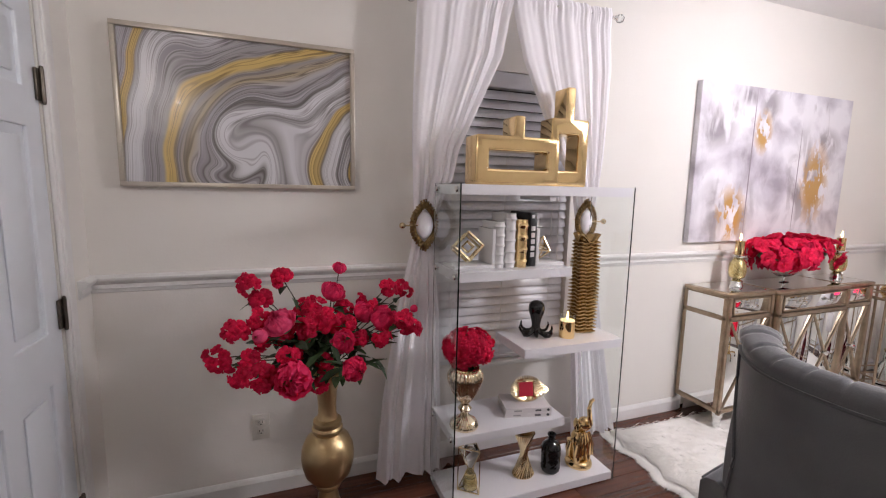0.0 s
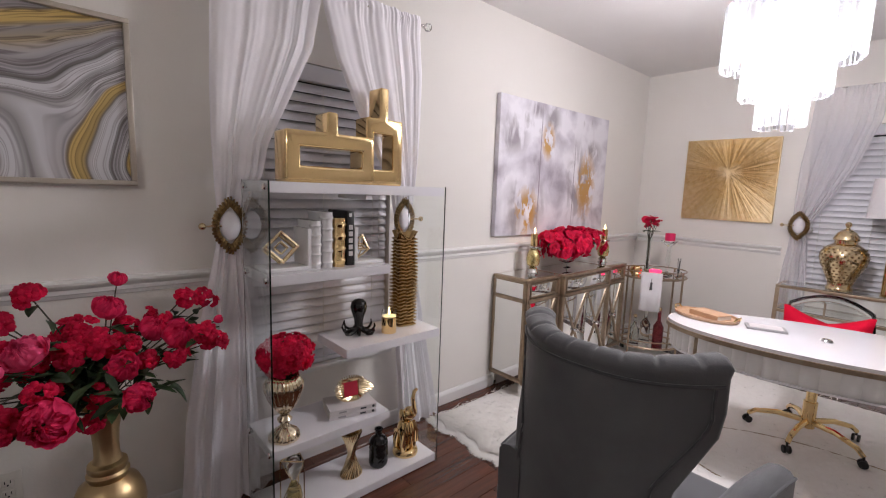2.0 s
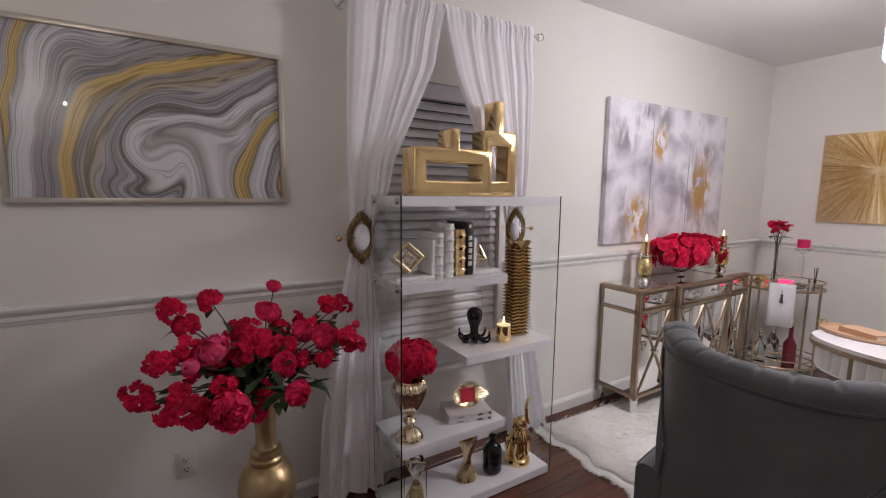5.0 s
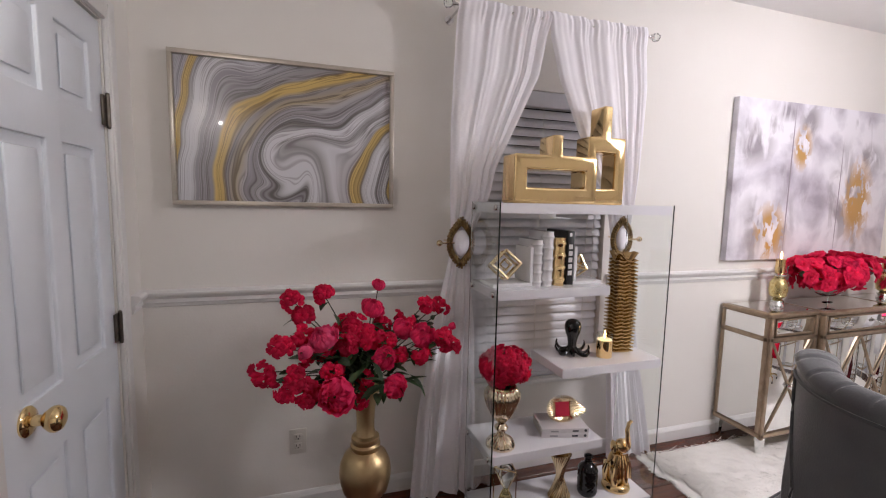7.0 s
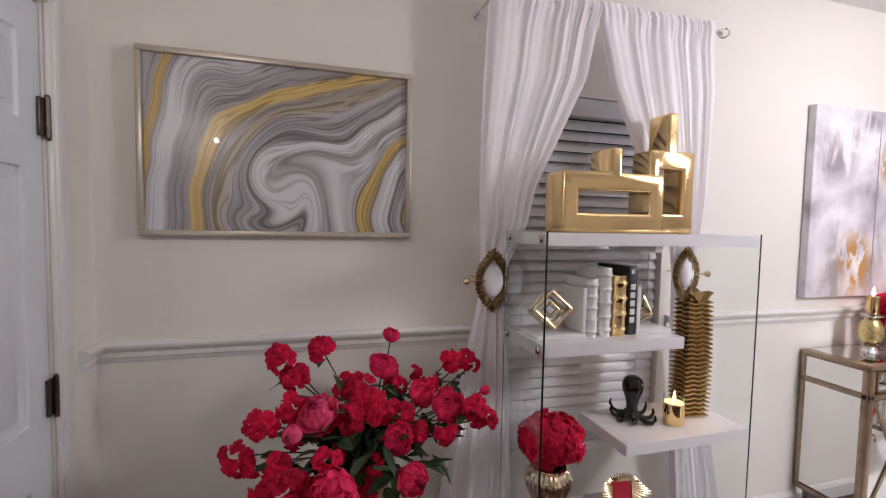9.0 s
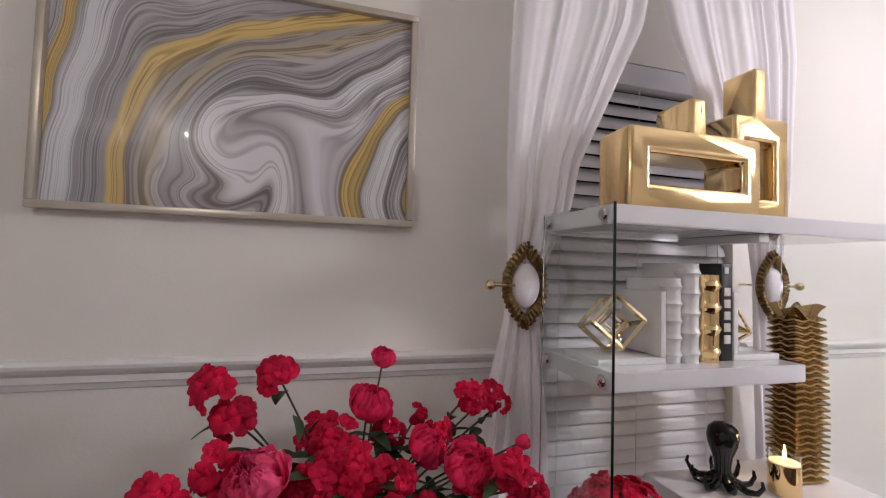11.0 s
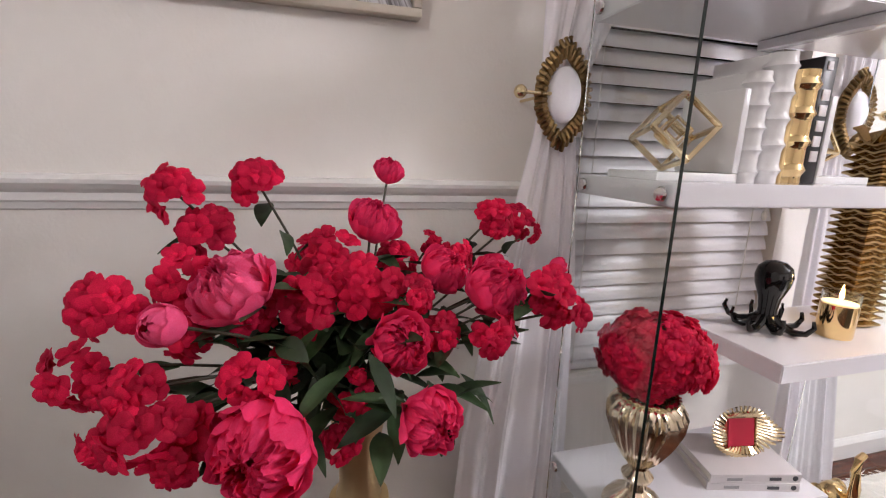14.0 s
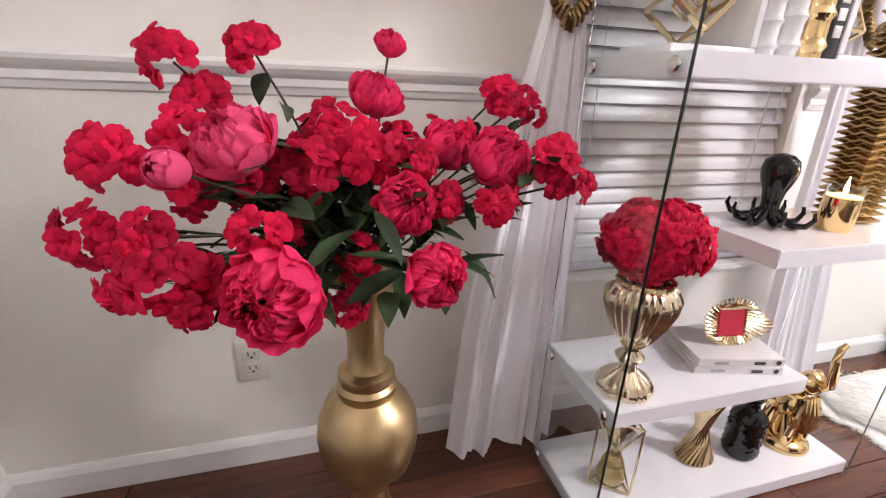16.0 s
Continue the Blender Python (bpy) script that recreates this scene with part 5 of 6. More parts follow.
fr = thing("photo_frame", (0.985, 1.625, Z4 + 0.0415), "small gold sunray frame around a plain red card", "photo frame")
tilt = pose(0, 0, 0, -12, 0, -10) @ Matrix.Diagonal((1.2, 1.2, 1.2, 1))
kk = Kit()
for i in range(40):
    a_ = 2 * math.pi * i / 40
    big = 1 + 0.45 * max(0, math.cos(a_)) ** 8
    sw = 0.25
    inner = 0.031 / max(abs(math.cos(a_)), abs(math.sin(a_)))
    p = tilt @ Vector((inner * math.cos(a_), 0, 0.046 + inner * math.sin(a_)))
    q = tilt @ Vector((0.062 * big * math.cos(a_ - sw), -0.004, 0.046 + 0.049 * math.sin(a_ - sw)))
    kk.tube([p, p.lerp(q, 0.55) + Vector((0, -0.007, 0)), q], 0.0045, 6, taper=0.0032)
kk.box(-0.036, 0.036, 0.001, 0.006, 0.012, 0.076, 0.001, m=tilt)
kk.box(-0.012, 0.012, 0.004, 0.04, 0.0005, 0.006)
part("ray_border", kk, M_GOLDPALE, fr, "twisted gold ray border")
part("card", Kit().box(-0.0265, 0.0265, -0.0015, 0.0008, 0.018, 0.070, m=tilt), M_REDPAPER, fr, "plain red card")

# ---- bottom shelf ----
Z5 = 0.042
hg = thing("hourglass", (0.718, 1.62, Z5), "gold wire cage hourglass with golden sand", "hourglass")
kk = Kit()
tri = [(0.055 * math.cos(a_), 0.055 * math.sin(a_)) for a_ in (radians(-70), radians(50), radians(170))]
for i in range(3):
    p, q = tri[i], tri[(i + 1) % 3]
    for z in (0.003, 0.197):
        kk.cyl((*p, z), (*q, z), 0.0028, 6)
    kk.cyl((*p, 0.003), (*p, 0.197), 0.0028, 6)
    for s_, z in ((0.35, 0.1),):
        kk.cyl((*p, 0.003), (p[0] * 0.2, p[1] * 0.2, 0.1), 0.0022, 6).cyl((*p, 0.197), (p[0] * 0.2, p[1] * 0.2, 0.1), 0.0022, 6)
part("cage", kk, M_GOLDPALE, hg)
o_ = part("glass_bulb", Kit().lathe([(0.03, 0.006), (0.034, 0.03), (0.024, 0.07), (0.006, 0.1), (0.024, 0.13), (0.034, 0.17), (0.03, 0.192)], 24), M_GLASS, hg, "clear glass bulbs")
o_.visible_shadow = False
part("sand", Kit().lathe([(0.029, 0.009), (0.031, 0.03), (0.02, 0.055), (0.001, 0.062)], 20), M_SEEDGLASS, hg, "golden sand")

wh = thing("wheat_sheaf_holder", (0.99, 1.632, Z5), "pale gold metal wheat-sheaf ornament pinched at its waist", "ornament")
for i in range(26):
    a_ = 2 * math.pi * i / 26
    part("stalk", Kit().tube([(0.05 * math.cos(a_), 0.05 * math.sin(a_) * 0.8, 0.005), (0.026 * math.cos(a_ + 0.5), 0.024 * math.sin(a_ + 0.5), 0.06), (0.013 * math.cos(a_ + 1), 0.013 * math.sin(a_ + 1), 0.10), (0.024 * math.cos(a_ + 1.5), 0.022 * math.sin(a_ + 1.5), 0.15), (0.046 * math.cos(a_ + 2), 0.036 * math.sin(a_ + 2), 0.205)], 0.0042, 6, taper=0.005), M_GOLDPALE, wh)
part("floor_plate", Kit().lathe([(0.05, 0), (0.05, 0.003), (0.03, 0.006)], 24, Matrix.Diagonal((1, 0.8, 1, 1))), M_GOLDPALE, wh)

bt = thing("black_bottle", (1.125, 1.616, Z5), "black glossy pineapple-textured bottle with a short neck", "bottle")
kk = Kit()
verts, faces = [], []
prof = [(0.034, 0.0), (0.04, 0.006)] + [(0.041, 0.006 + 0.0075 * i) for i in range(1, 16)] + [(0.035, 0.135), (0.024, 0.146), (0.017, 0.152), (0.016, 0.175), (0.02, 0.178), (0.019, 0.184), (0.012, 0.184)]
seg = 48
for i, (r, z) in enumerate(prof):
    for q in range(seg):
        a_ = 2 * math.pi * q / seg
        bumpy = 1 + (0.12 * abs(math.sin(6 * a_ + z * 160)) * abs(math.sin(6 * a_ - z * 160)) if 1 < i < 18 else 0)
        verts.append((r * bumpy * math.cos(a_), r * bumpy * math.sin(a_), z))
for i in range(len(prof) - 1):
    for q in range(seg):
        j = (q + 1) % seg
        faces.append((i * seg + q, i * seg + j, (i + 1) * seg + j, (i + 1) * seg + q))
faces.append(tuple(range(seg)))
part("body", data_mesh("body", verts, faces, M_BLACK), M_BLACK, bt)

# elephant ornament with a raised trunk, on a round foot
el = thing("elephant_ornament", (1.287, 1.62, Z5), "shiny gold sculpture of an elephant with a raised trunk", "ornament")
kk = Kit()
kk.lathe([(0.062, 0), (0.064, 0.008), (0.06, 0.02), (0.045, 0.03), (0.02, 0.034)], 36)
kk.ball((0, 0.005, 0.125), 0.045, 18, 0.9, 0.85, 1.1).ball((0.012, -0.012, 0.205), 0.034, 18, 1.05, 0.9, 1.0)
for sx in (-1, 1):
    kk.tube([(sx * 0.024, -0.014, 0.11), (sx * 0.03, -0.022, 0.07), (sx * 0.028, -0.024, 0.024)], 0.018, 10, taper=0.016)
    kk.tube([(sx * 0.026, 0.03, 0.11), (sx * 0.032, 0.032, 0.07), (sx * 0.03, 0.03, 0.024)], 0.02, 10, taper=0.017)
    kk.ball((0.012 + sx * 0.036, 0.0, 0.20), 0.03, 14, 0.25 + 0.2 * (sx > 0), 0.75, 1.05)
kk.tube([(0.018, -0.03, 0.205), (0.012, -0.052, 0.225), (0.004, -0.056, 0.26), (0.002, -0.05, 0.30), (0.012, -0.045, 0.33), (0.028, -0.045, 0.34)], 0.014, 10, taper=0.0075)
for i in range(7):
    a_ = -1.2 + 0.4 * i
    kk.tube([(0.03 * math.sin(a_), -0.03, 0.17), (0.045 * math.sin(a_), -0.038, 0.12), (0.05 * math.sin(a_), -0.036, 0.06)], 0.006, 6, taper=0.008)
part("body", kk, M_GOLD, el)


# ---- chandelier ----
ch = thing("chandelier", (CH[0], CH[1], 0), "three-tier crystal prism chandelier, brightly lit", "chandelier")
part("ceiling_plate", Kit().lathe([(0.07, H - 0.03), (0.075, H - 0.012), (0.075, H - 0.0005)], 28), M_CHROME, ch)
part("stem", Kit().cyl((0, 0, 2.16), (0, 0, H - 0.03), 0.012, 12), M_CHROME, ch)
kk = Kit()
kk.lathe([(0.006, 0.0), (0.0125, 0.012), (0.0125, 1.0), (0.007, 1.006)], 3)
PRISM = kk.mesh("prism", M_CRYSTAL, False)
for r, z0, z1, n in ((0.228, 1.90, 2.155, 44), (0.182, 1.91, 2.13, 34), (0.146, 1.770, 1.98, 30), (0.10, 1.78, 1.97, 20), (0.080, 1.648, 1.85, 18)):
    part("ring", Kit().tube([(r * math.cos(2 * math.pi * i / 40), r * math.sin(2 * math.pi * i / 40), z1 + 0.004) for i in range(40)], 0.006, 6, True), M_CHROME, ch)
    for i in range(n):
        a_ = 2 * math.pi * i / n
        o_ = part("prism", PRISM, None, ch)
        o_.visible_shadow = False
        o_.matrix_basis = pose(r * math.cos(a_), r * math.sin(a_), z0 + random.uniform(-0.006, 0.006), 0, 0, math.degrees(a_) + random.uniform(-8, 8)) @ Matrix.Diagonal((1, 1, z1 - z0, 1))
for a_ in (0, 2.094, 4.189):
    part("spoke", Kit().cyl((0, 0, 2.163), (0.228 * math.cos(a_), 0.228 * math.sin(a_), 2.16), 0.005, 6), M_CHROME, ch)
for i in range(9):
    a_ = 2 * math.pi * i / 6
    r, z = (0.13, 2.02) if i < 6 else (0.045, 1.78)
    o_ = part("bulb", Kit().ball((r * math.cos(a_), r * math.sin(a_), z), 0.022, 12, sz=1.5), M_BULB, ch, "lit white bulb")
    o_.visible_shadow = False

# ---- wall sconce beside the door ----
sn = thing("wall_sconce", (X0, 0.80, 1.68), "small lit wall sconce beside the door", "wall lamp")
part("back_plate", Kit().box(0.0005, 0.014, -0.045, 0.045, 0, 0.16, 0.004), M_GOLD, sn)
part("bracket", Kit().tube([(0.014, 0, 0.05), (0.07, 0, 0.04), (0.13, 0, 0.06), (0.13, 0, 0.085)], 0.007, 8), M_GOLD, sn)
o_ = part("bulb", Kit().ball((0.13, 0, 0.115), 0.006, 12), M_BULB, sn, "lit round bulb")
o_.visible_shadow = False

# ---- rug ----
rx0, rx1, ry0, ry1 = 1.635, 3.98, -1.35, 1.84


def rug_edge(y):
    return rx0 + 0.015 * (y - 1.2) / 0.6 + 0.018 * math.sin(y * 21) + 0.01 * math.sin(y * 47 + 1)


rug = tagged(new("shag_rug"), "large fluffy white faux-fur rug under desk and chair", "rug")
verts, faces = [], []
nx, ny = 250, 340
for j in range(ny + 1):
    y = ry0 + (ry1 - ry0) * j / ny
    xa = rug_edge(y)
    for i in range(nx + 1):
        x = xa + (rx1 - xa) * i / nx
        edge = min(i, nx - i, j, ny - j)
        lump = 0.0035 * noise.noise((x * 9, y * 9, 0)) + 0.0025 * noise.noise((x * 32 + 6 * y, y * 22, 4)) + 0.002 * noise.noise((x * 75 + 20 * y, y * 50, 9))
        verts.append((x, y, 0.001 + (0.017 + lump) * min(1.0, edge / 4)))
for j in range(ny):
    for i in range(nx):
        q = j * (nx + 1) + i
        faces.append((q, q + 1, q + nx + 2, q + nx + 1))
part("backing", data_mesh("backing", verts, faces, M_FURBASE), M_FURBASE, rug)
nr = np.random.RandomState(3)
N = 190000
ys = nr.uniform(ry0, ry1, N)
xs = nr.uniform(rx0 - 0.03, rx1, N)
near = nr.uniform(0, 1, N) < 0.35
ys[near] = nr.uniform(0.9, ry1, near.sum())
xs[near] = nr.uniform(1.6, 2.5, near.sum())
ang_ = np.array([2.5 * noise.noise((x * 5, y * 5, 3)) for x, y in zip(xs, ys)]) + nr.uniform(-0.9, 0.9, N) - 1.2
ln = nr.uniform(0.022, 0.05, N)
edge_x = np.array([rug_edge(y) for y in ys])
hang = xs < edge_x + 0.012
ang_[hang] = math.pi + nr.uniform(-0.7, 0.7, hang.sum())
xs = np.maximum(xs, edge_x + nr.uniform(-0.004, 0.012, N))
keep = hang | (nr.uniform(0, 1, N) < 0.05 + np.exp(-(xs - edge_x) / 0.05))
xs, ys, ang_, ln, hang = xs[keep], ys[keep], ang_[keep], ln[keep], hang[keep]
N = len(xs)
V = np.zeros((N, 4, 3))
dx, dy = np.cos(ang_), np.sin(ang_)
wd = nr.uniform(0.0016, 0.0032, N)
zb = np.where(hang, 0.010, 0.0165)
zt = np.where(hang, 0.003, 0.020) + nr.uniform(0, 0.009, N)
V[:, 0] = np.stack([xs - dy * wd, ys + dx * wd, zb], 1)
V[:, 1] = np.stack([xs + dy * wd, ys - dx * wd, zb], 1)
V[:, 2] = np.stack([xs + dx * ln * 0.55 + dy * wd, ys + dy * ln * 0.55 - dx * wd, np.where(hang, 0.010, 0.0205) + nr.uniform(0, 0.002, N)], 1)
V[:, 3] = np.stack([xs + dx * ln * 1.2, ys + dy * ln * 1.2, zt], 1)
F = np.arange(N * 4).reshape(N, 4)[:, [0, 1, 2, 3]]
me = bpy.data.meshes.new("pile")
me.from_pydata(V.reshape(-1, 3).tolist(), [], F.tolist())
me.materials.append(M_FUR)
me.polygons.foreach_set("use_smooth", [True] * len(me.polygons))
tagged(part("pile", me, M_FUR, rug, "long white fur pile"), kind="stuff")
ZR = 0.018

# ---- mirrored console ----
cn = thing("mirrored_console", (2.245, 1.93, 0), "mirrored console table with bronze trim, drawers and crossed doors", "console table")
CW, CD, CZ = 1.30, 0.275, 0.803
FRONT = [(0.0, 0.36, CD), (0.36, 1.00, CD + 0.03), (1.00, CW, CD)]


def frame_strip(kk, a, b, t=0.011):
    (x0, y0, z0), (x1, y1, z1) = a, b
    kk.box(min(x0, x1) - t, max(x0, x1) + t, min(y0, y1) - t, max(y0, y1) + t, min(z0, z1) - t, max(z0, z1) + t, 0.003)


for x0, x1, d in FRONT:
    part("top_frame", Kit().box(x0 - 0.012 * (x0 == 0), x1 + 0.012 * (x1 == CW), -d - 0.012, 0, CZ - 0.024, CZ - 0.002, 0.006), M_CHAMPAGNE, cn)
    part("top_mirror", Kit().box(x0 + 0.02, x1 - 0.02, -d + 0.016, -0.02, CZ - 0.003, CZ), M_MIRROR, cn, "mirrored top inset")
    part("body", Kit().box(x0 + 0.004, x1 - 0.004, -d + 0.012, -0.004, 0.115, CZ - 0.025), M_CHAMPAGNE, cn)
    kk = Kit()
    for z in (0.660, 0.125):
        frame_strip(kk, (x0 + 0.011, -d, z), (x1 - 0.011, -d, z))
    for x in (x0 + 0.011, x1 - 0.011):
        frame_strip(kk, (x, -d, 0.115), (x, -d, CZ - 0.036))
    part("front_frame", kk, M_CHAMPAGNE, cn, "bronze front frame")
for xm, xw in ((0.18, 0.145), (0.68, 0.285), (1.15, 0.125)):
    d = CD + 0.03 if abs(xm - 0.68) < 0.01 else CD
    dr = part("drawer", Kit().box(xm - xw, xm + xw, -d - 0.004, -d + 0.014, 0.683, 0.768, 0.003), M_MIRROR, cn, "mirrored drawer front")
    kk = Kit()
    for s_ in ((-xw, -xw + 0.008), (xw - 0.008, xw)):
        kk.box(xm + s_[0], xm + s_[1], -d - 0.010, -d - 0.003, 0.680, 0.771, 0.001)
    kk.box(xm - xw, xm + xw, -d - 0.010, -d - 0.003, 0.680, 0.687, 0.001).box(xm - xw, xm + xw, -d - 0.010, -d - 0.003, 0.764, 0.771, 0.001)
    part("drawer_trim", kk, M_CHAMPAGNE, dr, "bronze drawer trim")
    for px in ((xm - 0.13, xm + 0.13) if xw > 0.2 else (xm,)):
        part("pull", Kit().cyl((px, -d - 0.004, 0.726), (px, -d - 0.02, 0.726), 0.005, 8).ball((px, -d - 0.025, 0.726), 0.011, 10, sx=2.2), M_CHROME, dr, "crystal and chrome pull")
for x0, x1, d in ((0.03, 0.33, CD), (0.385, 0.675, CD + 0.03), (0.685, 0.975, CD + 0.03), (1.03, 1.27, CD)):
    do = part("door", Kit().box(x0, x1, -d - 0.002, -d + 0.014, 0.142, 0.643, 0.002), M_MIRROR, cn, "mirrored door")
    for p, q in (((x0, 0.142), (x1, 0.643)), ((x0, 0.643), (x1, 0.142))):
        part("cross_bar", Kit().tube([(p[0], -d - 0.006, p[1]), ((p[0] + q[0]) / 2, -d - 0.008, (p[1] + q[1]) / 2), (q[0], -d - 0.006, q[1])], 0.0055, 4), M_CHAMPAGNE, do, "diagonal bronze bar")
    part("rosette", Kit().ball(((x0 + x1) / 2, -d - 0.016, 0.392), 0.016, 10, rings=6), M_CHROME, do, "crystal rosette", False)
for x, s_ in ((0.0, -1), (CW, 1)):
    for z0, z1 in ((0.145, 0.647), (0.675, 0.77)):
        part("side_mirror", Kit().box(min(x, x + s_ * 0.003), max(x, x + s_ * 0.003), -CD + 0.022, -0.022, z0, z1), M_MIRROR, cn, "mirrored side panel")
    kk = Kit()
    for z in (0.125, 0.660):
        kk.box(min(x, x + s_ * 0.007), max(x, x + s_ * 0.007), -CD, 0, z - 0.012, z + 0.012, 0.002)
    for y in (-CD + 0.012, -0.012):
        kk.box(min(x, x + s_ * 0.007), max(x, x + s_ * 0.007), y - 0.011, y + 0.011, 0.138, CZ - 0.028, 0.002)
    part("side_frame", kk, M_CHAMPAGNE, cn, "bronze side frame")
for x, d in ((0.02, CD), (0.02, 0.03), (0.38, CD + 0.025), (0.98, CD + 0.025), (CW - 0.02, CD), (CW - 0.02, 0.03)):
    part("leg", Kit().lathe([(0.013, 0.0), (0.014, 0.012), (0.024, 0.104), (0.026, 0.113)], 4, Matrix.Translation((x, -d + 0.008, 0)) @ pose(0, 0, 0, 0, 0, 45)), M_MIRROR, cn, "tapered mirrored foot", False)


def pillar_holder(loc, label):
    root = thing("candle_holder", loc, label, "candle holder", "candle holders on the console")
    part("foot", Kit().lathe([(0.036, 0), (0.038, 0.006), (0.030, 0.018), (0.034, 0.03), (0.02, 0.04)], 24), M_CHROME, root, "clear crystal foot")
    part("bulb", Kit().lathe([(0.02, 0.04), (0.04, 0.055), (0.047, 0.09), (0.044, 0.13), (0.030, 0.155), (0.024, 0.162)], 32), M_SEEDGLASS, root, "beaded gold mercury glass")
    part("dish", Kit().lathe([(0.022, 0.162), (0.04, 0.170), (0.046, 0.178), (0.046, 0.184), (0.03, 0.182)], 24), M_CHROME, root, "glass dish")
    part("candle", Kit().lathe([(0.024, 0.184), (0.025, 0.19), (0.025, 0.265), (0.022, 0.268), (0.002, 0.266)], 24), M_GOLD, root, "metallic gold candle")
    part("flame", Kit().lathe([(0.001, 0.268), (0.006, 0.28), (0.006, 0.29), (0.0005, 0.312)], 10), M_FLAME, root, "small lit flame")


pillar_holder((2.49, 1.80, CZ), "gold beaded glass candle holder with a lit gold candle")
pillar_holder((3.42, 1.79, CZ), "gold beaded glass candle holder with a lit gold candle")
point_lamp("candle_lamp", (2.49, 1.80, CZ + 0.33), 0.1, 0.012, (1.0, 0.72, 0.4))

bw = thing("glass_bowl", (2.90, 1.79, CZ), "long clear glass bowl on a short foot", "bowl")
o_ = part("bowl", Kit().lathe([(0.04, 0), (0.04, 0.003), (0.008, 0.008), (0.008, 0.035), (0.07, 0.045), (0.105, 0.062), (0.1035, 0.0625), (0.069, 0.0465), (0.007, 0.038)], 36, Matrix.Diagonal((1, 0.42, 1, 1))), M_GLASS, bw)
o_.visible_shadow = False
ro = thing("rose_centrepiece", (2.96, 1.79, CZ + 0.075), "long mound of crimson silk roses in a glass bowl", "flowers")
ROSE = flat_bloom("rose_bloom", M_HYD, 41)
rng = random.Random(9)
for i in range(150):
    u = rng.uniform(-1, 1)
    a_ = rng.uniform(-0.7, 3.8)
    p = Vector((0.35 * u, -0.10 * math.cos(a_) * math.sqrt(1 - 0.6 * u * u), 0.095 + 0.10 * math.sin(a_) * math.sqrt(1 - 0.6 * u * u)))
    p = Vector((0, 0, 0.085)) + (p - Vector((0, 0, 0.085))) * rng.choice((0.6, 0.85, 1.0, 1.05))
    d = Vector((u * 0.6 + rng.uniform(-0.5, 0.5), -math.cos(a_) + rng.uniform(-0.4, 0.4), math.sin(a_) + rng.uniform(-0.3, 0.5))).normalized()
    ob = part("rose", ROSE, None, ro)
    s_ = rng.uniform(0.060, 0.080)
    ob.matrix_basis = Matrix.Translation(p) @ d.to_track_quat("Z", "Y").to_matrix().to_4x4() @ pose(0, 0, 0, rng.uniform(-15, 15), 0, rng.uniform(0, 360)) @ Matrix.Diagonal((s_, s_, s_, 1))
part("moss_core", Kit().ball((0, 0, 0.10), 0.06, 16, 5.4, 1.0, 0.7), M_LEAF, ro)

# ---- bar cart in the corner ----
ct = thing("bar_cart", (3.765, 1.505, 0), "half-round antique gold bar cart with mirrored shelves", "bar cart", rz=-42)
RXC, RYC = 0.25, 0.20


def oval(r1, r2, z, n=40):
    return [(r1 * math.cos(2 * math.pi * i / n), r2 * math.sin(2 * math.pi * i / n), z) for i in range(n)]


for z in (0.70, 0.13):
    part("shelf_mirror", Kit().lathe([(0.001, z - 0.006), (RXC - 0.008, z - 0.006), (RXC - 0.008, z), (0.001, z)], 40, Matrix.Diagonal((1, RYC / RXC, 1, 1)), caps=False), M_MIRROR, ct, "mirrored shelf")
    part("rim", Kit().tube(oval(RXC, RYC, z - 0.002), 0.009, 8, True), M_CHAMPAGNE, ct)
    part("gallery_rail", Kit().tube(oval(RXC, RYC, z + 0.05), 0.005, 6, True), M_CHAMPAGNE, ct)
for a_ in (0.5, 2.2, 3.7, 5.4):
    x, y = RXC * math.cos(a_), RYC * math.sin(a_)
    part("post", Kit().cyl((x, y, 0.05), (x, y, 0.752), 0.008, 10), M_CHAMPAGNE, ct)
    part("caster", Kit().cyl((x - 0.01, y, 0.025), (x + 0.01, y, 0.025), 0.025, 16).cyl((x, y, 0.03), (x, y, 0.055), 0.006, 8), M_BLACKCLOTH, ct, "small black caster")

bv = thing("bud_vase", (3.845, 1.605, 0.70), "slim clear glass vase", "vase")
o_ = part("glass", Kit().lathe([(0.035, 0), (0.036, 0.01), (0.02, 0.05), (0.013, 0.12), (0.014, 0.25), (0.024, 0.30), (0.023, 0.30), (0.012, 0.24), (0.01, 0.12)], 24), M_GLASS, bv)
o_.visible_shadow = False
rb = thing("rose_bunch", (3.845, 1.605, 0.73), "small bunch of crimson roses in a slim glass vase", "flowers")
for i in range(11):
    a_ = i * 2.4
    rr = 0.06 * math.sqrt(i / 11)
    p = Vector((rr * math.cos(a_), rr * math.sin(a_), 0.40 + 0.03 * math.cos(i * 3)))
    o_ = part("rose", ROSE, None, rb)
    o_.matrix_basis = Matrix.Translation(p) @ pose(0, 0, 0, 40 * math.sin(a_) + 25, 30 * math.cos(a_), 50 * i) @ Matrix.Diagonal((0.055, 0.055, 0.055, 1))
    part("stem", Kit().tube([(0.003 * math.cos(a_), 0.003 * math.sin(a_), 0.0), (0.008 * math.cos(a_), 0.008 * math.sin(a_), 0.26), p], 0.0022, 5), M_STEM, rb)
for i in range(8):
    o_ = part("leaf", LEAVES[i % 3], None, rb)
    o_.matrix_basis = pose(0.02 * math.cos(i), 0.02 * math.sin(i), 0.33, 10, 0, 45 * i) @ Matrix.Diagonal((0.8, 0.8, 0.8, 1))
pc = thing("pillar_candle", (3.865, 1.445, 0.70), "hot pink candle on a tall clear glass stand", "candle")
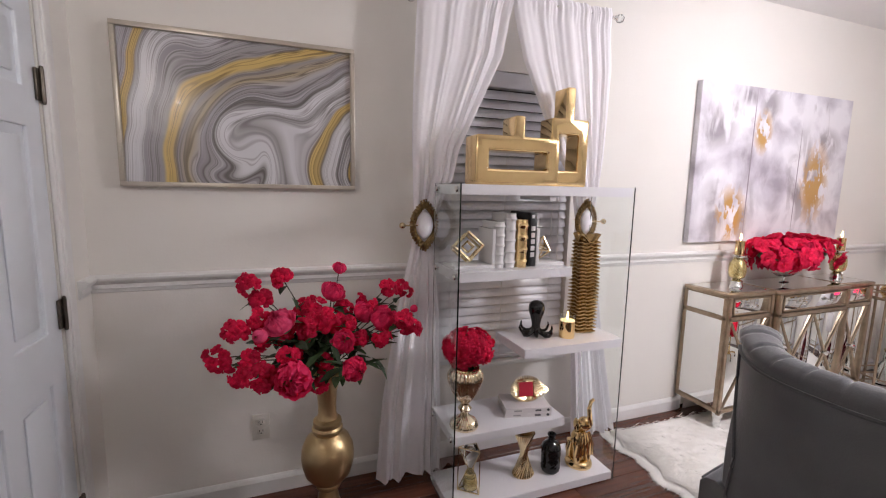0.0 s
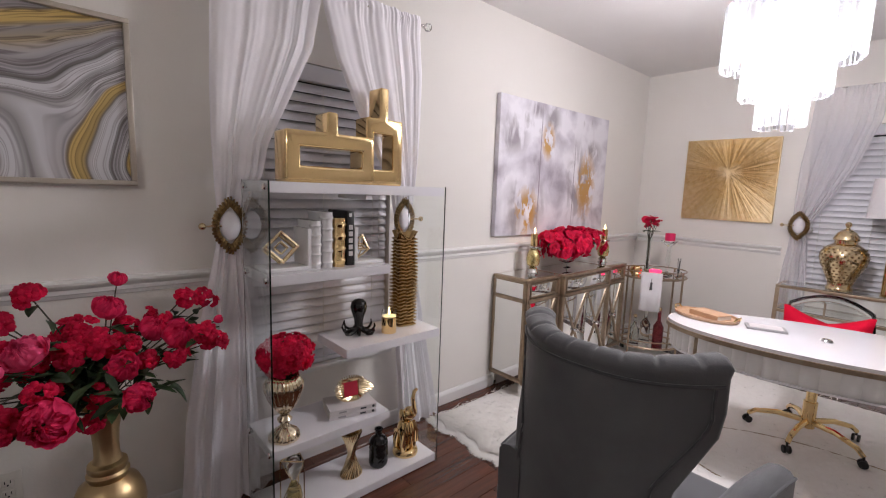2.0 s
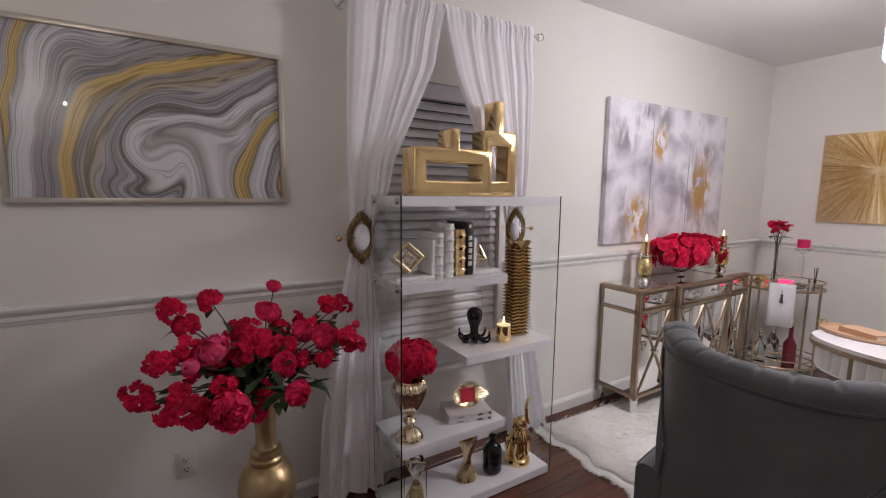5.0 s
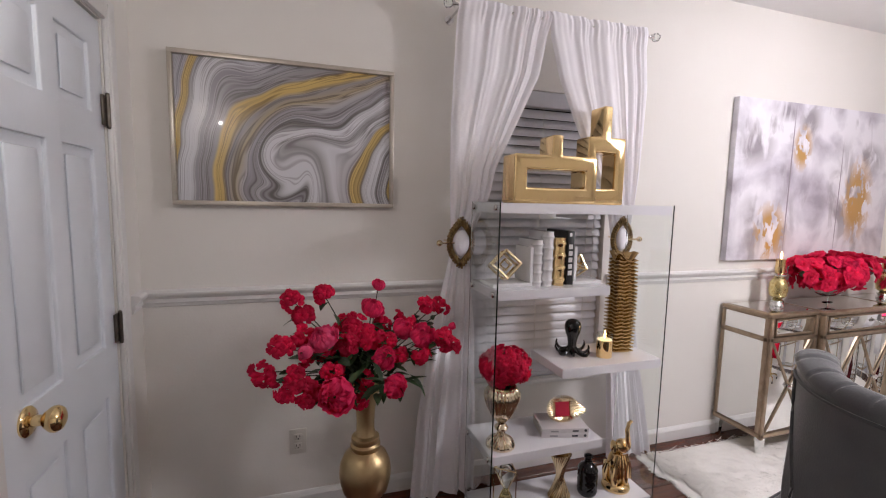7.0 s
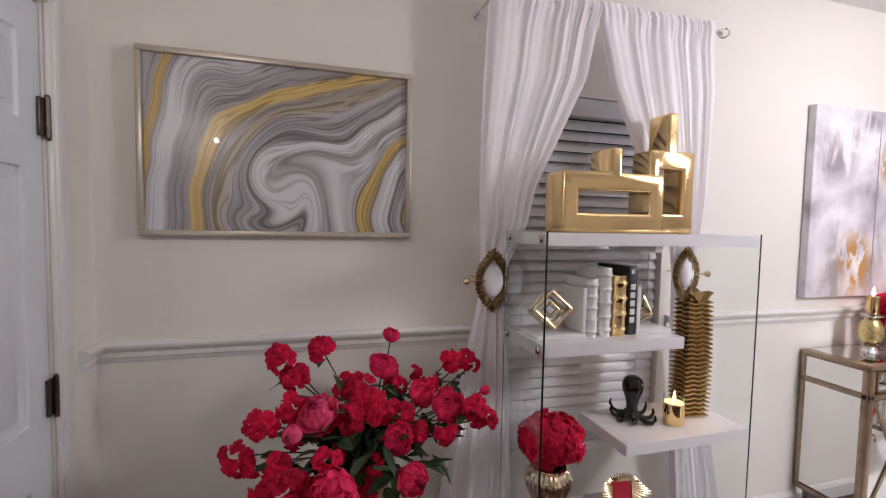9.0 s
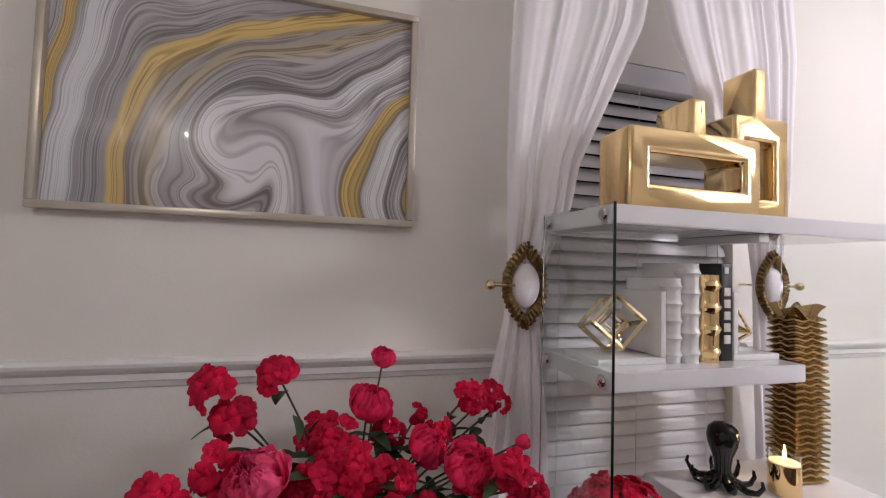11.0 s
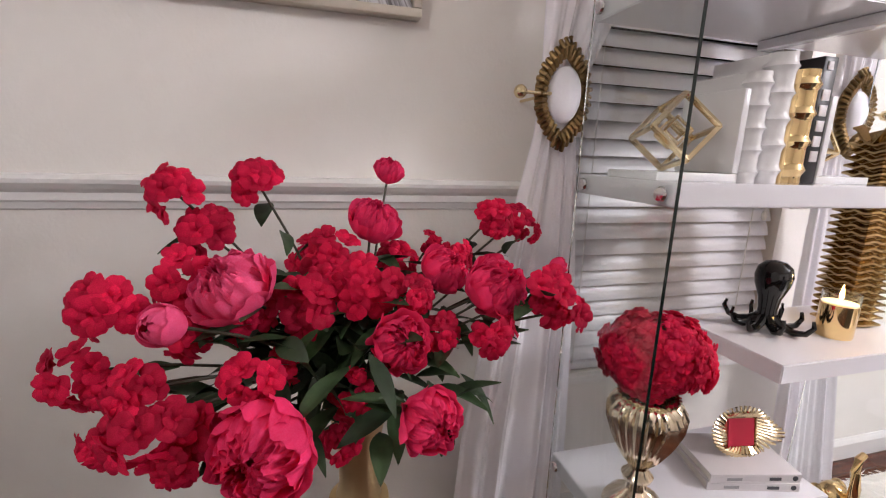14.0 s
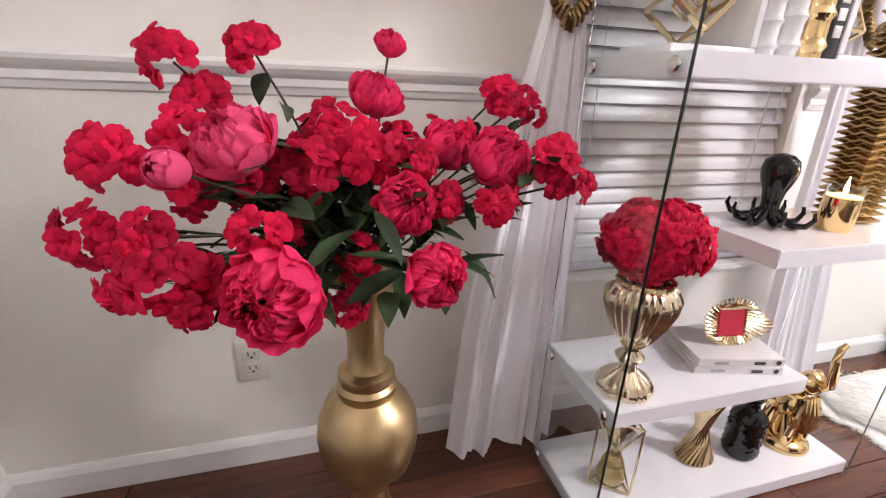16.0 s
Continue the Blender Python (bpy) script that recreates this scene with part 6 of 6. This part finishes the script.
o_ = part("stand", Kit().lathe([(0.04, 0), (0.042, 0.006), (0.012, 0.02), (0.009, 0.05), (0.02, 0.14), (0.010, 0.24), (0.05, 0.275), (0.065, 0.29), (0.063, 0.292), (0.01, 0.28)], 24), M_GLASS, pc, "clear glass stand")
o_.visible_shadow = False
part("wax", Kit().lathe([(0.038, 0.293), (0.039, 0.30), (0.039, 0.352), (0.036, 0.355), (0.002, 0.352)], 24), M_PINKWAX, pc, "hot pink wax")
pg = thing("tealight", (3.685, 1.465, 0.70), "glowing pink glass tealight", "candle")
part("glass_cup", Kit().lathe([(0.036, 0), (0.042, 0.01), (0.046, 0.06), (0.043, 0.06), (0.038, 0.014), (0.002, 0.012)], 24, ribs=12, rib_depth=0.1), M_PINKGLOW, pg)
rd = thing("reed_diffuser", (3.835, 1.345, 0.70), "small glass reed diffuser with dark reeds", "diffuser")
o_ = part("jar", Kit().lathe([(0.026, 0), (0.028, 0.01), (0.028, 0.045), (0.012, 0.055), (0.012, 0.065)], 16), M_GLASS, rd)
o_.visible_shadow = False
for i in range(5):
    part("reed", Kit().cyl((0, 0, 0.01), (0.012 * math.cos(i * 1.3), 0.012 * math.sin(i * 1.3), 0.16), 0.0022, 5), M_BLACKCLOTH, rd, "dark reed")
gj = thing("gold_bowl", (3.645, 1.605, 0.70), "small round shiny gold bowl", "bowl")
part("body", Kit().lathe([(0.03, 0), (0.045, 0.02), (0.05, 0.045), (0.04, 0.07), (0.032, 0.072), (0.03, 0.05)], 24), M_GOLD, gj)
nk = thing("hand_towel", (3.520, 1.420, 0.745), "white hand towel with a grey tassel hung over the cart rail", "towel")
verts, faces = [], []
path = [(0.045, -0.12), (0.03, -0.01), (0.012, 0.014), (-0.008, 0.012), (-0.016, -0.02), (-0.014, -0.14), (-0.013, -0.29)]
for j, (dx_, dz_) in enumerate(path):
    for i in range(9):
        u = i / 8 - 0.5
        verts.append((dx_ + 0.003 * math.sin(i * 1.7 + j), u * 0.15, dz_))
for j in range(len(path) - 1):
    for i in range(8):
        q = j * 9 + i
        faces.append((q, q + 1, q + 10, q + 9))
o_ = part("cloth", data_mesh("cloth", verts, faces, M_SHADE), M_SHADE, nk)
sm = o_.modifiers.new("thick", "SOLIDIFY")
sm.thickness = 0.003
nk.matrix_basis = pose(3.520, 1.420, 0.745, 0, 0, 25)
part("tassel", Kit().cyl((-0.022, 0, -0.03), (-0.022, 0, -0.06), 0.002, 6).ball((-0.023, 0, -0.065), 0.009, 10).lathe([(0.006, 0), (0.011, -0.05), (0.001, -0.051)], 10, Matrix.Translation((-0.023, 0, -0.068))), M_VELVETPIPE, nk, "grey tassel")
for i, (x, y, h_, mt, lab) in enumerate(((3.705, 1.405, 0.30, M_BOTTLE, "dark pink glass bottle on the cart's low shelf"), (3.785, 1.545, 0.26, M_GLASS, "clear glass decanter on the cart's low shelf"), (3.625, 1.565, 0.22, M_GLASS, "clear glass carafe on the cart's low shelf"))):
    b3 = thing("bottle", (x, y, 0.13), lab, "bottle", "bottles on the cart")
    o_ = part("body", Kit().lathe([(0.038, 0), (0.04, 0.008), (0.04, h_ * 0.55), (0.014, h_ * 0.72), (0.013, h_)], 20), mt, b3)
    o_.visible_shadow = False
    part("stopper", Kit().ball((0, 0, h_ + 0.012), 0.016, 10), M_GOLDPALE, b3)

# ---- oval desk ----
DZ = 0.70
dk = thing("oval_desk", (2.735, 0.25, 0), "oval white gloss desk with bronze legs and fluted apron", "desk", rz=14)
# local y runs along the desk


def oval_slab(a, b, z0, z1, n=96, mod=0.0, cnt=0):
    verts = []
    for z in (z0, z1):
        for i in range(n):
            t_ = 2 * math.pi * i / n
            q = 1 + mod * abs(math.sin(cnt * t_ / 2))
            verts.append((a * q * math.cos(t_), b * q * math.sin(t_), z))
    kk = Kit()
    kk.add(verts, [(i, (i + 1) % n, n + (i + 1) % n, n + i) for i in range(n)] + [tuple(reversed(range(n))), tuple(range(n, 2 * n))])
    return kk


part("tabletop", oval_slab(0.338, 0.69, DZ - 0.016, DZ), M_GLOSSWHITE, dk, "white gloss oval top")
part("edge_band", oval_slab(0.346, 0.698, DZ - 0.038, DZ - 0.0165), M_CHAMPAGNE, dk, "bronze metal edge band")
part("fluted_apron", oval_slab(0.30, 0.65, DZ - 0.145, DZ - 0.039, 600, 0.034, 60), M_TRIM, dk, "white fluted apron")
part("apron_base", oval_slab(0.315, 0.665, DZ - 0.155, DZ - 0.1455), M_GLOSSWHITE, dk, "white apron base band")
for x, y in ((-0.19, -0.43), (0.24, -0.40), (-0.17, 0.53), (0.19, 0.53)):
    part("leg", Kit().box(x - 0.014, x + 0.014, y - 0.014, y + 0.014, ZR, DZ - 0.04, 0.002), M_CHAMPAGNE, dk, "square bronze leg")
part("floor_ring", Kit().tube([(0.35 * math.cos(2 * math.pi * i / 72), 0.60 * math.sin(2 * math.pi * i / 72), ZR - 0.004) for i in range(72)], 0.006, 6, True), M_CHAMPAGNE, dk, "oval bronze floor ring")

tr = thing("serving_tray", (2.70, 0.775, DZ), "oval tan leather tray with brass handles", "tray", rz=-10)
part("tray", Kit().lathe([(0.001, 0), (0.145, 0), (0.155, 0.006), (0.158, 0.02), (0.152, 0.02), (0.148, 0.008), (0.001, 0.006)], 40, Matrix.Diagonal((0.75, 1.05, 1, 1)), caps=False), M_ROSEWOOD, tr)
for s_ in (-1, 1):
    part("handle", Kit().tube([(-0.03, s_ * 0.155, 0.016), (-0.02, s_ * 0.165, 0.035), (0.02, s_ * 0.165, 0.035), (0.03, s_ * 0.155, 0.016)], 0.005, 6), M_GOLD, tr, "brass handle")
pl = thing("planner", (2.70, 0.755, DZ + 0.008), "tan leather planner lying in the tray", "notebook", rz=-22)
part("cover", Kit().box(-0.055, 0.055, -0.085, 0.085, 0, 0.003, 0.001).box(-0.055, 0.055, -0.085, 0.085, 0.023, 0.027, 0.001).box(-0.055, -0.052, -0.085, 0.085, 0.0031, 0.0229), M_ROSEWOOD, pl)
part("page_block", Kit().box(-0.051, 0.052, -0.082, 0.082, 0.0031, 0.0229), M_PAGES, pl)
pp = thing("acrylic_block", (2.715, 0.505, DZ), "flat pale grey acrylic desk calendar", "calendar", rz=20)
part("block", Kit().box(-0.05, 0.05, -0.085, 0.085, 0, 0.012, 0.003), M_INKPALE, pp)
part("sheet", Kit().box(-0.04, 0.04, -0.07, 0.07, 0.0122, 0.0135), M_BOOKWHITE, pp, "printed white sheet")
cd_ = thing("glass_coaster", (2.72, 0.268, DZ), "small round crystal paperweight", "paperweight")
part("disc", Kit().lathe([(0.02, 0), (0.024, 0.005), (0.018, 0.012), (0.001, 0.014)], 16), M_CHROME, cd_)

# ---- acrylic swivel chair with a red cushion ----
sc = thing("swivel_chair", (3.16, 0.34, 0), "clear acrylic swivel chair on a gold five-star base", "chair")
part("gas_lift", Kit().cyl((0, 0, 0.10), (0, 0, 0.44), 0.025, 16).cyl((0, 0, 0.09), (0, 0, 0.24), 0.033, 16), M_GOLD, sc, "gold column")
for i in range(5):
    a_ = radians(100 + 72 * i)
    c_, s_ = math.cos(a_), math.sin(a_)
    ar = part("base_arm", Kit().tube([(0.02 * c_, 0.02 * s_, 0.125), (0.14 * c_, 0.14 * s_, 0.128), (0.24 * c_, 0.24 * s_, 0.105), (0.275 * c_, 0.275 * s_, 0.075)], 0.017, 8, taper=0.012), M_GOLD, sc, "curved gold base arm")
    m = Matrix.Translation((0.275 * c_, 0.275 * s_, ZR + 0.021)) @ pose(0, 0, 0, 0, 0, math.degrees(a_) + 40)
    kk = Kit()
    for s2 in (-1, 1):
        kk.lathe([(0.019, -0.006), (0.021, -0.004), (0.021, 0.004), (0.019, 0.006)], 18, m @ Matrix.Translation((0, s2 * 0.012, 0)) @ pose(0, 0, 0, 90, 0, 0))
    kk.lathe([(0.006, 0), (0.006, 0.03)], 8, m @ Matrix.Translation((0, 0, 0.015)))
    part("caster", kk, M_BLACKCLOTH, ar, "black twin-wheel caster")
kk = Kit()
verts, faces = [], []
for j in range(15):
    v = j / 14
    for i in range(19):
        u = -1 + 2 * i / 18
        if v < 0.5:
            x, z = -0.22 + 0.40 * (v / 0.5), 0.45 + 0.01 * u * u
            y = 0.21 * u
        else:
            w_ = (v - 0.5) / 0.5
            x, z = 0.18 + 0.09 * w_ - 0.07 * u * u * w_, 0.45 + 0.36 * w_ * (1 - 0.16 * u * u)
            y = 0.21 * u * (1 - 0.10 * w_ * w_)
        verts.append((x, y, z))
for j in range(14):
    for i in range(18):
        q = j * 19 + i
        faces.append((q, q + 1, q + 20, q + 19))
o_ = part("shell", data_mesh("shell", verts, faces, M_GLASS), M_GLASS, sc, "clear acrylic seat shell")
o_.modifiers.new("thick", "SOLIDIFY").thickness = 0.008
o_.visible_shadow = False
cu = thing("throw_pillow", (3.16, 0.34, 0.40), "bright red square throw pillow standing on the seat", "pillow")
verts, faces = [], []
for sgn in (1, -1):
    for j in range(17):
        for i in range(17):
            u, v = -1 + i / 8, -1 + j / 8
            puff = 0.075 * max(0.0, (1 - u ** 4) * (1 - v ** 4)) ** 0.5
            dip = 0.10 * max(0, 1 - abs(u) * 1.15) * max(0, v) ** 3
            verts.append((sgn * puff + 0.05 + 0.08 * (v + 1) / 2, 0.20 * u * (1 - 0.06 * (1 - v * v)), 0.17 + 0.17 * v * (1 - 0.05 * (1 - u * u)) - dip * 0.8))
for s2 in (0, 1):
    for j in range(16):
        for i in range(16):
            q = s2 * 289 + j * 17 + i
            f_ = (q, q + 1, q + 18, q + 17)
            faces.append(f_ if s2 == 0 else f_[::-1])
part("cover", data_mesh("cover", verts, faces, M_FABRIC_RED), M_FABRIC_RED, cu)

# ---- grey wing chair ----
wc = thing("wing_chair", (0.0, 0.0, 0), "grey velvet wingback armchair with piped edges", "armchair")
wc.matrix_basis = pose(-0.022, -0.051, 0) @ Matrix.Diagonal((1, 1, 1.02, 1))


def back_point(s, z, inset):
    """Plan of the back at height z; s from -1 (south wing) to 1 (north wing)."""
    top = min(1.0, max(0.0, (z - 0.62) / 0.2))
    top = top * top * (3 - 2 * top)
    half = 0.215 + 0.065 * top
    depth = 0.045 + 0.125 * top
    lean = -0.035 * (z - 0.45)
    ex = abs(s) ** 2.6
    half, depth = half - inset * 0.95, depth
    x = 1.035 + lean + depth * ex + inset * (1 - 0.25 * ex)
    return Vector((x, 0.597 + half * (s if abs(s) < 1 else s) * (1 + 0.02 * ex), z))


def chair_back():
    zs = [0.16, 0.3, 0.42, 0.52, 0.60, 0.66, 0.72, 0.78, 0.84, 0.89, 0.92]
    ns = 120
    verts, faces = [], []
    rows = []
    for z in zs:
        rows.append([back_point(-1 + 2 * i / ns, z, 0.0) for i in range(ns + 1)])
    # rolled top edge
    for k_ in range(1, 8):
        a_ = math.pi * k_ / 8
        rows.append([back_point(-1 + 2 * i / ns, 0.92, 0.032 - 0.042 * math.cos(a_)) + Vector((0, 0, 0.036 * math.sin(a_) + (0.012 * (abs(-1 + 2 * i / ns) ** 3)) - (0.007 * math.sin(a_) if i % 15 == 8 else 0.003 * math.sin(a_) if i % 15 in (7, 9) else 0))) for i in range(ns + 1)])
    for z in reversed(zs[2:]):
        rows.append([back_point(-1 + 2 * i / ns, z, 0.07 + (0.008 * math.sin(i * math.pi / 12) if z > 0.6 else 0)) for i in range(ns + 1)])
    for r_ in rows:
        verts += r_
    n = ns + 1
    for j in range(len(rows) - 1):
        for i in range(ns):
            q = j * n + i
            faces.append((q, q + 1, q + n + 1, q + n))
    m_ = len(rows)
    for side in (0, ns):
        for j in range(m_ // 2):
            a_, b_, c_, d_ = j * n + side, (j + 1) * n + side, (m_ - 2 - j) * n + side, (m_ - 1 - j) * n + side
            if len({a_, b_, c_, d_}) == 4:
                faces.append((a_, b_, c_, d_))
    me_ = data_mesh("backrest", verts, faces, M_VELVET)
    bm_ = bmesh.new()
    bm_.from_mesh(me_)
    bmesh.ops.remove_doubles(bm_, verts=bm_.verts, dist=0.0005)
    bmesh.ops.recalc_face_normals(bm_, faces=bm_.faces)
    bm_.to_mesh(me_)
    bm_.free()
    return me_


bk_ = part("backrest", chair_back(), M_VELVET, wc, "curved wing back in grey velvet")
part("piping", Kit().tube([back_point(-0.97 + 1.94 * i / 50, 0.905, -0.003) for i in range(51)], 0.0045, 6), M_VELVETPIPE, bk_, "dark piping under the rolled top")
for s_ in (-0.93, 0.93):
    part("piping", Kit().tube([back_point(s_ * (1 - 0.12 * max(0, 1 - abs(z - 0.66) * 6)), z, -0.003) for z in np.linspace(0.2, 0.9, 30)], 0.004, 6), M_VELVETPIPE, bk_, "dark piping along the wing")
part("seat", Kit().box(1.09, 1.60, 0.33, 0.865, 0.16, 0.32, 0.02).box(1.08, 1.62, 0.325, 0.87, 0.325, 0.44, 0.04, seg=4), M_VELVET, wc, "thick grey velvet seat cushion")
for y0_, y1_, flare in ((0.785, 0.865, 0.03), (0.27, 0.35, -0.05)):
    kk = Kit()
    verts = []
    for x in np.linspace(1.06, 1.58, 9):
        f_ = (x - 1.06) / 0.52
        sh = flare * f_
        zt = 0.565 + 0.03 * math.sin(math.pi * f_) + 0.015 * f_
        for y, z in ((y0_ + sh, 0.14), (y0_ + sh, zt - 0.02), (y0_ + sh + 0.015, zt - 0.003), (y0_ + sh + 0.04, zt + 0.004), (y1_ + sh - 0.015, zt - 0.003), (y1_ + sh, zt - 0.02), (y1_ + sh, 0.14)):
            verts.append((x, y, z))
    fs = [(j * 7 + i, j * 7 + i + 1, (j + 1) * 7 + i + 1, (j + 1) * 7 + i) for j in range(8) for i in range(6)] + [tuple(range(7)), tuple(range(56, 63)), tuple(x for j in range(9) for x in (j * 7,)) + tuple(j * 7 + 6 for j in reversed(range(9)))]
    kk.add(verts, fs)
    ar = part("arm", kk, M_VELVET, wc, "flared grey velvet arm")
    yo = y1_ if flare > 0 else y0_
    part("piping", Kit().tube([(x, (yo + flare * (x - 1.06) / 0.52), 0.565 + 0.03 * math.sin(math.pi * (x - 1.06) / 0.52) + 0.015 * (x - 1.06) / 0.52 - 0.018) for x in np.linspace(1.07, 1.58, 20)], 0.004, 6), M_VELVETPIPE, ar, "dark piping")
for x in (1.10, 1.55):
    for y in (0.36, 0.84):
        part("leg", Kit().lathe([(0.013, 0.0), (0.022, 0.16)], 12, Matrix.Translation((x, y, ZR if x > 1.7 else 0.0))), M_BLACK, wc, "short dark leg")

# ---- console below the east window ----
c2 = thing("window_console", (4.14, 0.25, 0), "bronze metal console table with glass top and lower shelf", "console table")
HX, HY, C2Z = 0.15, 0.46, 0.75
for x in (-HX, HX):
    for y in (-HY, HY):
        part("leg", Kit().box(x - 0.012, x + 0.012, y - 0.012, y + 0.012, 0, C2Z - 0.025, 0.002), M_CHAMPAGNE, c2)
for z in (C2Z - 0.012, 0.56, 0.14):
    kk = Kit()
    for x in (-HX, HX):
        kk.box(x - 0.011, x + 0.011, -HY - 0.012, HY + 0.012, z - 0.012, z + 0.008, 0.002)
    for y in (-HY, HY):
        kk.box(-HX + 0.012, HX - 0.012, y - 0.011, y + 0.011, z - 0.012, z + 0.008, 0.002)
    part("frame", kk, M_CHAMPAGNE, c2, "bronze rail frame")
    o_ = part("glass_shelf", Kit().box(-HX + 0.012, HX - 0.012, -HY + 0.012, HY - 0.012, z, z + 0.0115), M_GLASS, c2, "clear glass shelf")
    o_.visible_shadow = False
for s_ in (-1, 1):
    part("fret", Kit().box(-HX - 0.006, -HX + 0.006, s_ * HY * 0.55 - 0.07, s_ * HY * 0.55 + 0.07, 0.655, 0.668).box(-HX - 0.006, -HX + 0.006, s_ * (HY * 0.55 - 0.07) - 0.006, s_ * (HY * 0.55 - 0.07) + 0.006, 0.57, 0.72), M_CHAMPAGNE, c2, "bronze fretwork bracket")

gj = thing("ginger_jar", (4.11, 0.39, C2Z), "pierced gold ginger jar with a domed lid", "jar")
kk = Kit()
prof = [(0.072, 0), (0.075, 0.012), (0.066, 0.03), (0.070, 0.06), (0.095, 0.12), (0.122, 0.18), (0.131, 0.225), (0.128, 0.26), (0.108, 0.295), (0.075, 0.318), (0.062, 0.325), (0.062, 0.345)]
kk.lathe(prof, 48)
part("body", kk, M_GOLDPALE, gj)
kk = Kit()
for row in range(12):
    z = 0.055 + row * 0.021
    r = float(np.interp(z, [q[1] for q in prof], [q[0] for q in prof])) + 0.0006
    for i in range(22):
        a_ = 2 * math.pi * (i + 0.5 * (row % 2)) / 22
        m = Matrix.Translation((r * math.cos(a_), r * math.sin(a_), z)) @ pose(0, 0, 0, 0, 0, math.degrees(a_)) @ pose(0, 0, 0, 0, 90, 0)
        kk.lathe([(0.0075, 0), (0.0065, 0.001)], 6, m)
tagged(part("pierced_hole", kk, M_BRASSDARK, gj, "dark pierced holes"), kind="stuff")
part("lid", Kit().lathe([(0.068, 0.346), (0.072, 0.352), (0.066, 0.372), (0.05, 0.40), (0.028, 0.418), (0.014, 0.425), (0.010, 0.435), (0.017, 0.447), (0.019, 0.458), (0.012, 0.470), (0.002, 0.474)], 36), M_GOLDPALE, gj, "domed gold lid with knob")

lp = thing("table_lamp", (4.11, 0.112, C2Z), "table lamp with gold tube base and white drum shade, unlit", "table lamp")
part("base_plate", Kit().lathe([(0.075, 0), (0.077, 0.006), (0.072, 0.016), (0.01, 0.018)], 36), M_GOLD, lp)
for i, (x, y, h_) in enumerate(((0.0, 0.033, 0.52), (0.0, -0.035, 0.52), (-0.042, 0.04, 0.23), (-0.045, -0.025, 0.20), (0.04, 0.0, 0.40))):
    part("tube", Kit().cyl((x, y, 0.018), (x, y, h_), 0.034 if h_ > 0.3 else 0.03, 28), M_GOLD, lp, "polished gold tube")
part("shade", Kit().lathe([(0.20, 0.51), (0.185, 0.765), (0.183, 0.765), (0.198, 0.51)], 64, caps=False), M_SHADE, lp, "white linen drum shade")
part("spider", Kit().cyl((0, 0, 0.5), (0, 0, 0.74), 0.004, 8).cyl((-0.185, 0, 0.74), (0.185, 0, 0.74), 0.002, 6), M_CHROME, lp)

# ---- floor boards, last ----
rng = random.Random(77)
BW = 0.083
kk = Kit()
kk.box(-0.5, 0.5, -BW / 2 + 0.0009, BW / 2 - 0.0009, -0.0155, 0.0, 0.0012, seg=1)
BOARD = kk.mesh("board", M_BOARD, False)
y = Y1 - BW / 2
while y > Y0:
    x = X0 - rng.uniform(0, 0.9)
    while x < X1:
        ln_ = rng.uniform(0.7, 1.5)
        a_, b_ = max(x, X0), min(x + ln_, X1)
        if b_ - a_ > 0.05:
            o_ = part("board", BOARD, None, floor)
            o_.matrix_basis = Matrix.Translation(((a_ + b_) / 2, y, rng.uniform(-0.0005, 0.0))) @ Matrix.Diagonal((b_ - a_ - 0.0015, 1, 1, 1))
        x += ln_
    y -= BW
